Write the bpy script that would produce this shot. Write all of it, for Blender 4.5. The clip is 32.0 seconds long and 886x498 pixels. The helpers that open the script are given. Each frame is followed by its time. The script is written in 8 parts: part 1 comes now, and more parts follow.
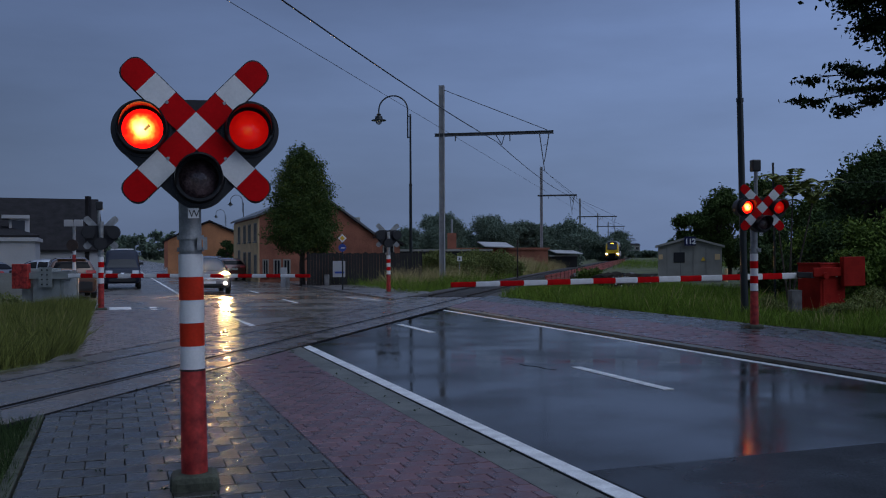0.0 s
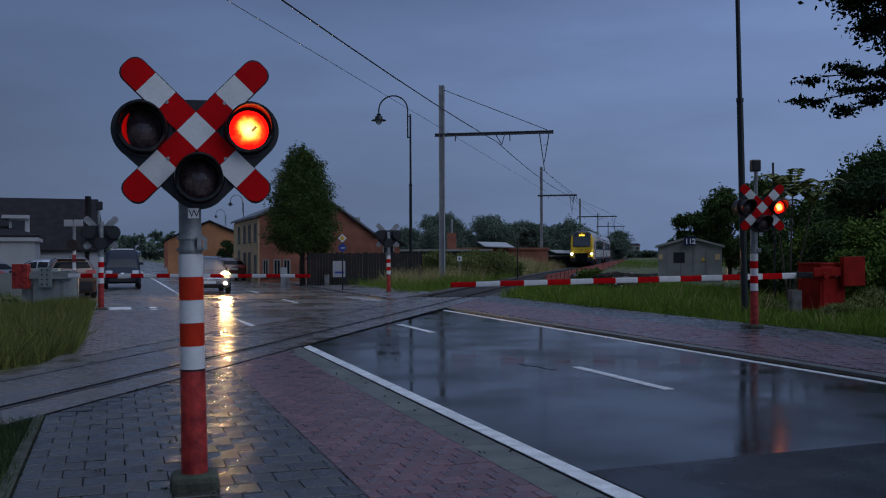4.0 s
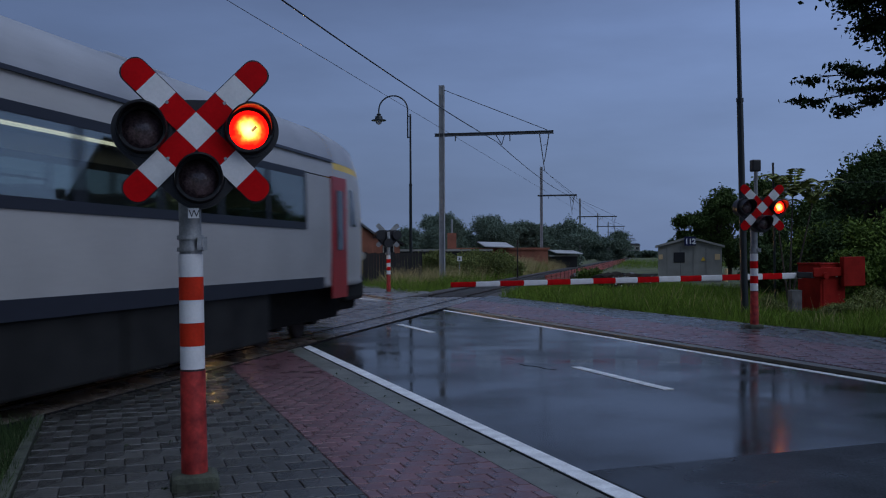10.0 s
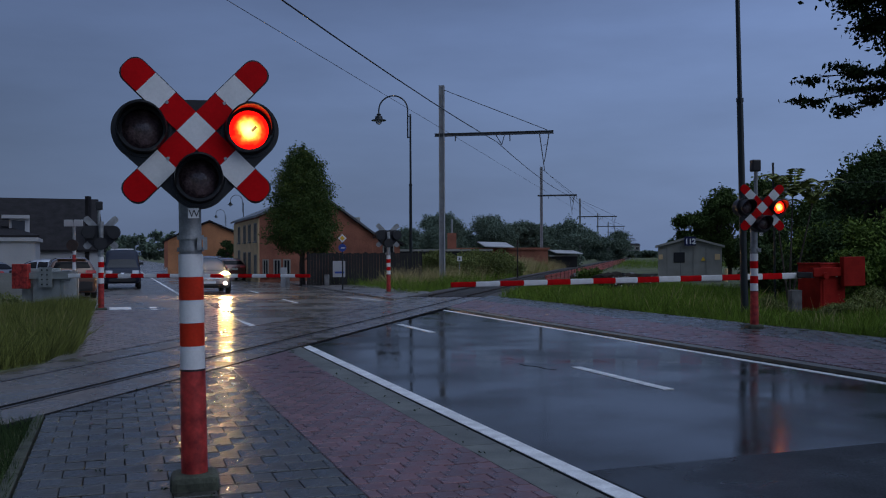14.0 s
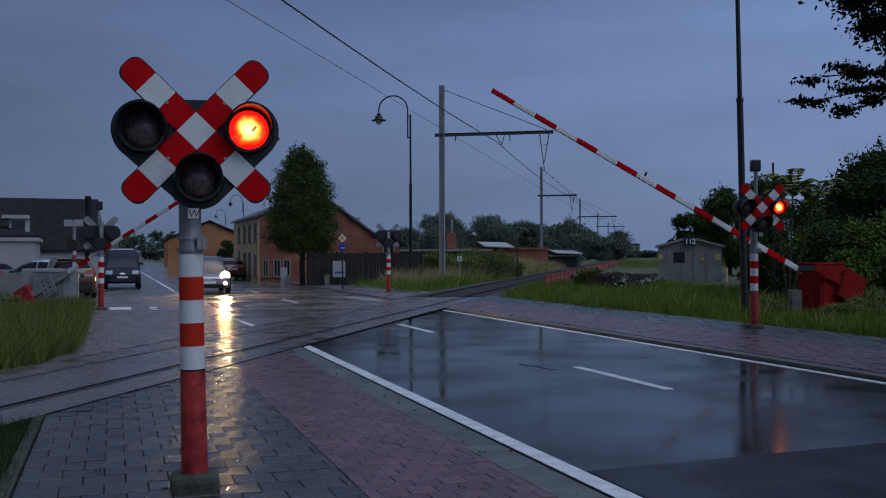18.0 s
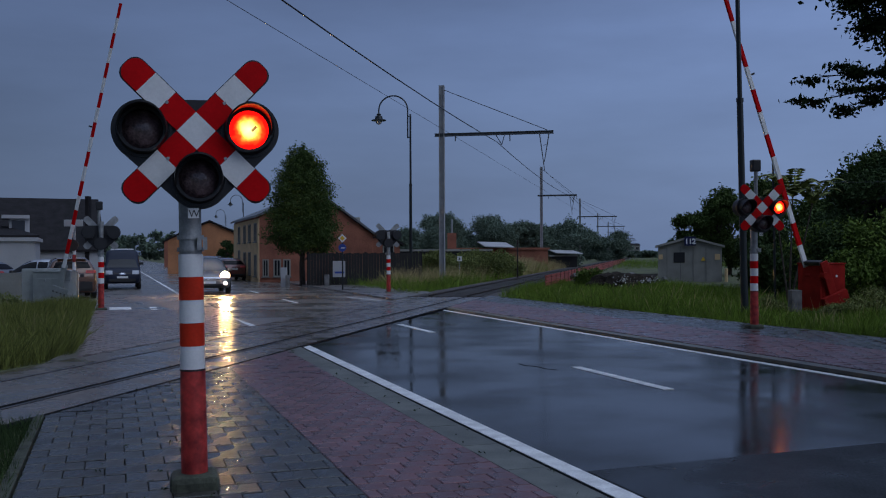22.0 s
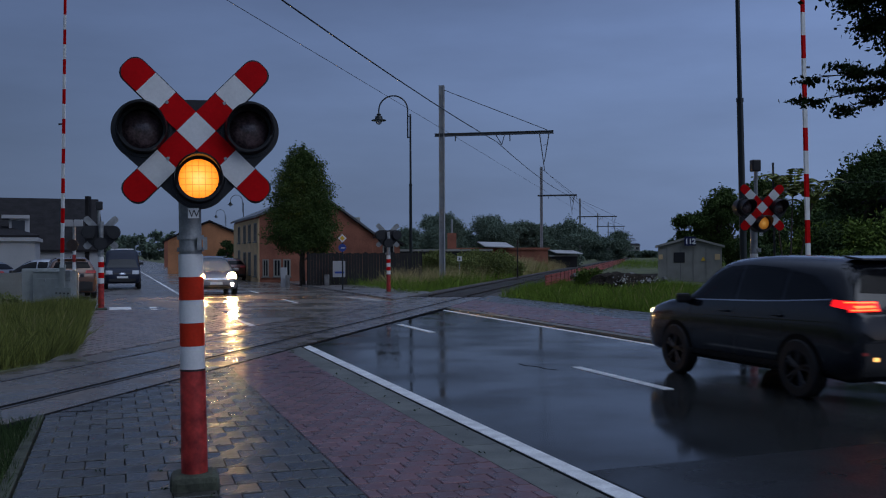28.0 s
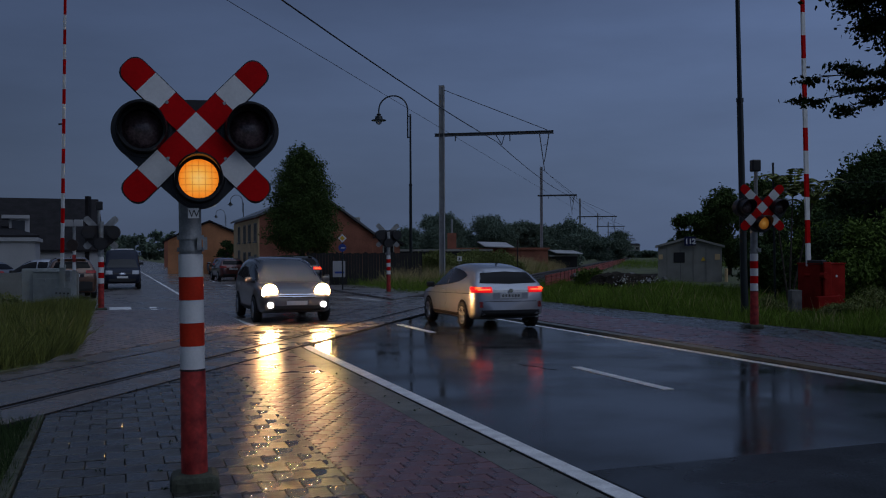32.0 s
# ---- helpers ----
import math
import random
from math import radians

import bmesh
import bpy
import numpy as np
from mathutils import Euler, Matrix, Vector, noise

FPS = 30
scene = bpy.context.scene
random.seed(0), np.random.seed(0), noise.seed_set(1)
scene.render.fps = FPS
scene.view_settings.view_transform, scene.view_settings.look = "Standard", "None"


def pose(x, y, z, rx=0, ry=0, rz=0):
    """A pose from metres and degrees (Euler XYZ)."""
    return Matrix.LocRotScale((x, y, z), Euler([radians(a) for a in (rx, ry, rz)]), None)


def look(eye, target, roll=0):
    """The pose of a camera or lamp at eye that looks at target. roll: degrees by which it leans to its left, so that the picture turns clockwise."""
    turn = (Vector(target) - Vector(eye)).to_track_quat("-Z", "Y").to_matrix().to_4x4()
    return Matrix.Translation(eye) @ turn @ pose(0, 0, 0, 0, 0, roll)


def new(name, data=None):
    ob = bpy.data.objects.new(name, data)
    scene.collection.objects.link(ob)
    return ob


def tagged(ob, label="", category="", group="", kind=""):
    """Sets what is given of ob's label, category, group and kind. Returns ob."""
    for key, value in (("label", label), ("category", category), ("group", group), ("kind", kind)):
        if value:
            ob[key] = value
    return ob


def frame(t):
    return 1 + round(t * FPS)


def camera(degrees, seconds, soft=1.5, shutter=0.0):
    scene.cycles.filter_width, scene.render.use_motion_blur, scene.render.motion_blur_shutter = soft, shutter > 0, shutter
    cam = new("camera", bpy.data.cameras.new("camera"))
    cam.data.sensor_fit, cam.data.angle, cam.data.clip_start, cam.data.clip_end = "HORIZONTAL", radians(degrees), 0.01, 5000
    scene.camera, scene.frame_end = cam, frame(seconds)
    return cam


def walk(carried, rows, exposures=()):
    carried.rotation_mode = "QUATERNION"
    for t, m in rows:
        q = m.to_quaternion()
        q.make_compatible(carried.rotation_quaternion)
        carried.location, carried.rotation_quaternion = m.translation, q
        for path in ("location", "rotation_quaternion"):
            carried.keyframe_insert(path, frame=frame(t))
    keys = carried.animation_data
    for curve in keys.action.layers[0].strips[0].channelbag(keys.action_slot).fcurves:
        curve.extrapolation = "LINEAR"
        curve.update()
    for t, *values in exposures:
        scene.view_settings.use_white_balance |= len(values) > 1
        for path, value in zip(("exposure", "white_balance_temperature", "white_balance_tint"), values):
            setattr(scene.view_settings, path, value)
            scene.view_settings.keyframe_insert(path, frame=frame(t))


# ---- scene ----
cam = camera(48.5, 32.0, soft=1.1, shutter=0.35)
EYE = (0.0, 0.0, 1.67)
AIM = (0.0, 100.0, 1.67 + 0.517)
walk(cam, [(0, look(EYE, AIM, -0.2)), (32, look(EYE, AIM, -0.2))],
     exposures=[(0, 0.0), (5.0, -0.1), (6.0, -0.2), (7.0, -0.3), (7.5, -0.47), (8.0, -0.72), (8.4, -0.45), (9.0, 0.0), (10.0, 0.08), (11.0, 0.0), (27.0, 0.0), (28.5, -0.1), (30.0, -0.33), (31.0, -0.5), (32.0, -0.85)])

# ---- daylight: deep blue overcast dusk ----
world = bpy.data.worlds.new("dusk_sky")
scene.world = world
world.use_nodes = True
wn, wl = world.node_tree.nodes, world.node_tree.links
wn.clear()


def wnode(kind, **kw):
    n = wn.new(kind)
    for k, v in kw.items():
        n.inputs[k].default_value = v
    return n


sky = wn.new("ShaderNodeTexSky")
sky.sky_type = 'NISHITA'
sky.sun_disc = False
sky.sun_elevation = radians(12)
sky.sun_rotation = radians(120)
tc = wn.new("ShaderNodeTexCoord")
sep = wn.new("ShaderNodeSeparateXYZ")
wl.new(tc.outputs["Generated"], sep.inputs[0])
stretch = wn.new("ShaderNodeMapping")
stretch.inputs["Scale"].default_value = (1.0, 1.0, 4.0)
wl.new(tc.outputs["Generated"], stretch.inputs[0])
clouds = wnode("ShaderNodeTexNoise", Scale=2.6, Detail=5.0, Roughness=0.55)
wl.new(stretch.outputs[0], clouds.inputs["Vector"])
height_ramp = wn.new("ShaderNodeValToRGB")
cr = height_ramp.color_ramp
cr.elements[0].position, cr.elements[0].color = 0.0, (0.142, 0.208, 0.372, 1)
cr.elements[1].position, cr.elements[1].color = 1.0, (1.05, 1.30, 1.85, 1)
for pos, col in ((0.09, (0.160, 0.234, 0.420, 1)), (0.22, (0.163, 0.242, 0.462, 1)), (0.34, (0.094, 0.138, 0.276, 1)), (0.5, (0.088, 0.126, 0.245, 1)), (0.78, (0.30, 0.39, 0.62, 1))):
    e = cr.elements.new(pos)
    e.color = col
wl.new(sep.outputs["Z"], height_ramp.inputs[0])
side = wn.new("ShaderNodeMapRange")
side.inputs["From Min"].default_value, side.inputs["From Max"].default_value = -0.55, 0.45
side.inputs["To Min"].default_value, side.inputs["To Max"].default_value = 0.47, 1.12
wl.new(sep.outputs["X"], side.inputs[0])
cloud_amt = wn.new("ShaderNodeMapRange")
cloud_amt.inputs["From Min"].default_value, cloud_amt.inputs["From Max"].default_value = 0.3, 0.7
cloud_amt.inputs["To Min"].default_value, cloud_amt.inputs["To Max"].default_value = 0.86, 1.14
wl.new(clouds.outputs[0], cloud_amt.inputs[0])
mul = wn.new("ShaderNodeMath")
mul.operation = 'MULTIPLY'
wl.new(side.outputs[0], mul.inputs[0])
wl.new(cloud_amt.outputs[0], mul.inputs[1])
scale_col = wn.new("ShaderNodeVectorMath")
scale_col.operation = 'SCALE'
wl.new(height_ramp.outputs[0], scale_col.inputs[0])
wl.new(mul.outputs[0], scale_col.inputs["Scale"])
bg_cloud = wn.new("ShaderNodeBackground")
bg_cloud.inputs["Strength"].default_value = 1.0
wl.new(scale_col.outputs[0], bg_cloud.inputs[0])
bg_sky = wn.new("ShaderNodeBackground")
bg_sky.inputs["Strength"].default_value = 0.05
wl.new(sky.outputs[0], bg_sky.inputs[0])
mixw = wn.new("ShaderNodeMixShader")
mixw.inputs[0].default_value = 0.93
wl.new(bg_sky.outputs[0], mixw.inputs[1])
wl.new(bg_cloud.outputs[0], mixw.inputs[2])
wout = wn.new("ShaderNodeOutputWorld")
wl.new(mixw.outputs[0], wout.inputs[0])

sun = new("sun", bpy.data.lights.new("sun", 'SUN'))
sun.data.energy, sun.data.angle, sun.data.color = 0.5, radians(40), (0.78, 0.86, 1.0)
sun.matrix_world = look((60, -35, 60), (0, 20, 0))

# ---- materials ----


def mat(name, base, rough=0.6, metal=0.0, var=0.25, scale=6.0, fine=60.0, bump=0.15, dist=0.01, coat=0.0, second=None,
        rvar=0.0, rand=0.0, spec=0.5, emit=None, power=0.0):
    m = bpy.data.materials.new(name)
    m.use_nodes = True
    nt = m.node_tree
    ns, ln = nt.nodes, nt.links
    b = ns["Principled BSDF"]
    b.inputs["Roughness"].default_value = rough
    b.inputs["Metallic"].default_value = metal
    b.inputs["Coat Weight"].default_value = coat
    b.inputs["Coat Roughness"].default_value = 0.08
    b.inputs["Specular IOR Level"].default_value = spec
    base4 = (*base, 1)
    b.inputs["Base Color"].default_value = base4
    if emit:
        b.inputs["Emission Color"].default_value = (*emit, 1)
        b.inputs["Emission Strength"].default_value = power
    if var <= 0 and bump <= 0:
        return m
    t = ns.new("ShaderNodeTexCoord")
    big = ns.new("ShaderNodeTexNoise")
    big.inputs["Scale"].default_value, big.inputs["Detail"].default_value = scale, 5
    small = ns.new("ShaderNodeTexNoise")
    small.inputs["Scale"].default_value, small.inputs["Detail"].default_value = fine, 3
    for n in (big, small):
        ln.new(t.outputs["Object"], n.inputs["Vector"])
    lo = second or tuple(c * (1 - var) for c in base)
    hi = tuple(min(1, c * (1 + var * 0.7)) for c in base)
    ramp = ns.new("ShaderNodeValToRGB")
    ramp.color_ramp.elements[0].position, ramp.color_ramp.elements[0].color = 0.32, (*lo, 1)
    ramp.color_ramp.elements[1].position, ramp.color_ramp.elements[1].color = 0.68, (*hi, 1)
    ln.new(big.outputs[0], ramp.inputs[0])
    grain = ns.new("ShaderNodeMapRange")
    grain.inputs["From Min"].default_value, grain.inputs["From Max"].default_value = 0.3, 0.7
    grain.inputs["To Min"].default_value, grain.inputs["To Max"].default_value = 1 - var * 0.5, 1 + var * 0.5
    ln.new(small.outputs[0], grain.inputs[0])
    value = grain.outputs[0]
    if rand > 0:
        info = ns.new("ShaderNodeObjectInfo")
        rr = ns.new("ShaderNodeMapRange")
        rr.inputs["To Min"].default_value, rr.inputs["To Max"].default_value = 1 - rand, 1 + rand
        ln.new(info.outputs["Random"], rr.inputs[0])
        mm = ns.new("ShaderNodeMath")
        mm.operation = 'MULTIPLY'
        ln.new(value, mm.inputs[0])
        ln.new(rr.outputs[0], mm.inputs[1])
        value = mm.outputs[0]
    sc = ns.new("ShaderNodeVectorMath")
    sc.operation = 'SCALE'
    ln.new(ramp.outputs[0], sc.inputs[0])
    ln.new(value, sc.inputs["Scale"])
    ln.new(sc.outputs[0], b.inputs["Base Color"])
    if rvar > 0:
        rm = ns.new("ShaderNodeMapRange")
        rm.inputs["From Min"].default_value, rm.inputs["From Max"].default_value = 0.35, 0.65
        rm.inputs["To Min"].default_value, rm.inputs["To Max"].default_value = max(0.02, rough - rvar), min(1, rough + rvar)
        ln.new(big.outputs[0], rm.inputs[0])
        ln.new(rm.outputs[0], b.inputs["Roughness"])
    if bump > 0:
        bp = ns.new("ShaderNodeBump")
        bp.inputs["Strength"].default_value, bp.inputs["Distance"].default_value = bump, dist
        ln.new(small.outputs[0], bp.inputs["Height"])
        ln.new(bp.outputs[0], b.inputs["Normal"])
    return m


def leaf_mat(name, base, var=0.5):
    m = mat(name, base, 0.8, var=0.0, bump=0.0, spec=0.12)
    ns, ln = m.node_tree.nodes, m.node_tree.links
    b = ns["Principled BSDF"]
    geo = ns.new("ShaderNodeNewGeometry")
    r = ns.new("ShaderNodeValToRGB")
    r.color_ramp.elements[0].color = (*(c * (1 - var) for c in base), 1)
    r.color_ramp.elements[1].color = (base[0] * (1 + var), base[1] * (1 + var * 0.8), base[2] * (1 + var * 0.3), 1)
    ln.new(geo.outputs["Random Per Island"], r.inputs[0])
    ln.new(r.outputs[0], b.inputs["Base Color"])
    return m


M_ASPHALT = mat("wet_asphalt", (0.022, 0.024, 0.025), 0.14, var=0.3, scale=0.7, fine=90, bump=0.05, dist=0.002, rvar=0.09, spec=0.42)
M_ASPHALT_NEW = mat("fresh_asphalt", (0.016, 0.017, 0.018), 0.30, var=0.35, scale=0.9, fine=110, bump=0.3, dist=0.004, rvar=0.12, spec=0.36)


def stony(m, share, colour):
    """Dry stone tips stand out of the water film over a share of a wet surface."""
    ns, ln = m.node_tree.nodes, m.node_tree.links
    wet, out = ns["Principled BSDF"], ns["Material Output"]
    t = ns.new("ShaderNodeTexCoord")
    tips = ns.new("ShaderNodeTexVoronoi")
    tips.inputs["Scale"].default_value = 70.0
    ln.new(t.outputs["Object"], tips.inputs["Vector"])
    patch = ns.new("ShaderNodeTexNoise")
    patch.inputs["Scale"].default_value, patch.inputs["Detail"].default_value = 0.35, 4.0
    ln.new(t.outputs["Object"], patch.inputs["Vector"])
    span = ns.new("ShaderNodeMapRange")
    span.inputs["From Min"].default_value, span.inputs["From Max"].default_value = 0.3, 0.7
    span.inputs["To Min"].default_value, span.inputs["To Max"].default_value = share * 0.55, share * 1.45
    ln.new(patch.outputs[0], span.inputs[0])
    amount = ns.new("ShaderNodeMapRange")
    amount.inputs["From Min"].default_value, amount.inputs["From Max"].default_value = 0.0, 0.7
    amount.inputs["To Min"].default_value, amount.inputs["To Max"].default_value = 1.3, 0.7
    ln.new(tips.outputs["Distance"], amount.inputs[0])
    both = ns.new("ShaderNodeMath")
    both.operation, both.use_clamp = 'MULTIPLY', True
    ln.new(span.outputs[0], both.inputs[0])
    ln.new(amount.outputs[0], both.inputs[1])
    dry = ns.new("ShaderNodeBsdfDiffuse")
    dry.inputs["Color"].default_value = (*colour, 1)
    mx = ns.new("ShaderNodeMixShader")
    ln.new(both.outputs[0], mx.inputs[0])
    ln.new(wet.outputs[0], mx.inputs[1])
    ln.new(dry.outputs[0], mx.inputs[2])
    ln.new(mx.outputs[0], out.inputs["Surface"])


stony(M_ASPHALT, 0.36, (0.030, 0.031, 0.029))
stony(M_ASPHALT_NEW, 0.52, (0.026, 0.027, 0.025))
M_ASPHALT_SIDE = mat("worn_asphalt", (0.15, 0.135, 0.125), 0.34, var=0.3, scale=0.8, fine=80, bump=0.2, dist=0.004, rvar=0.12)
M_LINE = mat("road_paint", (0.82, 0.82, 0.80), 0.5, var=0.22, scale=5, fine=50, bump=0.1, dist=0.003)
M_GREYPAVE = mat("grey_concrete_paver", (0.044, 0.042, 0.037), 0.29, var=0.4, scale=3, fine=20, bump=0.65, dist=0.008, rvar=0.1, rand=0.35, spec=0.6)
M_REDPAVE = mat("red_concrete_paver", (0.146, 0.066, 0.070), 0.33, var=0.35, scale=3, fine=45, bump=0.4, dist=0.006, rvar=0.1, rand=0.28)
M_PINKPAVE = mat("grey_pink_paver", (0.18, 0.14, 0.13), 0.32, var=0.35, scale=3, fine=40, bump=0.4, dist=0.006, rvar=0.1, rand=0.25)
M_JOINT = mat("joint_sand", (0.016, 0.015, 0.013), 0.95, var=0.3, scale=4, fine=60, bump=0.3, spec=0.05)
M_KERB = mat("kerb_concrete", (0.13, 0.135, 0.115), 0.5, var=0.3, scale=3, fine=60, bump=0.2, rand=0.1)
M_SLAB = mat("crossing_slab", (0.125, 0.100, 0.082), 0.27, var=0.35, scale=1.5, fine=8, bump=0.5, dist=0.015, rvar=0.12, rand=0.1)
M_RUBBER = mat("black_rubber", (0.008, 0.008, 0.009), 0.9, var=0.3, bump=0.1, spec=0.05)
M_STEEL = mat("rail_steel", (0.07, 0.06, 0.055), 0.38, metal=0.6, var=0.2, scale=3, fine=40, bump=0.05)
M_RUST = mat("rusty_steel", (0.035, 0.022, 0.018), 0.7, var=0.4, scale=4, fine=50, bump=0.2)
M_BALLAST = mat("ballast_stone", (0.070, 0.059, 0.050), 0.75, var=0.5, scale=9, fine=28, bump=0.8, dist=0.03)
M_SLEEPER = mat("concrete_sleeper", (0.07, 0.065, 0.06), 0.7, var=0.3)
M_GROUND = mat("grassy_soil", (0.085, 0.105, 0.035), 0.9, var=0.5, scale=0.6, fine=14, bump=0.5, dist=0.05, second=(0.06, 0.055, 0.03))
M_GRASS = leaf_mat("grass_blade", (0.135, 0.225, 0.040), 0.75)
M_OLIVE = leaf_mat("olive_grass_blade", (0.155, 0.185, 0.060), 0.7)
M_SOIL = mat("dark_dug_soil", (0.035, 0.028, 0.022), 0.95, var=0.5, scale=3, fine=18, bump=0.9, dist=0.06, spec=0.1)
M_ASPHALT_FAR = mat("rough_far_asphalt", (0.16, 0.138, 0.118), 0.27, var=0.35, scale=0.5, fine=9, bump=0.3, dist=0.01, rvar=0.12)
M_GANTRY = mat("dark_gantry_steel", (0.10, 0.105, 0.11), 0.6, metal=0.2, var=0.2, scale=3, fine=40, bump=0.05)
M_DRYGRASS = leaf_mat("dry_grass_blade", (0.42, 0.35, 0.19), 0.4)
M_WHITE = mat("white_paint", (0.78, 0.78, 0.77), 0.4, var=0.08, scale=5, fine=50, bump=0.03)
M_RED = mat("red_paint", (0.58, 0.003, 0.006), 0.7, var=0.12, scale=6, fine=50, bump=0.03, spec=0.1)
M_ORANGE = mat("faded_red_paint", (0.58, 0.034, 0.012), 0.6, var=0.15, scale=6, fine=50, bump=0.03, spec=0.15)
M_POSTRED = mat("chalky_red_paint", (0.47, 0.040, 0.032), 0.55, var=0.35, scale=9, fine=30, bump=0.05, second=(0.16, 0.006, 0.006))
M_BLACK = mat("black_housing", (0.014, 0.014, 0.016), 0.45, var=0.2, bump=0.04)
M_GALV = mat("galvanised_steel", (0.33, 0.34, 0.34), 0.5, metal=0.5, var=0.25, scale=7, fine=50, bump=0.05)
M_MAST = mat("mast_steel", (0.36, 0.36, 0.36), 0.6, metal=0.2, var=0.2, scale=3, fine=40, bump=0.05)
M_DARKPOST = mat("dark_green_black_paint", (0.012, 0.017, 0.018), 0.35, var=0.2, bump=0.03)
M_CONC = mat("mossy_concrete", (0.055, 0.062, 0.040), 0.8, var=0.5, scale=8, fine=50, bump=0.5, dist=0.01)
M_HUT = mat("hut_concrete", (0.28, 0.275, 0.245), 0.75, var=0.18, scale=1.4, fine=25, bump=0.15)
M_LENS = mat("unlit_lens", (0.13, 0.085, 0.088), 0.2, var=0.6, scale=16, fine=60, bump=0.5, dist=0.01, coat=0.6)
M_LIT = mat("lit_red_lens", (0.3, 0.01, 0.01), 0.3, var=0, bump=0)
M_DIM = mat("fading_red_lens", (0.10, 0.006, 0.006), 0.25, var=0, bump=0)
M_LITW = mat("lit_amber_lens", (0.3, 0.2, 0.05), 0.3, var=0, bump=0)
M_LITWEAK = mat("weak_amber_lens", (0.16, 0.09, 0.03), 0.25, var=0, bump=0)
M_DIMW = mat("fading_amber_lens", (0.16, 0.08, 0.03), 0.25, var=0, bump=0)
M_HEAD = mat("headlight_glow", (0.9, 0.85, 0.75), 0.2, var=0, bump=0, emit=(1.0, 0.54, 0.20), power=720)
M_HEADFAR = mat("train_headlight_glow", (0.9, 0.88, 0.8), 0.2, var=0, bump=0, emit=(1.0, 0.78, 0.46), power=70)
M_DIPPED = mat("dipped_light_glow", (0.9, 0.88, 0.8), 0.2, var=0, bump=0, emit=(1.0, 0.85, 0.6), power=6)
M_FOG = mat("foglight_glow", (0.9, 0.88, 0.9), 0.2, var=0, bump=0, emit=(1.0, 0.9, 0.95), power=14)
M_TAIL = mat("tail_light_glow", (0.35, 0.01, 0.008), 0.2, var=0, bump=0, emit=(1.0, 0.008, 0.012), power=1.2)
M_TAILHOT = mat("tail_light_hot", (0.5, 0.1, 0.05), 0.2, var=0, bump=0, emit=(1.0, 0.10, 0.02), power=4.5)
M_GLINT = mat("reflector_painted_glint", (0.8, 0.4, 0.1), 0.2, var=0, bump=0, emit=(1.0, 0.5, 0.15), power=2)
M_DISPLAY = mat("led_display_glow", (0.3, 0.2, 0.02), 0.3, var=0, bump=0, emit=(1.0, 0.62, 0.05), power=2.2)
M_TRAINLAMP = mat("cabin_lamp_glow", (0.3, 0.25, 0.1), 0.3, var=0, bump=0, emit=(1.0, 0.93, 0.76), power=0.9)
M_GLASS = mat("dark_window_glass", (0.008, 0.009, 0.010), 0.05, var=0, bump=0, spec=0.35)
M_TINT = mat("tinted_rear_glass", (0.004, 0.004, 0.005), 0.12, var=0, bump=0, spec=0.12)
M_SCREEN = mat("windscreen_glass", (0.075, 0.085, 0.10), 0.14, var=0, bump=0, spec=0.7)
M_HOUSEGLASS = mat("house_window_glass", (0.02, 0.022, 0.026), 0.06, var=0, bump=0)
M_TYRE = mat("tyre_rubber", (0.012, 0.012, 0.012), 0.7, var=0.2, bump=0.1)
M_ALLOY = mat("alloy_wheel", (0.55, 0.56, 0.58), 0.3, metal=0.9, var=0.1, bump=0)
M_DARKALLOY = mat("dark_alloy_wheel", (0.05, 0.05, 0.055), 0.35, metal=0.8, var=0.1, bump=0)
M_CHROME = mat("chrome_trim", (0.7, 0.7, 0.72), 0.12, metal=1.0, var=0, bump=0)
M_SILVER = mat("silver_car_paint", (0.44, 0.46, 0.50), 0.28, metal=0.55, var=0.04, fine=300, bump=0, coat=1.0)
M_BLACKCAR = mat("black_car_paint", (0.003, 0.004, 0.007), 0.2, var=0.05, fine=300, bump=0, coat=0.8, spec=0.3)
M_TAUPE = mat("taupe_car_paint", (0.16, 0.145, 0.14), 0.3, metal=0.4, var=0.05, fine=300, bump=0, coat=1.0)
M_BROWNCAR = mat("copper_brown_paint", (0.11, 0.05, 0.027), 0.3, metal=0.4, var=0.05, fine=300, bump=0, coat=1.0)
M_VAN = mat("dark_blue_van_paint", (0.012, 0.017, 0.034), 0.5, var=0.05, bump=0, spec=0.25)
M_GREYCAR = mat("grey_car_paint", (0.2, 0.21, 0.23), 0.3, metal=0.4, var=0.05, bump=0, coat=1.0)
M_REDCAR = mat("dark_red_car_paint", (0.12, 0.03, 0.025), 0.3, metal=0.3, var=0.05, bump=0, coat=1.0)
M_BLUECAR = mat("blue_car_paint", (0.03, 0.05, 0.12), 0.3, metal=0.3, var=0.05, bump=0, coat=1.0)
M_PLASTIC = mat("dark_plastic", (0.018, 0.018, 0.019), 0.6, var=0.2, bump=0.1)
M_YELLOW = mat("train_yellow", (0.80, 0.50, 0.015), 0.38, var=0.1, scale=1.2, fine=30, bump=0.02)
M_TRAINWHITE = mat("train_light_grey", (0.47, 0.455, 0.43), 0.4, var=0.1, scale=0.8, fine=20, bump=0.02)
M_TRAINROOF = mat("train_roof_grey", (0.38, 0.385, 0.40), 0.4, var=0.15, scale=0.8, fine=20, bump=0.02)
M_CAP = mat("train_dark_grey_cap", (0.035, 0.037, 0.042), 0.5, var=0.15, bump=0.02)
M_TRAINDARK = mat("train_dark_band", (0.014, 0.016, 0.026), 0.5, var=0.15, bump=0.02)
M_TRAINRED = mat("train_door_red", (0.42, 0.03, 0.03), 0.4, var=0.1, scale=2, bump=0.02)
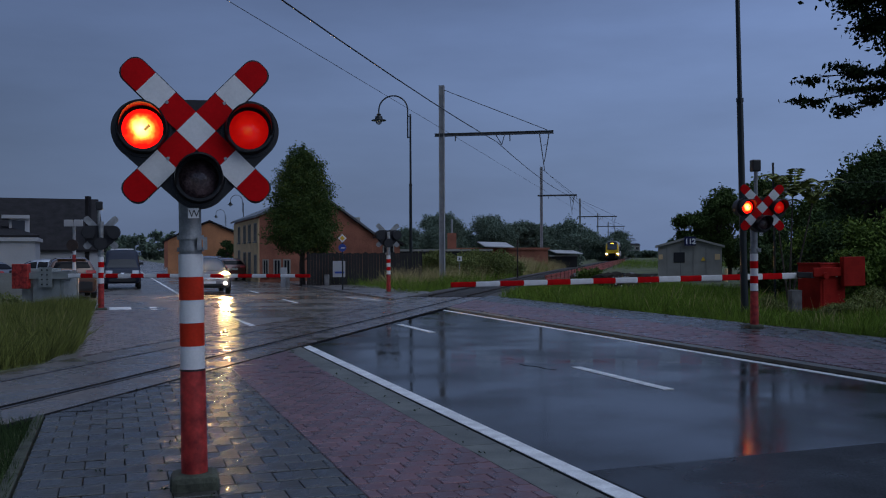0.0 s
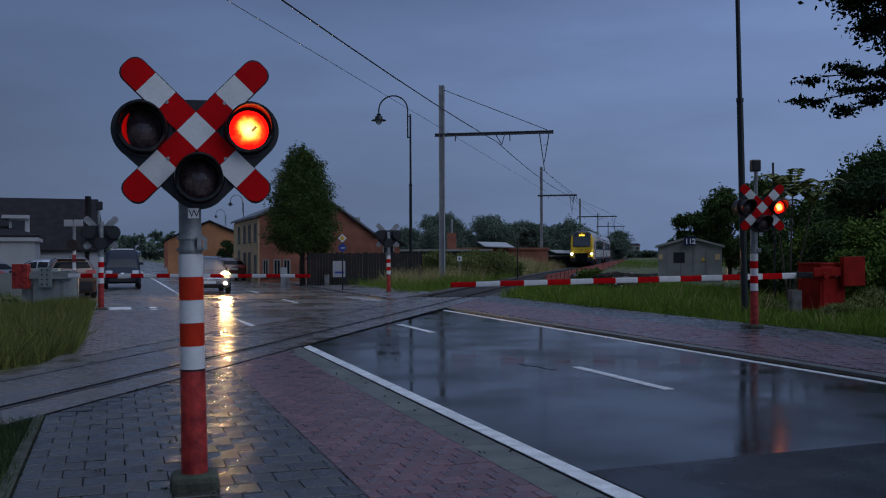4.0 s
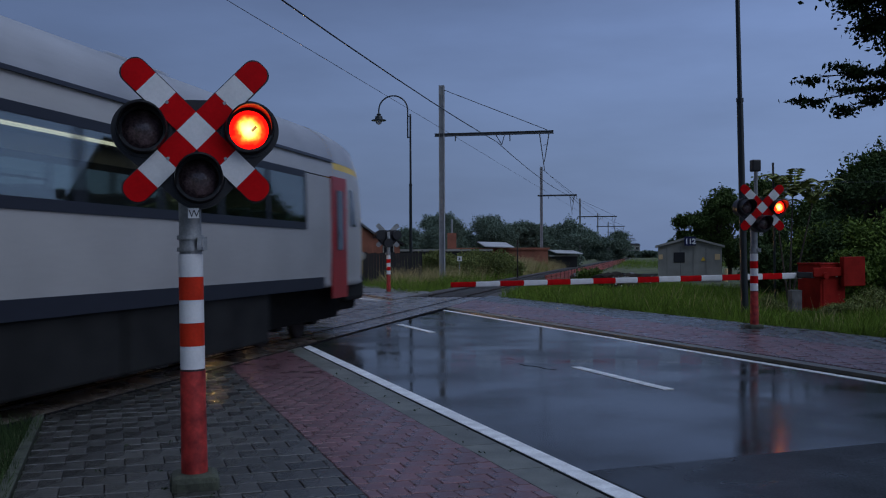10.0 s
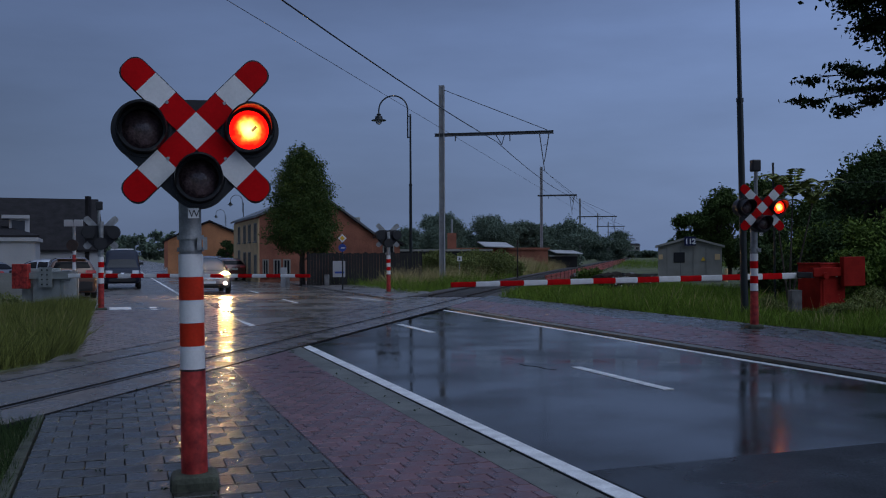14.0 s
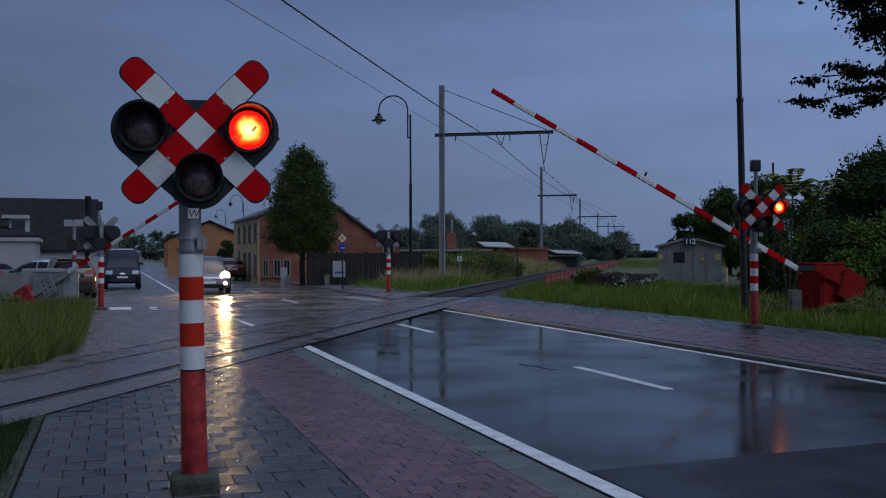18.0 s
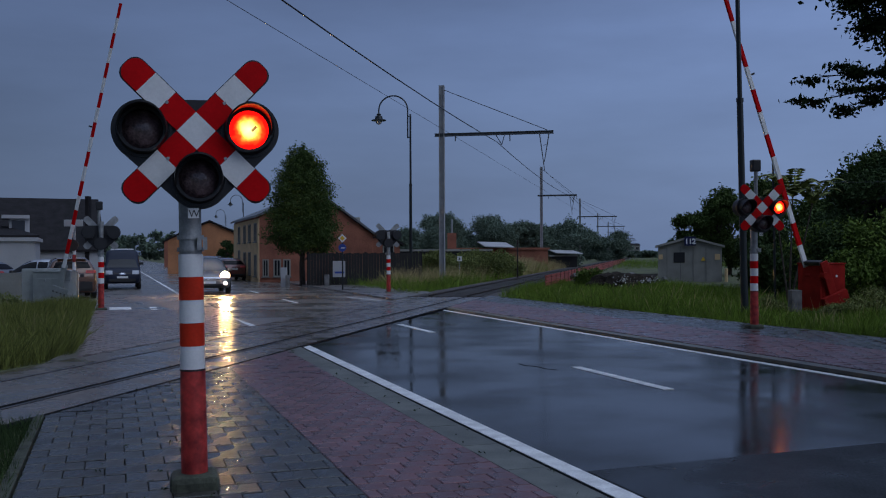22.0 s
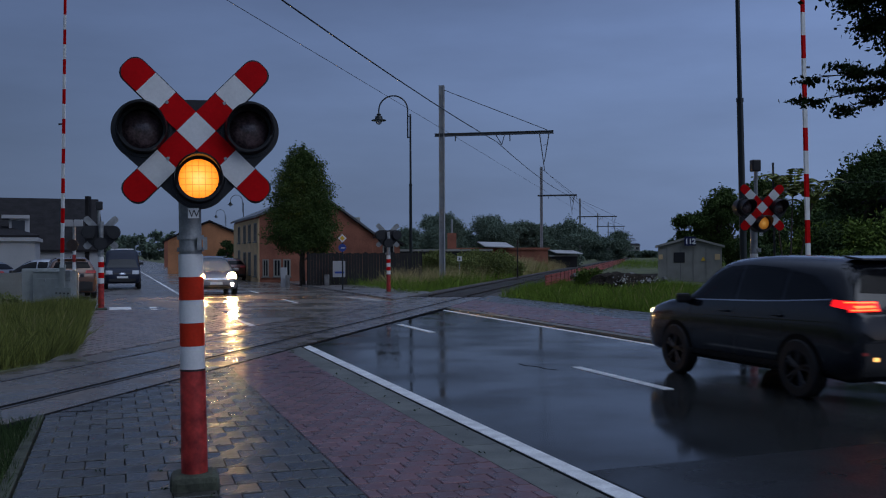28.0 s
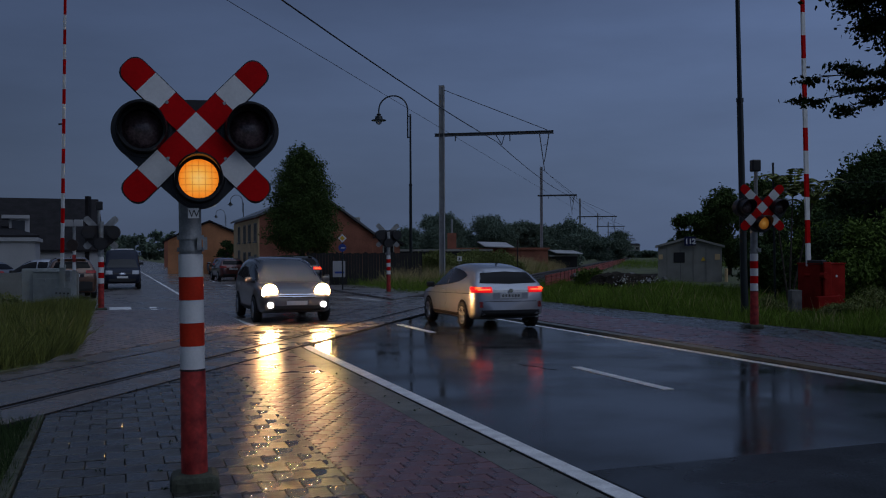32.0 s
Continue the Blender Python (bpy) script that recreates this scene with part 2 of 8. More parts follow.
M_UNDER = mat("underframe_grime", (0.010, 0.009, 0.008), 0.9, var=0.4, bump=0.2, spec=0.1)
M_SKIRT = mat("train_skirt_grey", (0.030, 0.030, 0.029), 0.8, var=0.3, scale=1.5, bump=0.05, spec=0.1)
M_BRICK = mat("red_brick_wall", (0.30, 0.110, 0.066), 0.85, var=0.3, scale=0.8, fine=12, bump=0.3, dist=0.02)
M_BRICKOR = mat("orange_brick_wall", (0.46, 0.20, 0.09), 0.85, var=0.25, scale=0.8, fine=12, bump=0.3, dist=0.02)
# saturation raised so the colour carries a warm headlight glow on the facade
M_CREAM = mat("cream_render_wall", (0.70, 0.50, 0.27), 0.85, var=0.15, scale=0.8, fine=20, bump=0.15)
M_WHITEWALL = mat("white_render_wall", (0.41, 0.41, 0.415), 0.8, var=0.1, scale=0.7, fine=20, bump=0.1)
M_ROOF = mat("dark_roof_tile", (0.022, 0.020, 0.021), 0.8, var=0.3, scale=2, fine=14, bump=0.5, dist=0.03, spec=0.15)
M_ROOFSLATE = mat("slate_roof", (0.12, 0.125, 0.135), 0.4, var=0.2, scale=2, fine=14, bump=0.3)
M_WOODDARK = mat("dark_stained_boards", (0.012, 0.011, 0.010), 0.7, var=0.3, scale=5, fine=30, bump=0.3)
M_BARK = mat("tree_bark", (0.06, 0.048, 0.036), 0.9, var=0.4, scale=6, fine=30, bump=0.6, dist=0.02)
M_HORNBEAM = leaf_mat("hornbeam_leaf", (0.056, 0.092, 0.028), 0.38)
M_LEAF = leaf_mat("tree_leaf", (0.042, 0.074, 0.030), 0.45)
M_LEAFNEAR = leaf_mat("walnut_leaf", (0.022, 0.040, 0.014), 0.5)
M_BUSH = leaf_mat("bush_leaf", (0.095, 0.155, 0.036), 0.6)
M_WEED = leaf_mat("pale_weed_leaf", (0.165, 0.200, 0.075), 0.5)
# far leaves paler and bluer: distance haze is put into their colour
M_HAZYLEAF = leaf_mat("hazy_far_leaf", (0.125, 0.170, 0.130), 0.15)
M_NET = mat("orange_red_netting", (0.42, 0.085, 0.060), 0.7, var=0.2, scale=3, bump=0.1)
M_STONE = mat("grey_rubble", (0.16, 0.155, 0.15), 0.85, var=0.4, scale=5, bump=0.4)
M_SIGNBLUE = mat("blue_sign", (0.02, 0.06, 0.30), 0.4, var=0.05, bump=0)
M_SIGNNAVY = mat("navy_sign", (0.012, 0.016, 0.07), 0.4, var=0.05, bump=0)
M_SIGNYELLOW = mat("yellow_sign", (0.75, 0.45, 0.03), 0.4, var=0.05, bump=0)
M_BARSIGN = mat("grey_print", (0.10, 0.10, 0.11), 0.5, var=0.1, bump=0)
M_WIRE = mat("catenary_wire", (0.02, 0.02, 0.02), 0.5, metal=0.5, var=0.1, bump=0)
M_LAMPGLASS = mat("clear_lamp_glass", (0.4, 0.42, 0.45), 0.15, var=0, bump=0)
M_BOX = mat("grey_cabinet_paint", (0.30, 0.32, 0.30), 0.55, var=0.15, scale=3, bump=0.05)
M_MACHRED = mat("faded_red_cabinet", (0.27, 0.014, 0.010), 0.75, var=0.25, scale=3, bump=0.05, spec=0.1)


def glow_lens(m, turn, stops, power, ribs=0.0, mottle=0.0, slash=False):
    """A lit signal lens seen along its own axis: stops run from the hot middle to the rim; ribs are moulded in the glass."""
    ns, ln = m.node_tree.nodes, m.node_tree.links
    b = ns["Principled BSDF"]

    def calc(op, a, c=None):
        n = ns.new("ShaderNodeMath")
        n.operation = op
        for k, v in enumerate((a, c)):
            if v is None:
                continue
            if isinstance(v, float):
                n.inputs[k].default_value = v
            else:
                ln.new(v, n.inputs[k])
        return n.outputs[0]
    t = ns.new("ShaderNodeTexCoord")
    mp = ns.new("ShaderNodeMapping")
    mp.inputs["Rotation"].default_value = (0, 0, radians(turn))
    ln.new(t.outputs["Object"], mp.inputs[0])
    sp = ns.new("ShaderNodeSeparateXYZ")
    ln.new(mp.outputs[0], sp.inputs[0])
    x, z = sp.outputs["X"], sp.outputs["Z"]
    r = calc('SQRT', calc('ADD', calc('MULTIPLY', x, x), calc('MULTIPLY', z, z)))
    nz = ns.new("ShaderNodeTexNoise")
    nz.inputs["Scale"].default_value, nz.inputs["Detail"].default_value = 13.0, 2.0
    ln.new(mp.outputs[0], nz.inputs["Vector"])
    r = calc('ADD', r, calc('MULTIPLY', calc('SUBTRACT', nz.outputs[0], 0.5), mottle))
    ramp = ns.new("ShaderNodeValToRGB")
    e = ramp.color_ramp.elements
    e[0].position, e[0].color = stops[0][0], (*stops[0][1], 1)
    e[1].position, e[1].color = stops[-1][0], (*stops[-1][1], 1)
    for pos, col in stops[1:-1]:
        q = e.new(pos)
        q.color = (*col, 1)
    ln.new(calc('MULTIPLY', r, 7.0), ramp.inputs[0])
    ln.new(ramp.outputs[0], b.inputs["Emission Color"])
    level = None
    if ribs:
        lines = [calc('LESS_THAN', calc('PINGPONG', c, ribs), 0.0022) for c in (x, z)]
        level = calc('SUBTRACT', 1.0, calc('MULTIPLY', calc('MAXIMUM', lines[0], lines[1]), 0.45))
    if slash:
        u, v = calc('ADD', x, z), calc('SUBTRACT', x, z)
        mark = calc('MULTIPLY', calc('LESS_THAN', calc('ABSOLUTE', calc('SUBTRACT', u, 0.035)), 0.034), calc('LESS_THAN', calc('ABSOLUTE', calc('SUBTRACT', v, 0.03)), 0.013))
        level = calc('SUBTRACT', 1.0, calc('MULTIPLY', mark, 0.85))
    if level is None:
        b.inputs["Emission Strength"].default_value = power
    else:
        ln.new(calc('MULTIPLY', level, power), b.inputs["Emission Strength"])


# each lens is a turning globe with a dark, a fading and a bright face
glow_lens(M_LIT, 240, ((0.0, (1.0, 0.72, 0.26)), (0.27, (1.0, 0.58, 0.13)), (0.46, (1.0, 0.26, 0.03)), (0.64, (1.0, 0.035, 0.005)), (0.80, (0.9, 0.003, 0.002))), 3.2, mottle=0.08, slash=True)
glow_lens(M_DIM, 120, ((0.0, (1.0, 0.09, 0.012)), (0.22, (1.0, 0.012, 0.006)), (0.95, (0.62, 0.003, 0.003))), 0.45, mottle=0.11)
glow_lens(M_LITW, 240, ((0.0, (1.0, 0.60, 0.16)), (0.45, (1.0, 0.42, 0.06)), (0.95, (1.0, 0.24, 0.015))), 1.5, ribs=0.022, mottle=0.04)
glow_lens(M_LITWEAK, 240, ((0.0, (1.0, 0.55, 0.14)), (0.3, (0.7, 0.30, 0.05)), (0.95, (0.3, 0.10, 0.015))), 0.45, ribs=0.022, mottle=0.06)
glow_lens(M_DIMW, 120, ((0.0, (1.0, 0.34, 0.08)), (0.95, (0.6, 0.12, 0.03))), 0.2, ribs=0.022, mottle=0.06)


def see_glass(name, tint, gloss):
    """A thin pane: one sees through it, and it shines."""
    m = bpy.data.materials.new(name)
    m.use_nodes = True
    ns, ln = m.node_tree.nodes, m.node_tree.links
    ns.clear()
    clear = ns.new("ShaderNodeBsdfTransparent")
    clear.inputs[0].default_value = (*tint, 1)
    shine = ns.new("ShaderNodeBsdfGlossy")
    shine.inputs["Color"].default_value, shine.inputs["Roughness"].default_value = (0.8, 0.85, 0.85, 1), 0.03
    mx = ns.new("ShaderNodeMixShader")
    mx.inputs[0].default_value = gloss
    ln.new(clear.outputs[0], mx.inputs[1])
    ln.new(shine.outputs[0], mx.inputs[2])
    out = ns.new("ShaderNodeOutputMaterial")
    ln.new(mx.outputs[0], out.inputs[0])
    return m


M_PANE = see_glass("tinted_train_pane", (0.74, 0.80, 0.77), 0.22)
M_SEAT = mat("train_seat_fabric", (0.05, 0.06, 0.075), 0.9, var=0.3, scale=4, bump=0.1)
M_LINING = mat("train_lining", (0.30, 0.29, 0.25), 0.7, var=0.1, scale=2, bump=0.02)
M_CURTAIN = mat("tan_curtain", (0.45, 0.34, 0.18), 0.9, var=0.2, scale=4, bump=0.1)

# ---- geometry helpers ----
ROAD = Vector((-0.3185, 0.948, 0)).normalized()
ACROSS = Vector((ROAD.y, -ROAD.x, 0))
RAIL = Vector((0.2052, 0.9787, 0)).normalized()
RSIDE = Vector((RAIL.y, -RAIL.x, 0))
TRACK = -7.62  # offset of the track's middle along RSIDE
ROAD_TURN = math.degrees(math.atan2(ROAD.y, ROAD.x))
RAIL_TURN = math.degrees(math.atan2(RAIL.y, RAIL.x))


def rd(u, v, z=0.0):
    p = ROAD * u + ACROSS * v
    return Vector((p.x, p.y, z))


def tk(s, n, z=0.0):
    """Along the track s, n metres to the side of its middle."""
    p = RAIL * s + RSIDE * (TRACK + n)
    return Vector((p.x, p.y, z))


def box(bm, c, size, m=None):
    """A box centred on c; m turns it about c."""
    r = bmesh.ops.create_cube(bm, size=1.0)
    mm = Matrix.Translation(c) @ (m or Matrix()) @ Matrix.Diagonal((*size, 1))
    bmesh.ops.transform(bm, matrix=mm, verts=r["verts"])
    return r["verts"]


def rod(bm, a, b, r0, r1=None, seg=12):
    a, b = Vector(a), Vector(b)
    r1 = r0 if r1 is None else r1
    h = (b - a).length
    v = bmesh.ops.create_cone(bm, cap_ends=True, segments=seg, radius1=r0, radius2=r1, depth=h)["verts"]
    q = (b - a).to_track_quat('Z', 'Y').to_matrix().to_4x4()
    bmesh.ops.transform(bm, matrix=Matrix.Translation((a + b) / 2) @ q, verts=v)
    return v


def tube(bm, pts, r, seg=8):
    for a, b in zip(pts[:-1], pts[1:]):
        rod(bm, a, b, r, r, seg)


def prism(bm, poly, z0, z1):
    """An upright prism over a convex or simple polygon."""
    lo = [bm.verts.new((p[0], p[1], z0)) for p in poly]
    hi = [bm.verts.new((p[0], p[1], z1)) for p in poly]
    n = len(poly)
    bm.faces.new(hi)
    bm.faces.new(lo[::-1])
    for i in range(n):
        bm.faces.new((lo[i], lo[(i + 1) % n], hi[(i + 1) % n], hi[i]))


def plate(bm, pts, thick, way):
    """A flat polygon pts given a thickness along way."""
    w = Vector(way).normalized() * thick
    a = [bm.verts.new(Vector(p)) for p in pts]
    b = [bm.verts.new(Vector(p) + w) for p in pts]
    n = len(pts)
    bm.faces.new(a[::-1])
    bm.faces.new(b)
    for i in range(n):
        bm.faces.new((a[i], a[(i + 1) % n], b[(i + 1) % n], b[i]))


def disc(bm, c, r, way, depth, seg=24, r1=None):
    c, w = Vector(c), Vector(way).normalized()
    return rod(bm, c, c + w * depth, r, r if r1 is None else r1, seg)


def lathe(bm, prof, seg=16, m=None):
    """A turned form from (radius, height) pairs."""
    rings = []
    for r, z in prof:
        rings.append([bm.verts.new((r * math.cos(2 * math.pi * k / seg), r * math.sin(2 * math.pi * k / seg), z)) for k in range(seg)])
    for a, b in zip(rings[:-1], rings[1:]):
        for k in range(seg):
            bm.faces.new((a[k], a[(k + 1) % seg], b[(k + 1) % seg], b[k]))
    vs = [v for ring in rings for v in ring]
    if m:
        bmesh.ops.transform(bm, matrix=m, verts=vs)
    return vs


def bevel(bm, w, seg=2):
    bmesh.ops.bevel(bm, geom=[e for e in bm.edges], offset=w, segments=seg, affect='EDGES', profile=0.5, clamp_overlap=True)


def to_mesh(name, bm, material, smooth=False):
    bmesh.ops.recalc_face_normals(bm, faces=bm.faces)
    me = bpy.data.meshes.new(name)
    bm.to_mesh(me)
    bm.free()
    me.materials.append(material)
    if smooth:
        me.shade_smooth()
        me.set_sharp_from_angle(angle=radians(40))
    return me


def part(name, bm, material, parent, label="", smooth=False):
    """One mesh object under a thing or a part."""
    ob = new(name, to_mesh(name, bm, material, smooth))
    ob.parent = parent
    if label:
        ob["label"] = label
    return ob


def thing(name, m, label, category, group=""):
    ob = new(name)
    ob.empty_display_size = 0.2
    ob.matrix_world = m
    return tagged(ob, label, category, group)


def solid(name, bm, material, label="", category="", kind="", group="", smooth=False):
    return tagged(new(name, to_mesh(name, bm, material, smooth)), label, category, group, kind)


def raw(name, verts, faces, material, parent=None, label="", category="", kind=""):
    me = bpy.data.meshes.new(name)
    me.from_pydata(verts, [], faces)
    me.materials.append(material)
    ob = new(name, me)
    if parent:
        ob.parent = parent
    return tagged(ob, label, category, "", kind)


def clip_poly(poly, side):
    """The part of a polygon for which side(point) >= 0."""
    out = []
    for i, p in enumerate(poly):
        q = poly[(i + 1) % len(poly)]
        a, b = side(p), side(q)
        if a >= 0:
            out.append(p)
        if (a >= 0) != (b >= 0):
            k = a / (a - b)
            out.append(p + (q - p) * k)
    return out


def leaves(name, centres, radii, count, size, material, seed, parent=None, shell=0.55, label="", category="", kind="", tip=(1, 1, 1), noise_amp=0.25):
    """Many small folded leaves spread through a set of ellipsoids, with an uneven outline."""
    rng = np.random.RandomState(seed)
    centres, radii = np.array(centres, float), np.array(radii, float)
    vol = radii.prod(axis=1) ** 0.67
    pick = rng.choice(len(centres), count, p=vol / vol.sum())
    d = rng.normal(size=(count, 3))
    d /= np.linalg.norm(d, axis=1)[:, None]
    rad = (shell + (1 - shell) * rng.rand(count)) * (1 + noise_amp * rng.normal(size=count) * 0.6)
    wob = 1 + noise_amp * np.sin(d[:, 0] * 5 + pick) * np.cos(d[:, 2] * 6 + pick * 2.1)
    p = centres[pick] + d * radii[pick] * (rad * wob)[:, None]
    a = rng.normal(size=(count, 3))
    a /= np.linalg.norm(a, axis=1)[:, None]
    b = np.cross(a, rng.normal(size=(count, 3)))
    b /= np.linalg.norm(b, axis=1)[:, None]
    s = size * (0.6 + 0.8 * rng.rand(count))[:, None]
    n = np.cross(a, b)
    q = np.stack([p - a * s, p + b * s * 0.45 + n * s * 0.15, p + a * s, p - b * s * 0.45 + n * s * 0.15], axis=1).reshape(-1, 3)
    f = np.arange(count * 4).reshape(-1, 4)
    return raw(name, q.tolist(), f.tolist(), material, parent, label, category, kind)

# ---- ground, road, pavements ----
def camber(v):
    """The road falls away from its middle towards the far edge."""
    return -0.032 * min(1.0, max(0.0, (v - 6.4) / 3.35))


def road_sheet(poly, z0, z1):
    """A slab of road over a polygon, folded along the road's middle."""
    bm = bmesh.new()
    for way in (1, -1):
        half = clip_poly([Vector(p) for p in poly], lambda p: way * (p.dot(ACROSS) - 6.4))
        if len(half) < 3:
            continue
        lo = [bm.verts.new((p.x, p.y, z0)) for p in half]
        hi = [bm.verts.new((p.x, p.y, z1 + camber(p.dot(ACROSS)))) for p in half]
        bm.faces.new(hi)
        bm.faces.new(lo[::-1])
        for i in range(len(half)):
            k = (i + 1) % len(half)
            bm.faces.new((lo[i], lo[k], hi[k], hi[i]))
    return bm


def ground():
    bm = bmesh.new()
    prism(bm, [(-1500, -800), (1500, -800), (1500, 2500), (-1500, 2500)], -0.5, -0.06)
    solid("ground", bm, M_GROUND, "rough grassy ground beside the road and the railway", "ground", "structure")
    bm = road_sheet([rd(-80, 3.05), rd(-80, 9.75), rd(600, 9.75), rd(600, 3.05)], -0.2, 0.0)
    solid("road", bm, M_ASPHALT, "wet dark asphalt road with reflections", "road", "structure")
    bm = road_sheet([rd(-60, 3.45), rd(-60, 9.3), rd(7.1, 9.3), rd(6.95, 6.4), rd(6.8, 3.45)], -0.18, 0.004)
    solid("road_patch", bm, M_ASPHALT_NEW, "coarser resurfaced asphalt beyond a straight seam", "road", "structure")
    bm = road_sheet([tk(25.2, -1.5), rd(31.2, 9.74), rd(600, 9.74), rd(600, 3.06), rd(26, 3.06)], -0.18, 0.003)
    solid("road_far", bm, M_ASPHALT_FAR, "rougher grey wet asphalt beyond the railway", "road", "structure")
    # worn side surface on the far side, where vehicles park
    bm = bmesh.new()
    prism(bm, [tk(13.5, -1.48), tk(25.2, -1.48), rd(26, 3.05), rd(400, 3.05), rd(400, -3.2), rd(32, -3.2), rd(29, -0.55), rd(20, -0.55)], -0.12, 0.006)
    solid("pavement_far", bm, M_ASPHALT_SIDE, "wet grey asphalt footway beside the far road", "pavement", "structure")
    bm = bmesh.new()
    poly = [rd(-60, 9.95), rd(60, 9.95), rd(60, 14.2), rd(-60, 14.2)]
    near = clip_poly(poly, lambda p: (p.dot(RSIDE) - TRACK) - 1.45)
    prism(bm, near, -0.12, -0.01)
    solid("pavement_right", bm, M_JOINT, "bedding of the paved footway and cycle path", "pavement", "structure")
    bm = bmesh.new()
    far = clip_poly([rd(20, 9.75), rd(200, 9.75), rd(200, 13.0), rd(20, 13.0)], lambda p: -1.48 - (p.dot(RSIDE) - TRACK))
    prism(bm, far, -0.12, 0.04)
    solid("pavement_far_right", bm, M_ASPHALT_SIDE, "wet grey footway in front of the far houses", "pavement", "structure")
    bm = bmesh.new()
    poly = clip_poly([rd(-12, -0.68), rd(40, -0.68), rd(40, 2.86), rd(-12, 2.86)], lambda p: (p.dot(RSIDE) - TRACK) - 1.43)
    prism(bm, poly, -0.12, -0.03)
    solid("pavement_near", bm, M_JOINT, "bedding of the near tiled footway", "pavement", "structure")


def marking(u0, u1, v0, v1, label, z=0.004, shift=0.0):
    bm = bmesh.new()
    poly = [rd(u0, v0), rd(u0, v1), rd(u1, v1 + shift), rd(u1, v0 + shift)]
    poly = clip_poly(poly, lambda p: abs(p.dot(RSIDE) - TRACK) - 1.44) if u1 < 23 else poly
    drop = camber((v0 + v1) / 2)
    prism(bm, poly, z - 0.02 + drop, z + drop)
    solid("road_marking", bm, M_LINE, label, "marking", "structure")


def markings():
    marking(-30, 17.9, 3.25, 3.42, "worn white edge line along the kerb", 0.006)
    bm = bmesh.new()
    prism(bm, [rd(-30, 3.195), rd(-30, 3.245), rd(17.9, 3.245), rd(17.9, 3.195)], -0.1, 0.003)
    solid("gutter", bm, M_RUBBER, "dark wet gutter joint along the kerb", "gutter", "structure")
    marking(-30, 28.3, 9.42, 9.56, "white edge line along the cycle path", 0.006)
    for u in (-7.0, 2.0, 10.55, 19.9):
        marking(u, u + 2.55, 6.38, 6.53, "white dash on the wet asphalt", 0.008)
    for k in range(14):
        u = 33.6 + 9.6 * k
        marking(u, u + 3.0, 5.95, 6.08, "white dash on the wet asphalt", 0.008)
    marking(23.3, 28.7, 3.05, 3.2, "white edge line on the far road", 0.008, -0.3)
    marking(36, 160, 2.6, 2.74, "white edge line on the far road", 0.010)
    marking(35.0, 38.2, 9.2, 9.36, "white edge line on the far road", 0.008, -0.5)
    bm = bmesh.new()
    prism(bm, [rd(31.6, -0.1), rd(31.6, 0.55), rd(33.1, 0.55), rd(33.1, -0.1)], -0.01, 0.012)
    solid("road_marking", bm, M_LINE, "white painted rectangle on the far footway", "marking", "structure")
    for u in (30.6, 32.0):
        bm = bmesh.new()
        prism(bm, [rd(u, 1.1), rd(u, 1.32), rd(u + 0.9, 1.32), rd(u + 0.9, 1.1)], -0.01, 0.012)
        solid("road_marking", bm, M_LINE, "short white dash on the far footway", "marking", "structure")
    # a dark crack in the asphalt
    bm = bmesh.new()
    rng = random.Random(4)
    p = rd(13.8, 5.85)
    pts = [p]
    for k in range(10):
        p = p + ACROSS * (0.02 + rng.uniform(-0.05, 0.05)) - ROAD * rng.uniform(0.05, 0.15)
        pts.append(p)
    for a, b in zip(pts[:-1], pts[1:]):
        w = ACROSS * 0.012
        prism(bm, [a - w, b - w, b + w, a + w], -0.01, 0.003)
    solid("road_crack", bm, M_RUBBER, "thin dark crack in the wet asphalt", "crack", "structure")


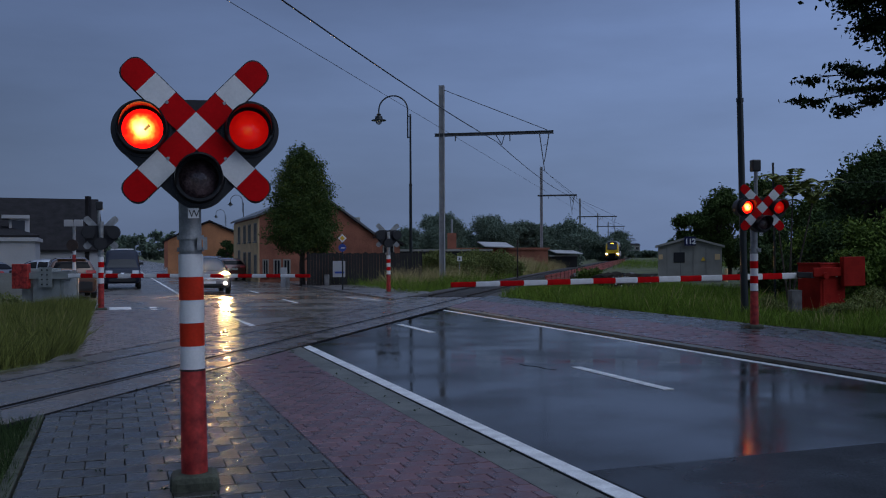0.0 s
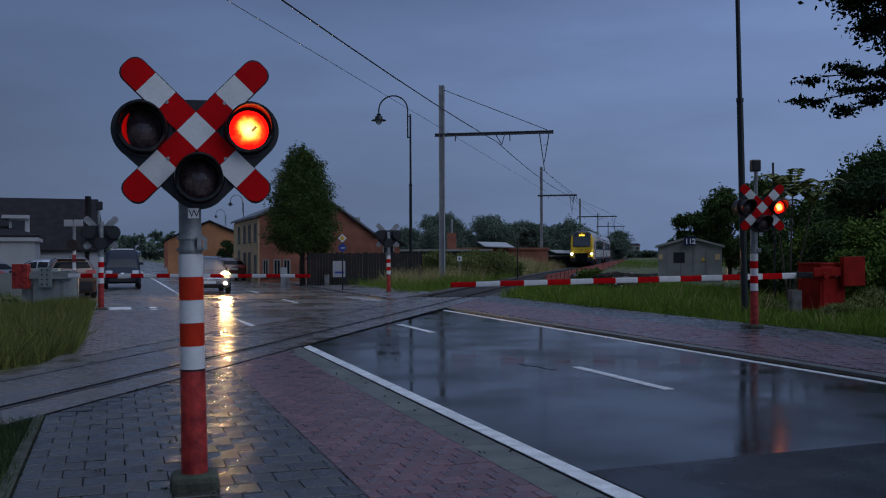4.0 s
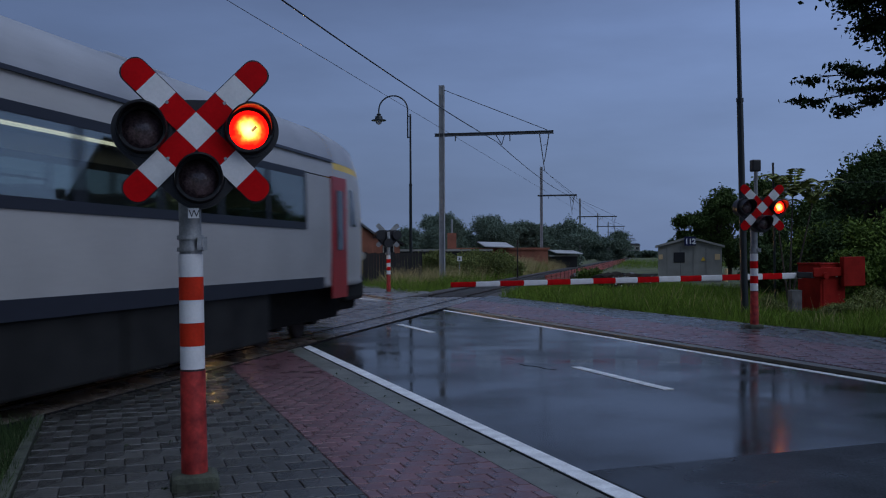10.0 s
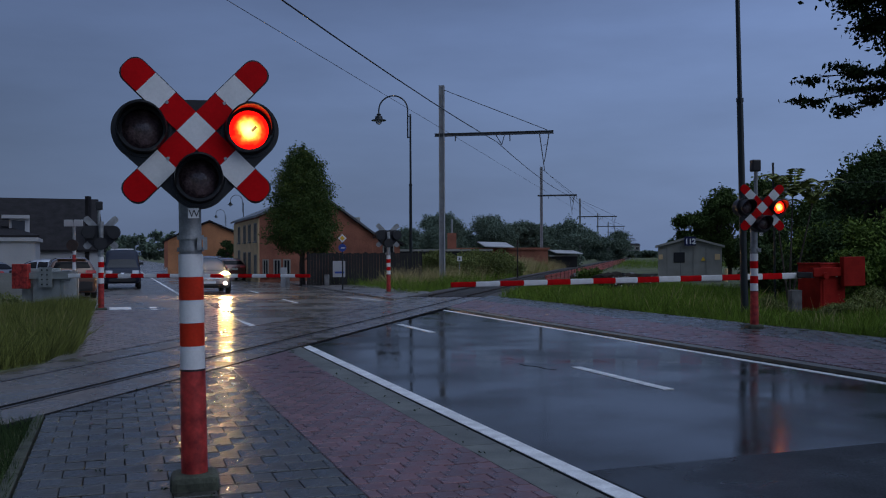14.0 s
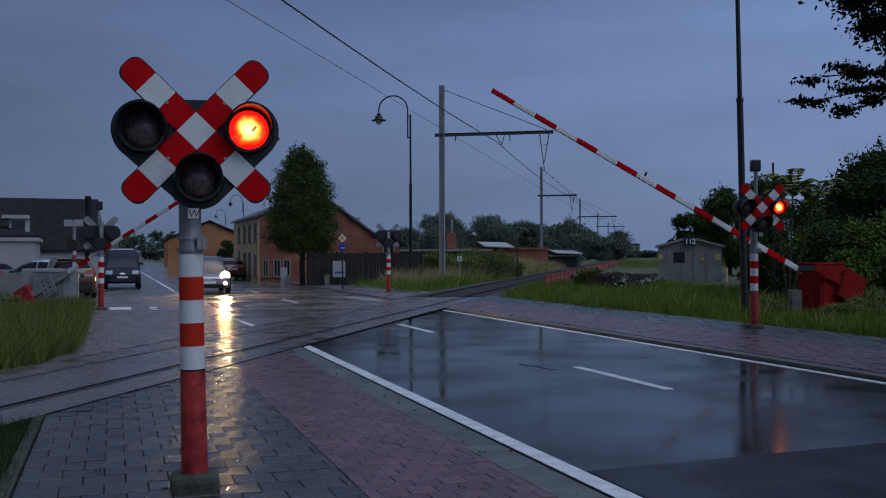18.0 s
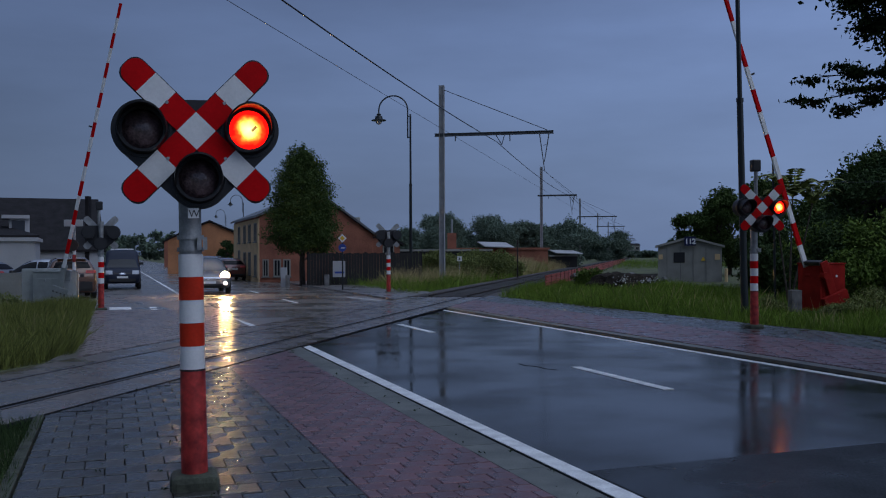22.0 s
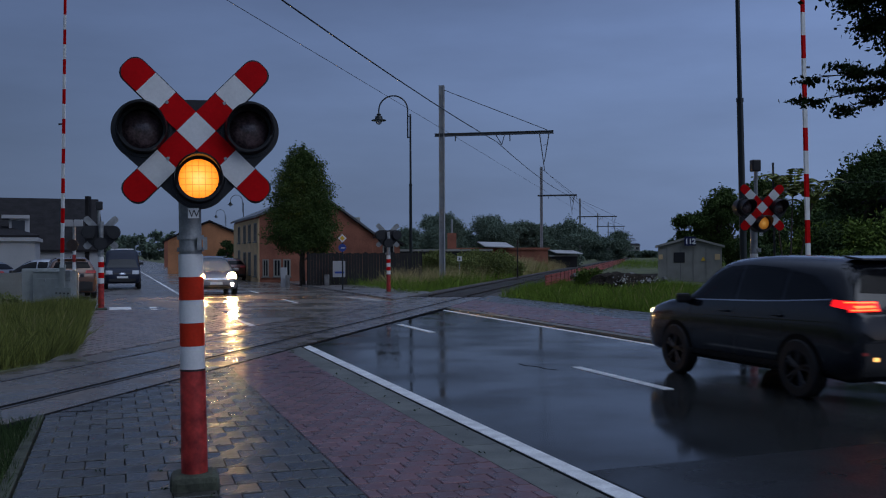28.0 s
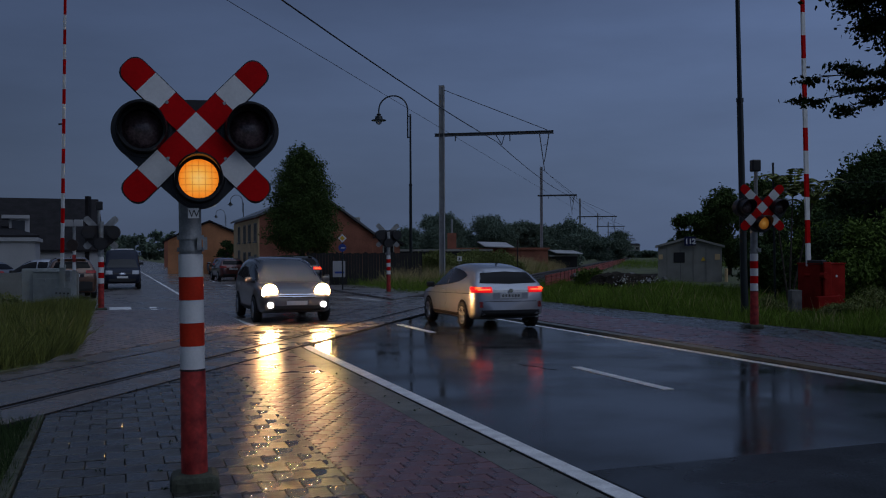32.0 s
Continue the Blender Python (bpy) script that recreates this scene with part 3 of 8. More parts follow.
# ---- the track ----
def track():
    bm = bmesh.new()
    a, b = 37.4, 900
    prof = [(-2.7, -0.1), (-1.7, 0.02), (1.7, 0.02), (2.7, -0.1)]
    for s0, s1 in ((a, 120), (120, 900), (-300, 3.0)):
        rows = [[bm.verts.new(tk(s, n, z)) for n, z in prof] for s in (s0, s1)]
        for k in range(3):
            bm.faces.new((rows[0][k], rows[0][k + 1], rows[1][k + 1], rows[1][k]))
    solid("ballast_bed", bm, M_BALLAST, "grey-brown stone ballast under the rails", "ballast", "structure")
    for off, far in ((0.7525, False), (-0.7525, True)):
        bm = bmesh.new()
        for w, z0, z1 in ((0.036, 0.10, 0.135), (0.009, 0.02, 0.10)):
            for s0, s1 in ((-300, 3.0), (37.3, 900)):
                prism(bm, [tk(s0, off - w), tk(s0, off + w), tk(s1, off + w), tk(s1, off - w)], z0 - 0.12 + 0.08, z1 - 0.12 + 0.08)
        solid("rail", bm, M_RUST, "rusty steel rail with a worn top", "rail", "structure")
        bm = bmesh.new()
        prism(bm, [tk(-300, off - 0.033), tk(-300, off + 0.033), tk(900, off + 0.033), tk(900, off - 0.033)], -0.1, 0.014)
        solid("rail_head", bm, M_STEEL, "shiny worn head of the running rail", "rail", "structure")
        # flangeway: a groove along the inner side of the rail within the crossing, its shade put in as black
        bm = bmesh.new()
        i = off - 0.09 if off > 0 else off - 0.06
        w = 0.065 if off > 0 else 0.03
        prism(bm, [tk(3.0, i - w), tk(3.0, i + w), tk(37.3, i + w), tk(37.3, i - w)], -0.2, -0.12 if off > 0 else -0.03)
        if off > 0:
            # flush black strip laid in place of the groove's shade
            prism(bm, [tk(3.0, 0.606), tk(3.0, 0.70), tk(37.3, 0.70), tk(37.3, 0.606)], -0.15, 0.0095)
        solid("flangeway", bm, M_RUBBER, "groove beside the rail with its shade put in as black", "groove", "structure")
    # crossing panels: each slab is a piece of its own
    deck = thing("crossing_deck", Matrix(), "grey concrete level-crossing panels between and beside the rails", "crossing deck")
    deck["kind"] = "structure"
    s = 3.0
    while s < 37.2:
        e = min(s + 1.8, 37.3)
        for n0, n1 in ((-1.45, -0.79), (-0.712, 0.605), (0.79, 1.405)):
            bm = bmesh.new()
            prism(bm, [tk(s + 0.006, n0), tk(s + 0.006, n1), tk(e - 0.006, n1), tk(e - 0.006, n0)], -0.12, 0.008)
            part("slab", bm, M_SLAB, deck)
        s += 1.8
    # the near joint is flush and black, to hold its gap's shade
    for n, h, top in ((-1.47, 0.035, -0.02), (1.465, 0.058, 0.0095)):
        bm = bmesh.new()
        prism(bm, [tk(3.0, n - h), tk(3.0, n + h), tk(37.3, n + h), tk(37.3, n - h)], -0.12, top)
        part("edge_joint", bm, M_RUBBER, deck, "dark joint along the slabs")
    bm = bmesh.new()
    prism(bm, [tk(44, 3.3), tk(44, 5.2), tk(56, 7.6), tk(85, 8.4), tk(85, 3.3)], -0.3, -0.045)
    solid("soil_strip", bm, M_SOIL, "strip of dug dark soil beside the netting", "ground", "structure")
    # sleepers beyond the crossing
    bed = thing("sleepers", Matrix(), "concrete sleepers half sunk in the ballast", "sleepers")
    bed["kind"] = "structure"
    bm = bmesh.new()
    box(bm, (0, 0, 0), (0.26, 2.5, 0.2))
    me = to_mesh("sleeper", bm, M_SLEEPER)
    for k in range(180):
        ob = new("sleeper", me)
        ob.parent = bed
        p = tk(37.8 + 0.6 * k if k < 120 else 2.4 - 0.6 * (k - 120), 0, -0.06)
        ob.matrix_basis = pose(p.x, p.y, p.z, 0, 0, RAIL_TURN)
    bm = bmesh.new()
    for k in range(600):
        p = tk(110 + 0.6 * k, 0, -0.06)
        box(bm, p, (0.26, 2.5, 0.2), pose(0, 0, 0, 0, 0, RAIL_TURN))
    part("sleepers_far", bm, M_SLEEPER, bed)["kind"] = "stuff"
    # red-brown netting along the track's side
    net = thing("safety_fence", Matrix(), "low orange-red safety netting along the ballast", "fence")
    for k in range(60):
        s0 = 44.5 + 2.5 * k
        bm = bmesh.new()
        for j in range(5):
            z = 0.06 + 0.13 * j
            prism(bm, [tk(s0, 3.0), tk(s0, 3.02), tk(s0 + 2.5, 3.02), tk(s0 + 2.5, 3.0)], z, z + 0.108)
        part("net_panel", bm, M_NET, net)
        bm = bmesh.new()
        rod(bm, tk(s0, 3.04, -0.1), tk(s0, 3.04, 0.72), 0.012, seg=6)
        part("stake", bm, M_RUST, net)


# ---- crossing signals ----
def hull_disc(bm, spots, r, y0, y1):
    """A rounded triangular plate round three spots (x, z)."""
    pts = []
    for k in range(72):
        a = 2 * math.pi * k / 72
        d = Vector((math.cos(a), math.sin(a)))
        best = max(spots, key=lambda s: s[0] * d.x + s[1] * d.y)
        pts.append((best[0] + r * d.x, best[1] + r * d.y))
    clean = [p for i, p in enumerate(pts) if (Vector(p) - Vector(pts[i - 1])).length > 1e-4]
    plate(bm, [(p[0], y0, p[1]) for p in clean], y1 - y0, (0, 1, 0))


def signal(m, label, bell=False, z_cross=2.486, front=0.16, shift=0.0, back=None, red=None, z_bell=3.5):
    """A level-crossing signal: it faces its own -y."""
    t = thing("crossing_signal", m, label, "railway signal", "crossing signals")
    bm = bmesh.new()
    box(bm, (0, 0, -0.045), (0.34, 0.34, 0.24))
    bevel(bm, 0.05, 2)
    part("foot", bm, M_CONC, t, "mossy concrete foot")
    bm = bmesh.new()
    rod(bm, (0, 0, 0.02), (0, 0, 0.811), 0.093, 0.087, 24)
    part("post_base", bm, M_POSTRED, t, "chalky red lower post", True)
    bm = bmesh.new()
    disc(bm, (0, 0, 0.798), 0.0885, (0, 0, 1), 0.012, 24)
    part("seam_ring", bm, M_BLACK, t, "dark seam round the post")
    for k, mt in enumerate((M_WHITE, red or M_ORANGE, M_WHITE, red or M_ORANGE, M_WHITE)):
        bm = bmesh.new()
        rod(bm, (0, 0, 0.811 + 0.1634 * k), (0, 0, 0.811 + 0.1634 * (k + 1) - 0.002), 0.086, 0.086, 24)
        part("band", bm, mt, t, "", True)
    bm = bmesh.new()
    rod(bm, (0, 0, 1.62), (0, 0, 2.7 if bell else 2.45), 0.078, 0.078, 20)
    part("post", bm, M_GALV, t, "grey galvanised steel post", True)
    bm = bmesh.new()
    for z in (1.645, 1.73):
        disc(bm, (0, 0, z), 0.094, (0, 0, 1), 0.03, 24)
    for x in (0.06, 0.1):
        box(bm, (x, -0.09, 1.70), (0.03, 0.04, 0.09))
    part("clamp", bm, M_GALV, t, "bolted steel clamp")
    y = -front
    spots = ((shift - 0.36, z_cross + 0.008), (shift + 0.36, z_cross + 0.008), (shift + 0.01, z_cross - 0.335))
    bm = bmesh.new()
    hull_disc(bm, spots, 0.212, y + 0.02, y + 0.05)
    part("backboard", bm, M_BLACK, t, "black rounded backboard")
    bm = bmesh.new()
    box(bm, (0, (y + 0.05) / 2, z_cross), (0.12, -y, 0.3))
    part("bracket", bm, M_GALV, t)
    # cross boards with red and white squares, on dark-edged carriers
    for sx in (1, -1):
        ax, sd = Vector((sx * 0.7071, 0, 0.7071)), Vector((-sx * 0.7071, 0, 0.7071))
        c = Vector((shift, y + (0.012 if sx > 0 else 0.015), z_cross))
        h, w = 3.5 * 0.188 + 0.006, 0.188 / 2 + 0.006
        pts = []
        for ex, ey, a0 in ((1, -1, -90), (1, 1, 0), (-1, 1, 90), (-1, -1, 180)):
            for j in range(5):
                a = radians(a0 + 22.5 * j)
                pts.append(c + ax * (ex * (h - 0.075) + 0.075 * math.cos(a)) + sd * (ey * (w - 0.075) + 0.075 * math.sin(a)))
        bm = bmesh.new()
        plate(bm, pts, 0.008, (0, -1, 0))
        part("arm_carrier", bm, back or M_BLACK, t, "carrier plate behind the cross arm")
    q = 0.188
    for sx in (1, -1):
        ax = Vector((sx * 0.7071, 0, 0.7071))
        sd = Vector((-sx * 0.7071, 0, 0.7071))
        for k in range(-3, 4):
            if sx < 0 and k == 0:
                continue
            c = Vector((shift, y, z_cross)) + ax * (q * k)
            bm = bmesh.new()
            h = q / 2 - 0.001
            if abs(k) == 3:
                g = 1 if k > 0 else -1
                pts = [c - ax * g * h - sd * h, c + ax * g * (h - 0.085) - sd * h]
                for j in range(1, 6):
                    a = -math.pi / 2 + j * math.pi / 12
                    pts.append(c + ax * g * (h - 0.085 + 0.085 * math.cos(a)) + sd * (-h + 0.085 + 0.085 * math.sin(a)))
                pts.append(c + ax * g * h + sd * (-h + 0.085))
                pts.append(c + ax * g * h + sd * (h - 0.085))
                for j in range(1, 6):
                    a = j * math.pi / 12
                    pts.append(c + ax * g * (h - 0.085 + 0.085 * math.cos(a)) + sd * (h - 0.085 + 0.085 * math.sin(a)))
                pts += [c + ax * g * (h - 0.085) + sd * h, c - ax * g * h + sd * h]
            else:
                pts = [c - ax * h - sd * h, c + ax * h - sd * h, c + ax * h + sd * h, c - ax * h + sd * h]
            plate(bm, pts, 0.014, (0, -1, 0))
            part("board_square", bm, M_WHITE if k % 2 == 0 else M_RED, t)
    for sx in (-1, 1):
        for sz in (-1, 1):
            bm = bmesh.new()
            disc(bm, (shift + sx * 0.195, y - 0.013, z_cross + sz * 0.195), 0.012, (0, -1, 0), 0.008, 10)
            part("bolt", bm, M_GALV, t)
    lenses = []
    for i, (x, z) in enumerate(spots):
        lamp = thing_part("lamp", t, (x, y, z))
        bm = bmesh.new()
        seg = 40
        # barrel with a long visor on top and a short lip below
        rings = []
        for k in range(seg):
            a = 2 * math.pi * k / seg
            up = math.sin(a)
            out = 0.10 + 0.16 * max(0.0, up + 0.25) ** 0.8
            rings.append((math.cos(a), math.sin(a), out))
        prof = []
        for rr, inner in ((0.172, False), (0.160, True)):
            prof.append([bm.verts.new((c * rr, 0.03, s * rr)) for c, s, o in rings])
            prof.append([bm.verts.new((c * (rr - 0.012), -o, s * (rr - 0.012))) for c, s, o in rings])
        for k in range(seg):
            j = (k + 1) % seg
            bm.faces.new((prof[0][k], prof[0][j], prof[1][j], prof[1][k]))
            bm.faces.new((prof[2][k], prof[2][j], prof[3][j], prof[3][k]))
            bm.faces.new((prof[1][k], prof[1][j], prof[3][j], prof[3][k]))
        part("hood", bm, M_BLACK, lamp, "deep black lamp hood", True)
        bm = bmesh.new()
        disc(bm, (0, 0.275, 0), 0.185, (0, 1, 0), 0.02, 32)
        lathe_ring(bm, 0.180, 0.192, 0.0, 0.29)
        part("housing", bm, M_BLACK, lamp, "", True)
        bm = bmesh.new()
        lathe_ring(bm, 0.137, 0.166, -0.03, -0.016)
        part("rim", bm, M_BLACK, lamp, "", True)
        lenses.append(lens(lamp, M_DIMW if i == 2 else M_DIM, (M_LITWEAK if bell else M_LITW) if i == 2 else M_LIT))
    if bell:
        bm = bmesh.new()
        rod(bm, (0.06, 0.02, 2.6), (0.06, 0.02, z_bell), 0.04, 0.04, 12)
        part("bell_pipe", bm, M_GALV, t)
        bm = bmesh.new()
        box(bm, (0.05, 0.02, z_bell + 0.06), (0.2, 0.18, 0.26))
        bevel(bm, 0.03)
        part("bell_box", bm, M_BLACK, t, "black warning bell box")
    bm = bmesh.new()
    box(bm, (shift - 0.03, y - 0.01, z_cross - 0.575), (0.075, 0.014, 0.07))
    part("letter_plate", bm, M_WHITE, t, "small white plate")
    lens_text("W", t, (shift - 0.063, y - 0.018, z_cross - 0.602), 0.07)
    return t, lenses


def thing_part(name, parent, loc):
    ob = new(name)
    ob.empty_display_size = 0.05
    ob.parent = parent
    ob.matrix_basis = Matrix.Translation(loc)
    return ob


def lens_text(body, parent, loc, size, material=None, rx=90, rz=0, bold=0.0):
    cu = bpy.data.curves.new("letters", 'FONT')
    cu.offset = bold
    cu.body, cu.size, cu.extrude = body, size, 0.001
    tmp = bpy.data.objects.new("letters", cu)
    scene.collection.objects.link(tmp)
    dg = bpy.context.evaluated_depsgraph_get()
    me = bpy.data.meshes.new_from_object(tmp.evaluated_get(dg))
    bpy.data.objects.remove(tmp)
    me.materials.clear()
    me.materials.append(material or M_BLACK)
    ob = new("letters", me)
    ob.parent = parent
    ob.matrix_basis = pose(*loc, rx, 0, rz)
    return ob


def lathe_ring(bm, r0, r1, y0, y1, seg=32):
    vs = []
    for r, y in ((r0, y0), (r1, y0), (r1, y1), (r0, y1)):
        vs.append([bm.verts.new((r * math.cos(2 * math.pi * k / seg), y, r * math.sin(2 * math.pi * k / seg))) for k in range(seg)])
    for a in range(4):
        A, B = vs[a], vs[(a + 1) % 4]
        for k in range(seg):
            j = (k + 1) % seg
            bm.faces.new((A[k], A[j], B[j], B[k]))


def lens(parent, dim, lit):
    """A turning globe behind the rim: a dark, a fading and a lit third."""
    me = bpy.data.meshes.new("lens")
    seg, rings, r = 48, 20, 0.175
    vs = [(0, 0, -r)]
    for k in range(1, rings):
        a = math.pi * (k / rings - 0.5)
        vs += [(r * math.cos(a) * math.cos(2 * math.pi * q / seg), r * math.cos(a) * math.sin(2 * math.pi * q / seg), r * math.sin(a)) for q in range(seg)]
    vs.append((0, 0, r))
    fs, idx = [], []
    for q in range(seg):
        p = (q + 1) % seg
        az = 360 * (q + 0.5) / seg
        face = 0 if 206 <= az < 334 else (1 if 90 <= az < 206 else 2)
        strip = [(0, 1 + p, 1 + q), (1 + (rings - 2) * seg + q, 1 + (rings - 2) * seg + p, len(vs) - 1)]
        strip += [(1 + k * seg + q, 1 + k * seg + p, 1 + (k + 1) * seg + p, 1 + (k + 1) * seg + q) for k in range(rings - 2)]
        fs += strip
        idx += [face] * len(strip)
    me.from_pydata(vs, [], fs)
    for mt in (M_LENS, dim, lit):
        me.materials.append(mt)
    me.polygons.foreach_set("material_index", idx)
    me.shade_smooth()
    ob = new("lens", me)
    ob.parent = parent
    ob.matrix_basis = pose(0, 0.095, 0)
    ob["label"] = "round signal lens that turns its lit face forward"
    return ob


# ---- barriers ----
def barrier(m, label, length, step, cab_mat, size, z_arm, group):
    """A half barrier: its arm lies along its own +x."""
    t = thing("crossing_barrier", m, label, "barrier", group)
    big = cab_mat is M_MACHRED
    cx, cy, cw, cd = (-0.37, -0.02, 0.84, 0.92) if big else (-0.62, 0.32, size[0], size[1])
    bm = bmesh.new()
    box(bm, (cx, cy, size[2] / 2), (cw, cd, size[2]))
    bevel(bm, 0.025)
    part("cabinet", bm, cab_mat, t)
    bm = bmesh.new()
    box(bm, (cx, cy, size[2] + 0.015), (cw + 0.04, cd + 0.04, 0.035))
    bevel(bm, 0.012)
    part("cabinet_lid", bm, cab_mat, t)
    bm = bmesh.new()
    box(bm, (cx, cy + (cd / 2 + 0.01) * (1 if big else -1), size[2] * 0.46), (cw * 0.8, 0.02, size[2] * 0.72))
    bevel(bm, 0.006)
    d = part("cabinet_door", bm, cab_mat, t)
    bm = bmesh.new()
    disc(bm, (cx - 0.1, cy + (cd / 2 + 0.02) * (1 if big else -1), size[2] * 0.76), 0.03, (0, 1 if big else -1, 0), 0.02, 12)
    part("lock", bm, M_WHITE if big else M_GALV, d, "pale round lock")
    bm = bmesh.new()
    box(bm, (cx, cy, 0.0), (cw + 0.16, cd + 0.16, 0.16))
    part("plinth", bm, M_CONC, t, "rough concrete plinth")
    bm = bmesh.new()
    if big:
        disc(bm, (0, 0.44, z_arm), 0.09, (0, 1, 0), 0.2, 16)
        disc(bm, (0, -0.16, z_arm), 0.07, (0, 1, 0), 0.2, 16)
    else:
        box(bm, (0.12, 0, z_arm), (0.34, 0.1, 0.34))
        bevel(bm, 0.02)
        disc(bm, (0, -0.08, z_arm), 0.07, (0, 1, 0), 0.3, 16)
    part("hub", bm, cab_mat if big else M_GALV, t)
    arm = new("arm")
    arm.empty_display_size = 0.1
    arm.parent = t
    arm.matrix_basis = pose(0, -0.08, z_arm)
    x, k = 0.25, 0
    n = max(1, round((length - 0.25) / step))
    step = (length - 0.25) / n
    for k in range(n):
        x0, x1 = 0.25 + step * k, 0.25 + step * (k + 1)
        h0 = (0.165 if cab_mat is M_MACHRED else 0.135) - 0.04 * k / n
        bm = bmesh.new()
        box(bm, ((x0 + x1) / 2, 0, 0), (x1 - x0 - 0.002, 0.06, h0))
        bmesh.ops.bevel(bm, geom=[e for e in bm.edges if abs(e.verts[0].co.x - e.verts[1].co.x) > 0.1], offset=0.02, segments=2, affect='EDGES')
        part("stripe", bm, M_RED if (n - 1 - k) % 2 == 0 else M_WHITE, arm)
    if big:
        # a yoke round the cabinet carries the counterweight on the road's side
        bm = bmesh.new()
        box(bm, (0.36, 0.27, 0.02), (0.12, 0.70, 0.16))
        bevel(bm, 0.02)
        part("yoke", bm, M_BLACK, arm, "dark yoke behind the arm")
        bm = bmesh.new()
        box(bm, (-0.16, 0.62, 0.1), (1.05, 0.07, 0.24))
        bevel(bm, 0.015)
        part("tail_bar", bm, M_MACHRED, arm)
        bm = bmesh.new()
        box(bm, (-0.91, 0.66, 0.1), (0.72, 0.16, 0.80))
        bevel(bm, 0.02)
        part("counterweight", bm, M_MACHRED, arm, "red counterweight plate")
    else:
        bm = bmesh.new()
        box(bm, (-0.5, 0.02, 0), (1.7, 0.05, 0.20))
        part("tail_bar", bm, cab_mat, arm)
        bm = bmesh.new()
        box(bm, (-1.58, 0.0, -0.02), (0.62, 0.16, 0.78))
        bevel(bm, 0.02)
        part("counterweight", bm, M_POSTRED, arm, "red counterweight plate")
        bm = bmesh.new()
        box(bm, (-0.62, -0.015, -0.05), (0.5, 0.03, 0.62))
        part("bolt_plate", bm, cab_mat, arm)
        for i in range(2):
            for j in range(4):
                bm = bmesh.new()
                disc(bm, (-0.74 + 0.2 * i, -0.03, -0.27 + 0.15 * j), 0.026, (0, -1, 0), 0.02, 8)
                part("bolt", bm, M_BLACK, arm)
    bm = bmesh.new()
    box(bm, (length * 0.55, 0, 0.14), (0.05, 0.04, 0.1))
    part("arm_lamp", bm, M_PLASTIC, arm)
    return t, arm


# ---- lamp posts, masts, wires ----
def street_lamp(p, side, label, k=1.0, lean=0.0):
    """A shepherd's-crook lamp; side is the way its head hangs (unit vector)."""
    t = thing("street_lamp", Matrix.Translation(p) @ pose(0, 0, 0, 0, lean, 0), label, "street lamp", "street lamps")
    tall = 8.1
    t.scale = (k, k, k)
    w = Vector(side).normalized()
    bm = bmesh.new()
    rod(bm, (0, 0, -0.1), (0, 0, 1.2), 0.085, 0.075, 16)
    rod(bm, (0, 0, 1.2), (0, 0, 4.7), 0.075, 0.068, 16)
    part("lower_post", bm, M_DARKPOST, t, "thicker dark lower post", True)
    bm = bmesh.new()
    rod(bm, (0, 0, 4.7), (0, 0, tall), 0.052, 0.045, 14)
    disc(bm, (0, 0, 4.66), 0.08, (0, 0, 1), 0.08, 16)
    part("upper_post", bm, M_DARKPOST, t, "", True)
    bm = bmesh.new()
    r = 0.70
    base = w * 0.13
    pts = [base + Vector((0, 0, tall - 1.15)), base + Vector((0, 0, tall + 0.2))]
    for k in range(1, 15):
        a = math.pi * k / 14
        pts.append(base + w * (r - r * math.cos(a)) + Vector((0, 0, tall + 0.2 + r * math.sin(a))))
    pts.append(pts[-1] - Vector((0, 0, 0.12)))
    tube(bm, pts, 0.034, 8)
    for z in (tall - 1.1, tall - 0.1):
        box(bm, (w.x * 0.065, w.y * 0.065, z), (0.16, 0.16, 0.03))
    part("crook", bm, M_DARKPOST, t, "curved swan-neck bracket", True)
    head = thing_part("lamp_head", t, pts[-1])
    bm = bmesh.new()
    lathe(bm, [(0.03, 0.02), (0.07, -0.04), (0.11, -0.06), (0.10, -0.12), (0.17, -0.16), (0.2, -0.28), (0.36, -0.34), (0.36, -0.37), (0.15, -0.36)], 20)
    part("shade", bm, M_DARKPOST, head, "dark bell-shaped shade", True)
    bm = bmesh.new()
    lathe(bm, [(0.16, -0.36), (0.15, -0.45), (0.10, -0.53), (0.01, -0.56)], 16)
    part("globe", bm, M_LAMPGLASS, head, "unlit clear glass globe", True)
    return t


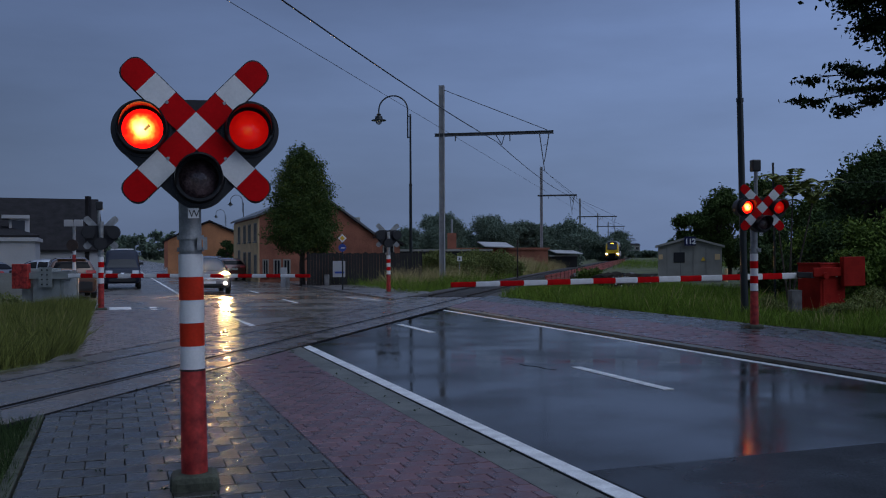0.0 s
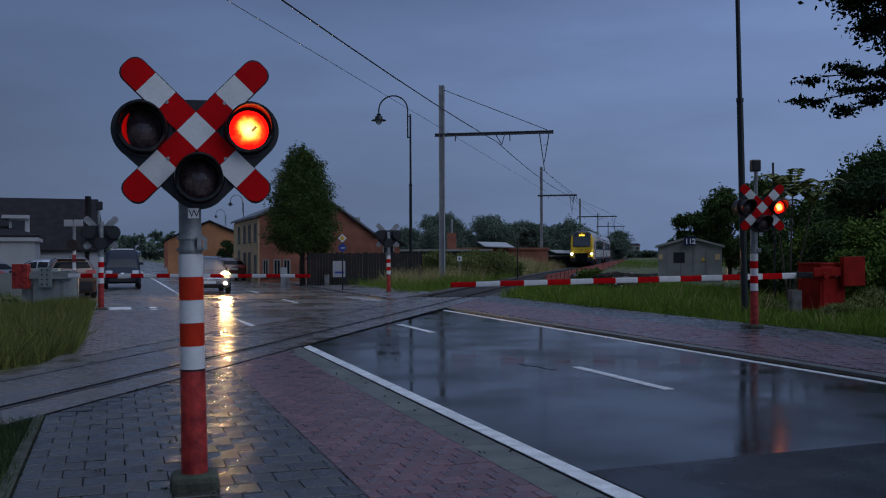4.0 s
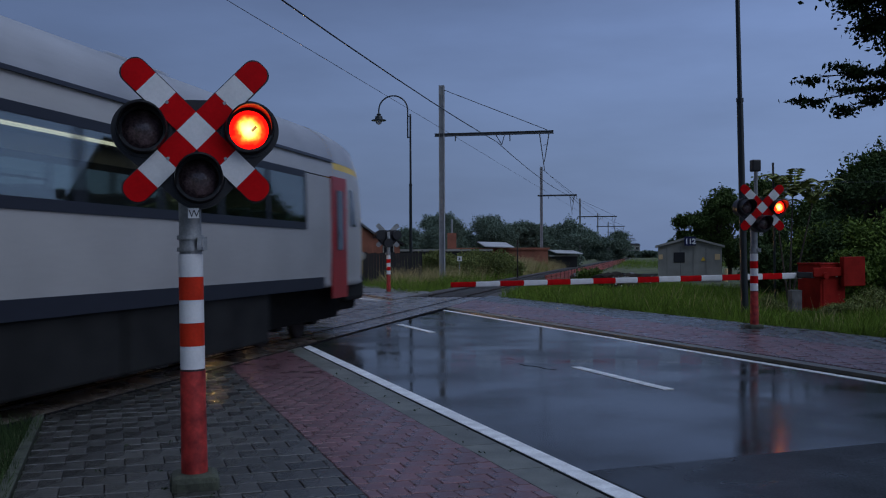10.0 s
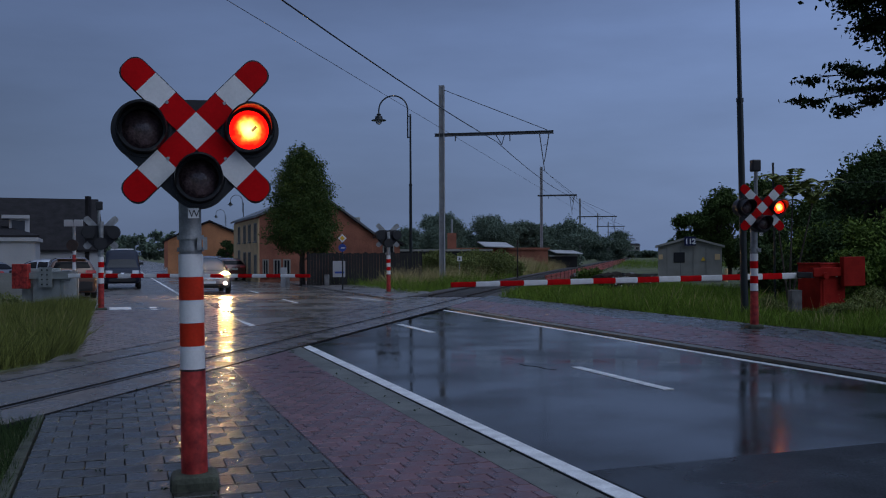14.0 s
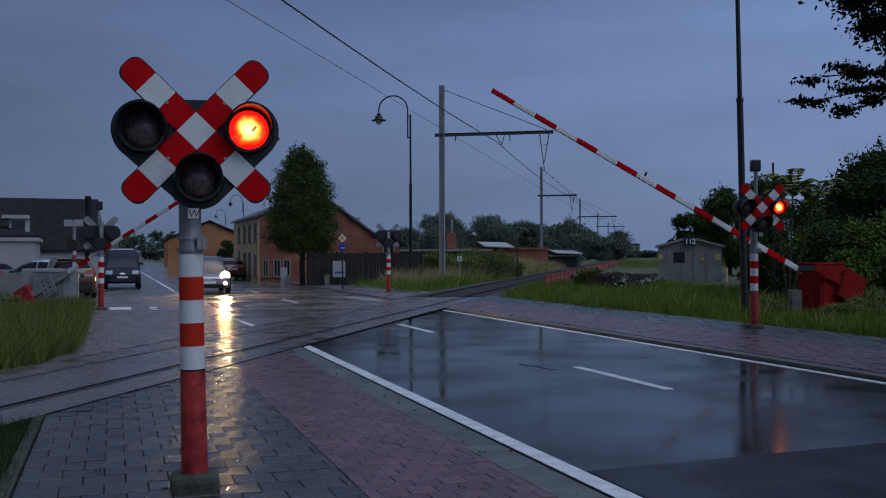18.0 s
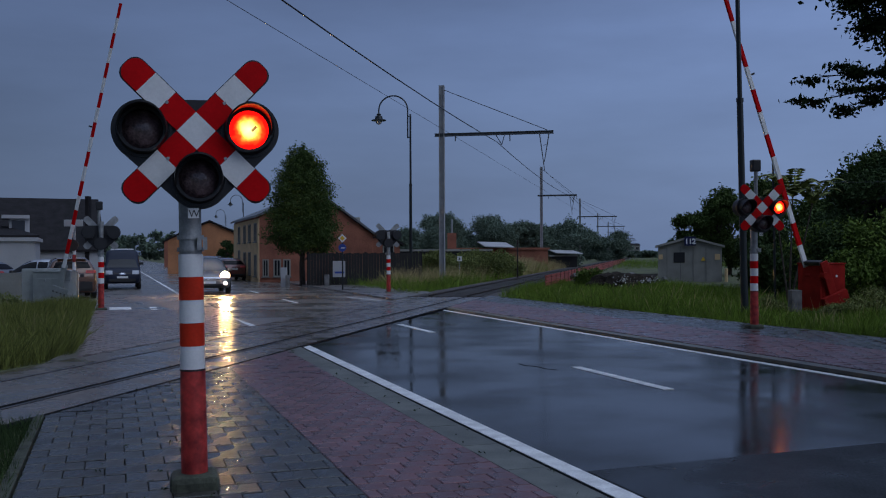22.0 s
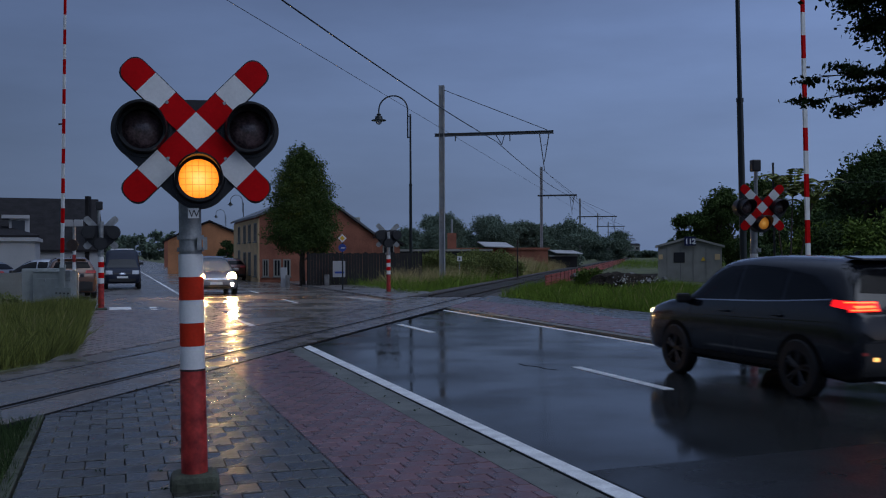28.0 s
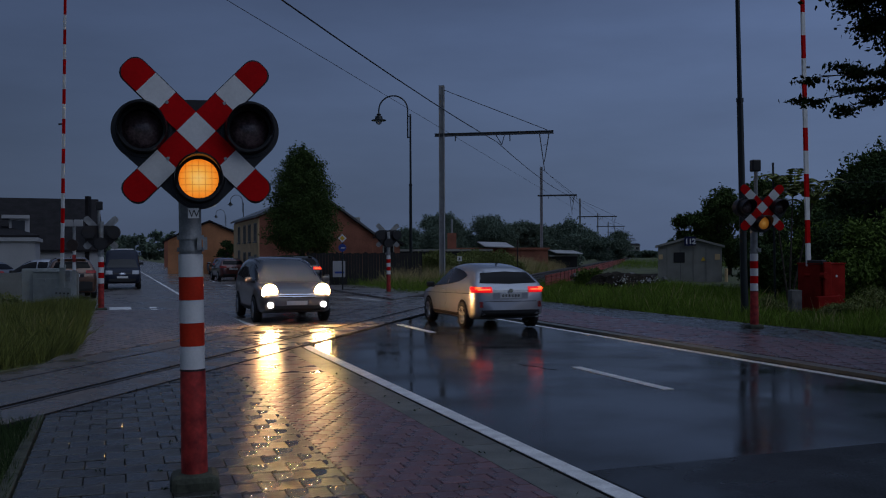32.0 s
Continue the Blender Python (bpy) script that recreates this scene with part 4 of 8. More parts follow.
def mast(s, label, n=-3.7, arm=6.1, tall=10.9, z_arm=8.4):
    t = thing("catenary_mast", Matrix.Translation(tk(s, n)) @ pose(0, 0, 0, 0, 0, RAIL_TURN - 90), label, "catenary mast", "catenary masts")
    bm = bmesh.new()
    for x in (-0.13, 0.13):
        box(bm, (x, 0, tall / 2 - 0.2), (0.025, 0.26, tall + 0.4))
    box(bm, (0, 0, tall / 2 - 0.2), (0.26, 0.02, tall + 0.4))
    part("column", bm, M_MAST, t, "tall steel H-section column")
    bm = bmesh.new()
    box(bm, (arm / 2 - 0.2, 0, z_arm + 0.07), (arm + 0.4, 0.14, 0.035))
    box(bm, (arm / 2 - 0.2, 0, z_arm - 0.07), (arm + 0.4, 0.14, 0.035))
    box(bm, (arm / 2 - 0.2, 0, z_arm), (arm + 0.38, 0.03, 0.12))
    part("cantilever", bm, M_GANTRY, t, "dark steel cantilever beam")
    bm = bmesh.new()
    rod(bm, (0.1, 0, tall - 0.25), (arm - 0.35, 0, z_arm + 0.12), 0.018, 0.018, 6)
    part("tie_rod", bm, M_WIRE, t)
    drop = bmesh.new()
    for x0, x1, z in ((arm - 0.75, arm - 0.48, z_arm - 2.1), (arm - 0.25, arm - 0.5, z_arm - 1.6)):
        rod(drop, (x0, 0, z_arm - 0.1), (x1, 0, z), 0.03, 0.02, 6)
    rod(drop, (arm - 0.55, 0, z_arm - 0.7), (arm - 0.3, 0, z_arm - 0.65), 0.015, 0.015, 6)
    part("drop_bracket", drop, M_GANTRY, t, "hanging drop bracket")
    bm = bmesh.new()
    rod(bm, (3.45, 0, z_arm - 0.1), (3.3, 0, z_arm - 0.62), 0.02, 0.02, 6)
    rod(bm, (3.0, 0, z_arm - 0.1), (3.3, 0, z_arm - 0.62), 0.02, 0.02, 6)
    rod(bm, (3.75, 0, z_arm - 0.1), (3.75, 0, z_arm - 0.42), 0.03, 0.03, 6)
    rod(bm, (0.75, 0, z_arm - 0.1), (0.75, 0, z_arm - 0.35), 0.03, 0.03, 6)
    part("insulator", bm, M_WIRE, t, "small dark insulators")
    return t


def wire(name, pts, r, label):
    bm = bmesh.new()
    rings = []
    for i, p in enumerate(pts):
        d = (Vector(pts[min(i + 1, len(pts) - 1)]) - Vector(pts[max(i - 1, 0)])).normalized()
        a = d.orthogonal().normalized()
        b = d.cross(a)
        rings.append([bm.verts.new(Vector(p) + (a * math.cos(k * math.pi / 3) + b * math.sin(k * math.pi / 3)) * r) for k in range(6)])
    for a, b in zip(rings[:-1], rings[1:]):
        q0 = min(range(6), key=lambda k: (b[k].co - a[0].co).length)
        for k in range(6):
            bm.faces.new((a[k], a[(k + 1) % 6], b[(k + 1 + q0) % 6], b[(k + q0) % 6]))
    solid(name, bm, M_WIRE, label, "wire")


def sag(a, b, drop, n=10):
    a, b = Vector(a), Vector(b)
    return [a.lerp(b, k / n) - Vector((0, 0, drop * 4 * (k / n) * (1 - k / n))) for k in range(n + 1)]


def catenary():
    ss = [52.6 + 0.0, 104.5, 166.0, 227.0, 288.0, 349.0, 410.0, 471.0]
    for i, s in enumerate(ss):
        mast(s, "grey steel catenary mast with a cantilever over the track", -3.45 - 0.13 * i, arm=3.75 if i == 1 else 6.1, z_arm=8.18 if i == 0 else 7.85)
    spans = [-60.0, -3.0] + ss
    for a, b in zip(spans[:-1], spans[1:]):
        wire("messenger_wire", sag(tk(a, -0.4, 7.72), tk(b, -0.4, 7.72), 0.36), 0.020, "dark messenger wire above the track")
        wire("feeder_wire", sag(tk(a, -2.75, 8.1), tk(b, -2.75, 8.1), 0.02), 0.009, "thin feeder wire along the masts")
        if b > 100:
            wire("contact_wire", sag(tk(a, 1.9, 6.4), tk(b, 1.9, 6.4), 0.3), 0.008, "thin wire hung from the drop brackets")

# ---- lofted vehicles ----
def spline(arr, k):
    """Catmull-Rom refinement of rows of points, k steps a span."""
    arr = np.asarray(arr, float)
    n = len(arr)
    out = []
    for i in range(n - 1):
        p0, p1, p2, p3 = arr[max(i - 1, 0)], arr[i], arr[i + 1], arr[min(i + 2, n - 1)]
        for j in range(k):
            t = j / k
            c = 0.5 * ((2 * p1) + (p2 - p0) * t + (2 * p0 - 5 * p1 + 4 * p2 - p3) * t * t + (3 * p1 - p0 - 3 * p2 + p3) * t ** 3)
            lin = p1 + (p2 - p1) * t
            out.append(0.6 * c + 0.4 * lin)
    out.append(arr[-1])
    return np.array(out)


def grid_panel(P, rows, cols, off, both=True):
    """A panel lying a few millimetres over a part of a lofted grid."""
    i0, i1 = rows
    j0, j1 = cols
    du = np.gradient(P, axis=0)
    dv = np.gradient(P, axis=1)
    N = np.cross(du, dv)
    N /= np.maximum(np.linalg.norm(N, axis=2), 1e-9)[:, :, None]
    sub, nn = P[i0:i1 + 1, j0:j1 + 1], N[i0:i1 + 1, j0:j1 + 1]
    mid = P.mean(axis=(0, 1))
    if ((sub - mid) * nn).sum() < 0:
        nn = -nn
    q = sub + nn * off
    a, b = q.shape[:2]
    vs = q.reshape(-1, 3).tolist()
    fs = [(i * b + j, (i + 1) * b + j, (i + 1) * b + j + 1, i * b + j + 1) for i in range(a - 1) for j in range(b - 1)]
    return vs, fs


def raw_part(name, vs, fs, material, parent, label=""):
    bm = bmesh.new()
    vv = [bm.verts.new(v) for v in vs]
    for f in fs:
        bm.faces.new([vv[i] for i in f])
    ob = part(name, bm, material, parent, label)
    ob.data.shade_smooth()
    return ob


K = 3  # refinement of the lofts

SHAPES = {
    # share of the length from the tail, sill, half width, side height, belt, roof half width, roof height
    "hatch": [(0.0, .24, .84, .40, .55, .76, .60), (0.02, .20, .93, .42, .62, .78, .665), (0.055, .17, .98, .42, .655, .76, .775), (0.10, .15, 1, .43, .665, .70, .880),
              (0.14, .15, 1, .43, .665, .68, .935), (0.24, .15, 1, .43, .65, .68, .972), (0.40, .15, 1, .43, .625, .70, 1.0), (0.53, .15, 1, .43, .605, .69, .975), (0.61, .15, 1, .43, .60, .71, .90),
              (0.745, .15, 1, .43, .595, .83, .645), (0.83, .15, .99, .42, .57, .82, .605), (0.92, .16, .96, .40, .51, .78, .555), (0.975, .18, .86, .36, .44, .70, .47), (1.0, .22, .72, .34, .39, .60, .41)],
    "suv": [(0.0, .23, .86, .42, .56, .80, .60), (0.015, .17, .95, .43, .62, .82, .67), (0.045, .15, .99, .44, .645, .74, .87), (0.085, .16, 1, .45, .65, .72, .965),
            (0.22, .16, 1, .45, .645, .74, .99), (0.42, .16, 1, .45, .635, .745, 1.0), (0.56, .16, 1, .45, .625, .735, .975), (0.63, .16, 1, .45, .62, .74, .92),
            (0.735, .16, 1, .45, .61, .84, .665), (0.83, .16, .99, .44, .585, .83, .635), (0.93, .17, .96, .42, .53, .78, .585), (0.98, .17, .88, .38, .47, .72, .50), (1.0, .22, .76, .36, .41, .62, .44)],
    "mpv": [(0.0, .25, .86, .42, .58, .80, .62), (0.015, .20, .94, .43, .62, .80, .70), (0.035, .17, .98, .43, .64, .74, .88), (0.075, .16, 1, .43, .645, .73, .97),
            (0.25, .15, 1, .43, .63, .745, 1.0), (0.45, .15, 1, .43, .61, .745, .995), (0.57, .15, 1, .43, .60, .74, .95), (0.66, .15, 1, .43, .595, .76, .85),
            (0.80, .15, 1, .42, .58, .86, .62), (0.87, .15, .98, .41, .55, .83, .585), (0.94, .16, .95, .39, .49, .78, .53), (0.98, .18, .87, .35, .43, .70, .46), (1.0, .22, .74, .33, .38, .60, .40)],
    "van": [(0.0, .20, .90, .40, .55, .84, .97), (0.01, .17, .98, .40, .55, .86, .99), (0.05, .15, 1, .40, .55, .87, 1.0), (0.2, .15, 1, .40, .55, .87, 1.0),
            (0.4, .15, 1, .40, .55, .87, 1.0), (0.6, .15, 1, .40, .55, .87, 1.0), (0.72, .15, 1, .40, .55, .86, .985), (0.78, .15, 1, .40, .545, .84, .92),
            (0.885, .15, 1, .40, .54, .86, .60), (0.92, .15, .98, .39, .50, .82, .55), (0.96, .16, .95, .37, .46, .78, .50), (0.985, .18, .90, .33, .40, .72, .44), (1.0, .20, .80, .30, .35, .64, .38)],
}


def loft(kind, L, W, H):
    secs = []
    for f, z0, w, zm, zb, wr, zr in SHAPES[kind]:
        x = (f - 0.5) * L
        hw = W / 2
        half = [(0, z0 * H), (w * hw * 0.86, z0 * H), (w * hw * 0.985, (z0 + 0.07) * H), (w * hw, zm * H), (w * hw * 0.975, zb * H),
                ((w * 0.35 + wr * 0.65) * hw, (zb * 0.38 + zr * 0.62) * H), (wr * hw, zr * H - 0.055 * min(1, (zr - zb) * 4) * H), (wr * hw * 0.72, zr * H - 0.008 * H), (0, zr * H)]
        full = [(x, y, z) for y, z in half] + [(x, -y, z) for y, z in half[-2::-1]]
        secs.append(full)
    A = np.array(secs)
    A = spline(A, K)
    A = np.stack([spline(a, 2) for a in A])
    return A


def wheel(parent, x, y, r, w, alloy, side):
    hub = new("wheel")
    hub.parent = parent
    hub.matrix_basis = pose(x, y, r)
    bm = bmesh.new()
    lathe(bm, [(r * 0.66, -w / 2), (r * 0.93, -w / 2), (r, -w * 0.36), (r, w * 0.36), (r * 0.93, w / 2), (r * 0.66, w / 2)], 28, pose(0, 0, 0, 90))
    part("tyre", bm, M_TYRE, hub, "", True)
    bm = bmesh.new()
    lathe(bm, [(r * 0.60, -w * 0.46), (r * 0.68, -w * 0.48), (r * 0.68, w * 0.48), (r * 0.60, w * 0.46), (r * 0.60, -w * 0.46)], 28, pose(0, 0, 0, 90))
    for k in range(5):
        a = 2 * math.pi * k / 5
        for da in (-0.16, 0.16):
            d = Vector((math.cos(a + da), 0, math.sin(a + da)))
            rod(bm, Vector((0, side * w * 0.40, 0)) + d * r * 0.08, Vector((0, side * w * 0.42, 0)) + d * r * 0.62, r * 0.05, r * 0.045, 6)
    disc(bm, (0, side * w * 0.3, 0), r * 0.14, (0, side, 0), w * 0.14, 12)
    part("rim", bm, alloy, hub, "", True)
    bm = bmesh.new()
    disc(bm, (0, 0, 0), r * 0.6, (0, side, 0), w * 0.12, 20)
    part("brake_disc", bm, M_UNDER, hub)
    return hub


def draped(bvh, low, high, way, off, n=14, m=6, far=6.0):
    """A panel draped over a body: low and high are edges in the plane across way, given as 3D points far out."""
    def along(edge, f):
        q = f * (len(edge) - 1)
        k = min(int(q), len(edge) - 2)
        return Vector(edge[k]).lerp(Vector(edge[k + 1]), q - k)
    w = Vector(way).normalized()
    vs, ok = [], []
    for a in range(n + 1):
        for b in range(m + 1):
            p = along(low, a / n).lerp(along(high, a / n), b / m) - w * far
            hit, normal, _, _ = bvh.ray_cast(p, w)
            if hit is None:
                vs.append((0, 0, 0))
                ok.append(False)
                continue
            if normal.dot(w) > 0:
                normal = -normal
            vs.append(tuple(hit + normal * off))
            ok.append(True)
    fs = []
    for a in range(n):
        for b in range(m):
            q = (a * (m + 1) + b, (a + 1) * (m + 1) + b, (a + 1) * (m + 1) + b + 1, a * (m + 1) + b + 1)
            if all(ok[k] for k in q):
                fs.append(q)
    used = sorted({k for f in fs for k in f})
    back = {k: i for i, k in enumerate(used)}
    return [vs[k] for k in used], [tuple(back[k] for k in f) for f in fs]


LOOKS = {
    # side glass: lower and upper edges as (share of length, share of height), splits; rear glass; lamps
    "hatch": dict(low=[(.20, .800), (.255, .745), (.33, .705), (.50, .665), (.735, .622)], high=[(.20, .815), (.27, .868), (.36, .905), (.46, .922), (.56, .895), (.64, .80), (.735, .638)],
                  cuts=(.20, .475, .735), rear=(.692, .875, .395, .325), tail=(.25, .485, .565, .645), plate=.515, glass_front=(.635, .945), lamp=.475, fog=.25),
    "suv": dict(low=[(.085, .705), (.30, .672), (.50, .655), (.725, .640)], high=[(.085, .735), (.16, .85), (.30, .905), (.46, .925), (.56, .905), (.64, .82), (.725, .658)],
                cuts=(.085, .27, .475, .725), rear=(.735, .91, .37, .31), tail=(.27, .49, .622, .69), plate=.575, glass_front=(.66, .95), lamp=.49, fog=.3),
    "mpv": dict(low=[(.06, .70), (.30, .66), (.55, .63), (.80, .60)], high=[(.06, .73), (.13, .86), (.30, .915), (.46, .92), (.58, .88), (.68, .78), (.80, .615)],
                cuts=(.06, .27, .50, .80), rear=(.70, .91, .37, .31), tail=(.30, .48, .56, .70), plate=.5, glass_front=(.60, .955), lamp=.475, fog=.285),
    "van": dict(low=[(.70, .575), (.80, .565), (.885, .56)], high=[(.70, .84), (.76, .82), (.885, .585)],
                cuts=(.70, .885), rear=(.58, .85, .36, .34), tail=(.42, .49, .35, .55), plate=.3, glass_front=(.53, .76), lamp=.43, fog=.2),
}


def car(kind, L, W, H, paint, label, m, wheels, alloy=None, lights="", group="cars", plate_front=True, rails=False):
    """A car that points along its own +x; wheels = (rear axle x, front axle x, radius)."""
    from mathutils.bvhtree import BVHTree
    t = thing("van" if kind == "van" else "car", m, label, "van" if kind == "van" else "car", group)
    P = loft(kind, L, W, H)
    ni, nj = P.shape[:2]
    vs = P.reshape(-1, 3).tolist()
    fs = [(i * nj + j, (i + 1) * nj + j, (i + 1) * nj + j + 1, i * nj + j + 1) for i in range(ni - 1) for j in range(nj - 1)]
    fs += [tuple(range(nj)), tuple((ni - 1) * nj + j for j in range(nj))[::-1]]
    body = raw_part("body", vs, fs, paint, t)
    body.data.set_sharp_from_angle(angle=radians(50))
    bvh = BVHTree.FromPolygons([Vector(v) for v in vs], fs)
    K_ = LOOKS[kind]

    def X(f):
        return (f - 0.5) * L

    def interp(edge, f):
        return float(np.interp(f, [e[0] for e in edge], [e[1] for e in edge]))

    def drape(name, low, high, way, off, mt, lab="", n=14, m=6, parent=None):
        v, f = draped(bvh, low, high, way, off, n, m)
        if f:
            return raw_part(name, v, f, mt, parent or t, lab)

    def rear(name, y0, y1, z0, z1, mt, off=0.006, lab="", bow=0.0, n=12):
        lo = [(0, y0 + (y1 - y0) * k / 4, z0 * H - bow * (1 - (k / 2 - 1) ** 2)) for k in range(5)]
        hi = [(0, y0 + (y1 - y0) * k / 4, z1 * H + bow * (1 - (k / 2 - 1) ** 2)) for k in range(5)]
        return drape(name, lo, hi, (1, 0, 0), off, mt, lab, n)

    def front(name, y0, y1, z0, z1, mt, off=0.006, lab="", n=12):
        return drape(name, [(0, y0, z0 * H), (0, y1, z0 * H)], [(0, y0, z1 * H), (0, y1, z1 * H)], (-1, 0, 0), off, mt, lab, n)
    # glass
    for s in (1, -1):
        way = (0, -s, 0)
        for a, b in zip(K_["cuts"][:-1], K_["cuts"][1:]):
            a, b = a + 0.006, b - 0.006
            ff = [a + (b - a) * k / 10 for k in range(11)]
            drape("side_window", [(X(f), 0, interp(K_["low"], f) * H) for f in ff], [(X(f), 0, interp(K_["high"], f) * H) for f in ff], way, 0.005, M_GLASS, n=18)
        a, b = K_["cuts"][0], K_["cuts"][-1]
        ff = [a + (b - a) * k / 10 for k in range(11)]
        drape("window_trim", [(X(f), 0, interp(K_["low"], f) * H - 0.018) for f in ff], [(X(f), 0, interp(K_["low"], f) * H - 0.002) for f in ff], way, 0.007, M_CHROME if kind == "suv" else M_PLASTIC, n=18, m=1)
        # creases along the flank and the door joints
        drape("side_crease", [(X(0.05), 0, 0.545 * H), (X(0.9), 0, 0.50 * H)], [(X(0.05), 0, 0.553 * H), (X(0.9), 0, 0.506 * H)], way, 0.004, M_PLASTIC if kind == "hatch" else paint, n=20, m=1)
        for f in K_["cuts"][1:-1] + ((0.70,) if kind != "van" else ()):
            drape("door_joint", [(X(f) - 0.006, 0, 0.22 * H), (X(f) + 0.002, 0, 0.22 * H)], [(X(f) - 0.006, 0, 0.60 * H), (X(f) + 0.002, 0, 0.60 * H)], way, 0.003, M_BLACK, n=1, m=8)
        drape("sill_panel", [(X(.25), 0, .16 * H), (X(.75), 0, .16 * H)], [(X(.25), 0, .235 * H), (X(.75), 0, .235 * H)], way, 0.008, M_PLASTIC, n=16, m=2)
    rz0, rz1, rw0, rw1 = K_["rear"]
    lo = [(0, W * rw0 * (k / 3 - 1), (rz0 + 0.012 * abs(k / 3 - 1)) * H) for k in range(7)]
    hi = [(0, W * rw1 * (k / 3 - 1), (rz1 - 0.02 * abs(k / 3 - 1)) * H) for k in range(7)]
    drape("rear_window", lo, hi, (1, 0, 0), 0.006, M_TINT, n=18, m=8)
    g0, g1 = K_["glass_front"]
    lo = [(0, W * 0.43 * (k / 3 - 1), g0 * H) for k in range(7)]
    hi = [(0, W * 0.35 * (k / 3 - 1), (g1 - 0.012 * abs(k / 3 - 1)) * H) for k in range(7)]
    drape("windscreen", lo, hi, (-1, 0, 0), 0.006, M_GLASS if kind == "van" else M_SCREEN, n=18, m=10)
    xr, xf, r = wheels
    for x in (xr, xf):
        for s in (1, -1):
            low = [(x + r * 1.17 * math.cos(math.pi * (1 - k / 14)), 0, 0.13 * H) for k in range(15)]
            high = [(x + r * 1.17 * math.cos(math.pi * (1 - k / 14)), 0, max(0.135 * H, r + r * 1.17 * math.sin(math.pi * k / 14))) for k in range(15)]
            drape("wheel_arch", low, high, (0, -s, 0), 0.006, M_UNDER, n=28, m=8)
            wheel(t, x, s * (W / 2 - 0.075), r, 0.2, alloy or M_ALLOY, s)
    for s in (1, -1):
        bm = bmesh.new()
        box(bm, (L * 0.215, s * (W / 2 + 0.06), H * 0.645), (0.11, 0.2, 0.13))
        bevel(bm, 0.035)
        box(bm, (L * 0.215, s * (W / 2 - 0.03), H * 0.61), (0.05, 0.1, 0.04))
        part("mirror", bm, M_PLASTIC if kind != "mpv" else paint, t)
        for fx in (0.02, -0.22):
            hit = bvh.ray_cast(Vector((L * fx, s * 4, H * 0.565)), Vector((0, -s, 0)))[0]
            if hit:
                bm = bmesh.new()
                box(bm, hit + Vector((0, s * 0.02, 0)), (0.17, 0.035, 0.028))
                bevel(bm, 0.01)
                part("door_handle", bm, paint, t)
        if rails:
            bm = bmesh.new()
            box(bm, (-L * 0.12, s * W * 0.345, H * 0.985), (L * 0.4, 0.03, 0.05))
            part("roof_rail", bm, M_GALV, t)
    # rear: lower bumper, plate, lamps
    rear("bumper_insert", -W * 0.40, W * 0.40, 0.20 if kind != "mpv" else 0.24, 0.30 if kind == "hatch" else 0.42, M_PLASTIC, 0.008, "dark lower bumper insert")
    rear("tailgate_joint", -W * 0.36, W * 0.36, 0.425, 0.433, M_BLACK, 0.004)
    zp = K_["plate"]
    hit = bvh.ray_cast(Vector((-9, 0, zp * H)), Vector((1, 0, 0)))[0] or Vector((-L / 2, 0, zp * H))
    if kind in ("hatch", "suv"):
        rear("plate_recess", -0.42, 0.42, zp - 0.05, zp + 0.045, M_PLASTIC if kind == "suv" else paint, 0.004)
    bm = bmesh.new()
    box(bm, (hit.x - 0.012, 0, zp * H), (0.02, 0.52, 0.11))
    part("number_plate", bm, M_WHITE, t, "white number plate with plain bars")
    for k in range(6):
        bm = bmesh.new()
        box(bm, (hit.x - 0.024, -0.19 + 0.075 * k, zp * H), (0.004, 0.045, 0.06))
        part("plate_bar", bm, M_STONE, t)
    bm = bmesh.new()
    disc(bm, (hit.x - 0.01, 0, (zp + 0.075) * H), 0.05, (-1, 0, 0), 0.015, 16)
    part("badge", bm, M_CHROME, t)
    if plate_front:
        fhit = bvh.ray_cast(Vector((9, 0, 0.31 * H)), Vector((-1, 0, 0)))[0] or Vector((L / 2, 0, 0.31 * H))
        front("lower_grille", -W * 0.36, W * 0.36, 0.20, 0.27, M_PLASTIC)
        front("grille", -W * 0.24, W * 0.24, 0.385, 0.42, M_PLASTIC)
        if kind == "van":
            front("badge", -0.13, 0.13, 0.375, 0.395, M_CHROME, 0.014)
            front("badge", -0.07, 0.07, 0.395, 0.415, M_CHROME, 0.014)
        else:
            front("grille_bar", -W * 0.27, W * 0.27, 0.425, 0.437, M_CHROME, 0.012, "chrome bar across the nose")
            front("grille_bar", -W * 0.25, W * 0.25, 0.398, 0.408, M_CHROME, 0.012, "chrome bar across the nose")
        bm = bmesh.new()
        box(bm, (fhit.x + 0.012, 0, 0.31 * H), (0.02, 0.5, 0.1))
        part("number_plate", bm, M_WHITE, t, "white number plate with plain bars")
    if kind in ("hatch", "suv"):
        hit = bvh.ray_cast(Vector((X(0.10), 0, 4)), Vector((0, 0, -1)))[0]
        bm = bmesh.new()
        box(bm, hit + (Vector((-0.05, 0, 0.012)) if kind == "suv" else Vector((0.05, 0, 0.0))), (0.30 if kind == "suv" else 0.12, W * 0.58, 0.03), pose(0, 0, 0, 0, -6 if kind == "suv" else -22, 0))
        bevel(bm, 0.012)
        part("spoiler", bm, paint, t)
        hit = bvh.ray_cast(Vector((X(0.22), 0, 4)), Vector((0, 0, -1)))[0]
        bm = bmesh.new()
        rod(bm, hit - Vector((0, 0, 0.01)), hit + Vector((-0.08, 0, 0.07)), 0.025, 0.008, 8)
        part("aerial", bm, M_PLASTIC, t)
    on = "T" in lights
    a, b, z0, z1 = K_["tail"]
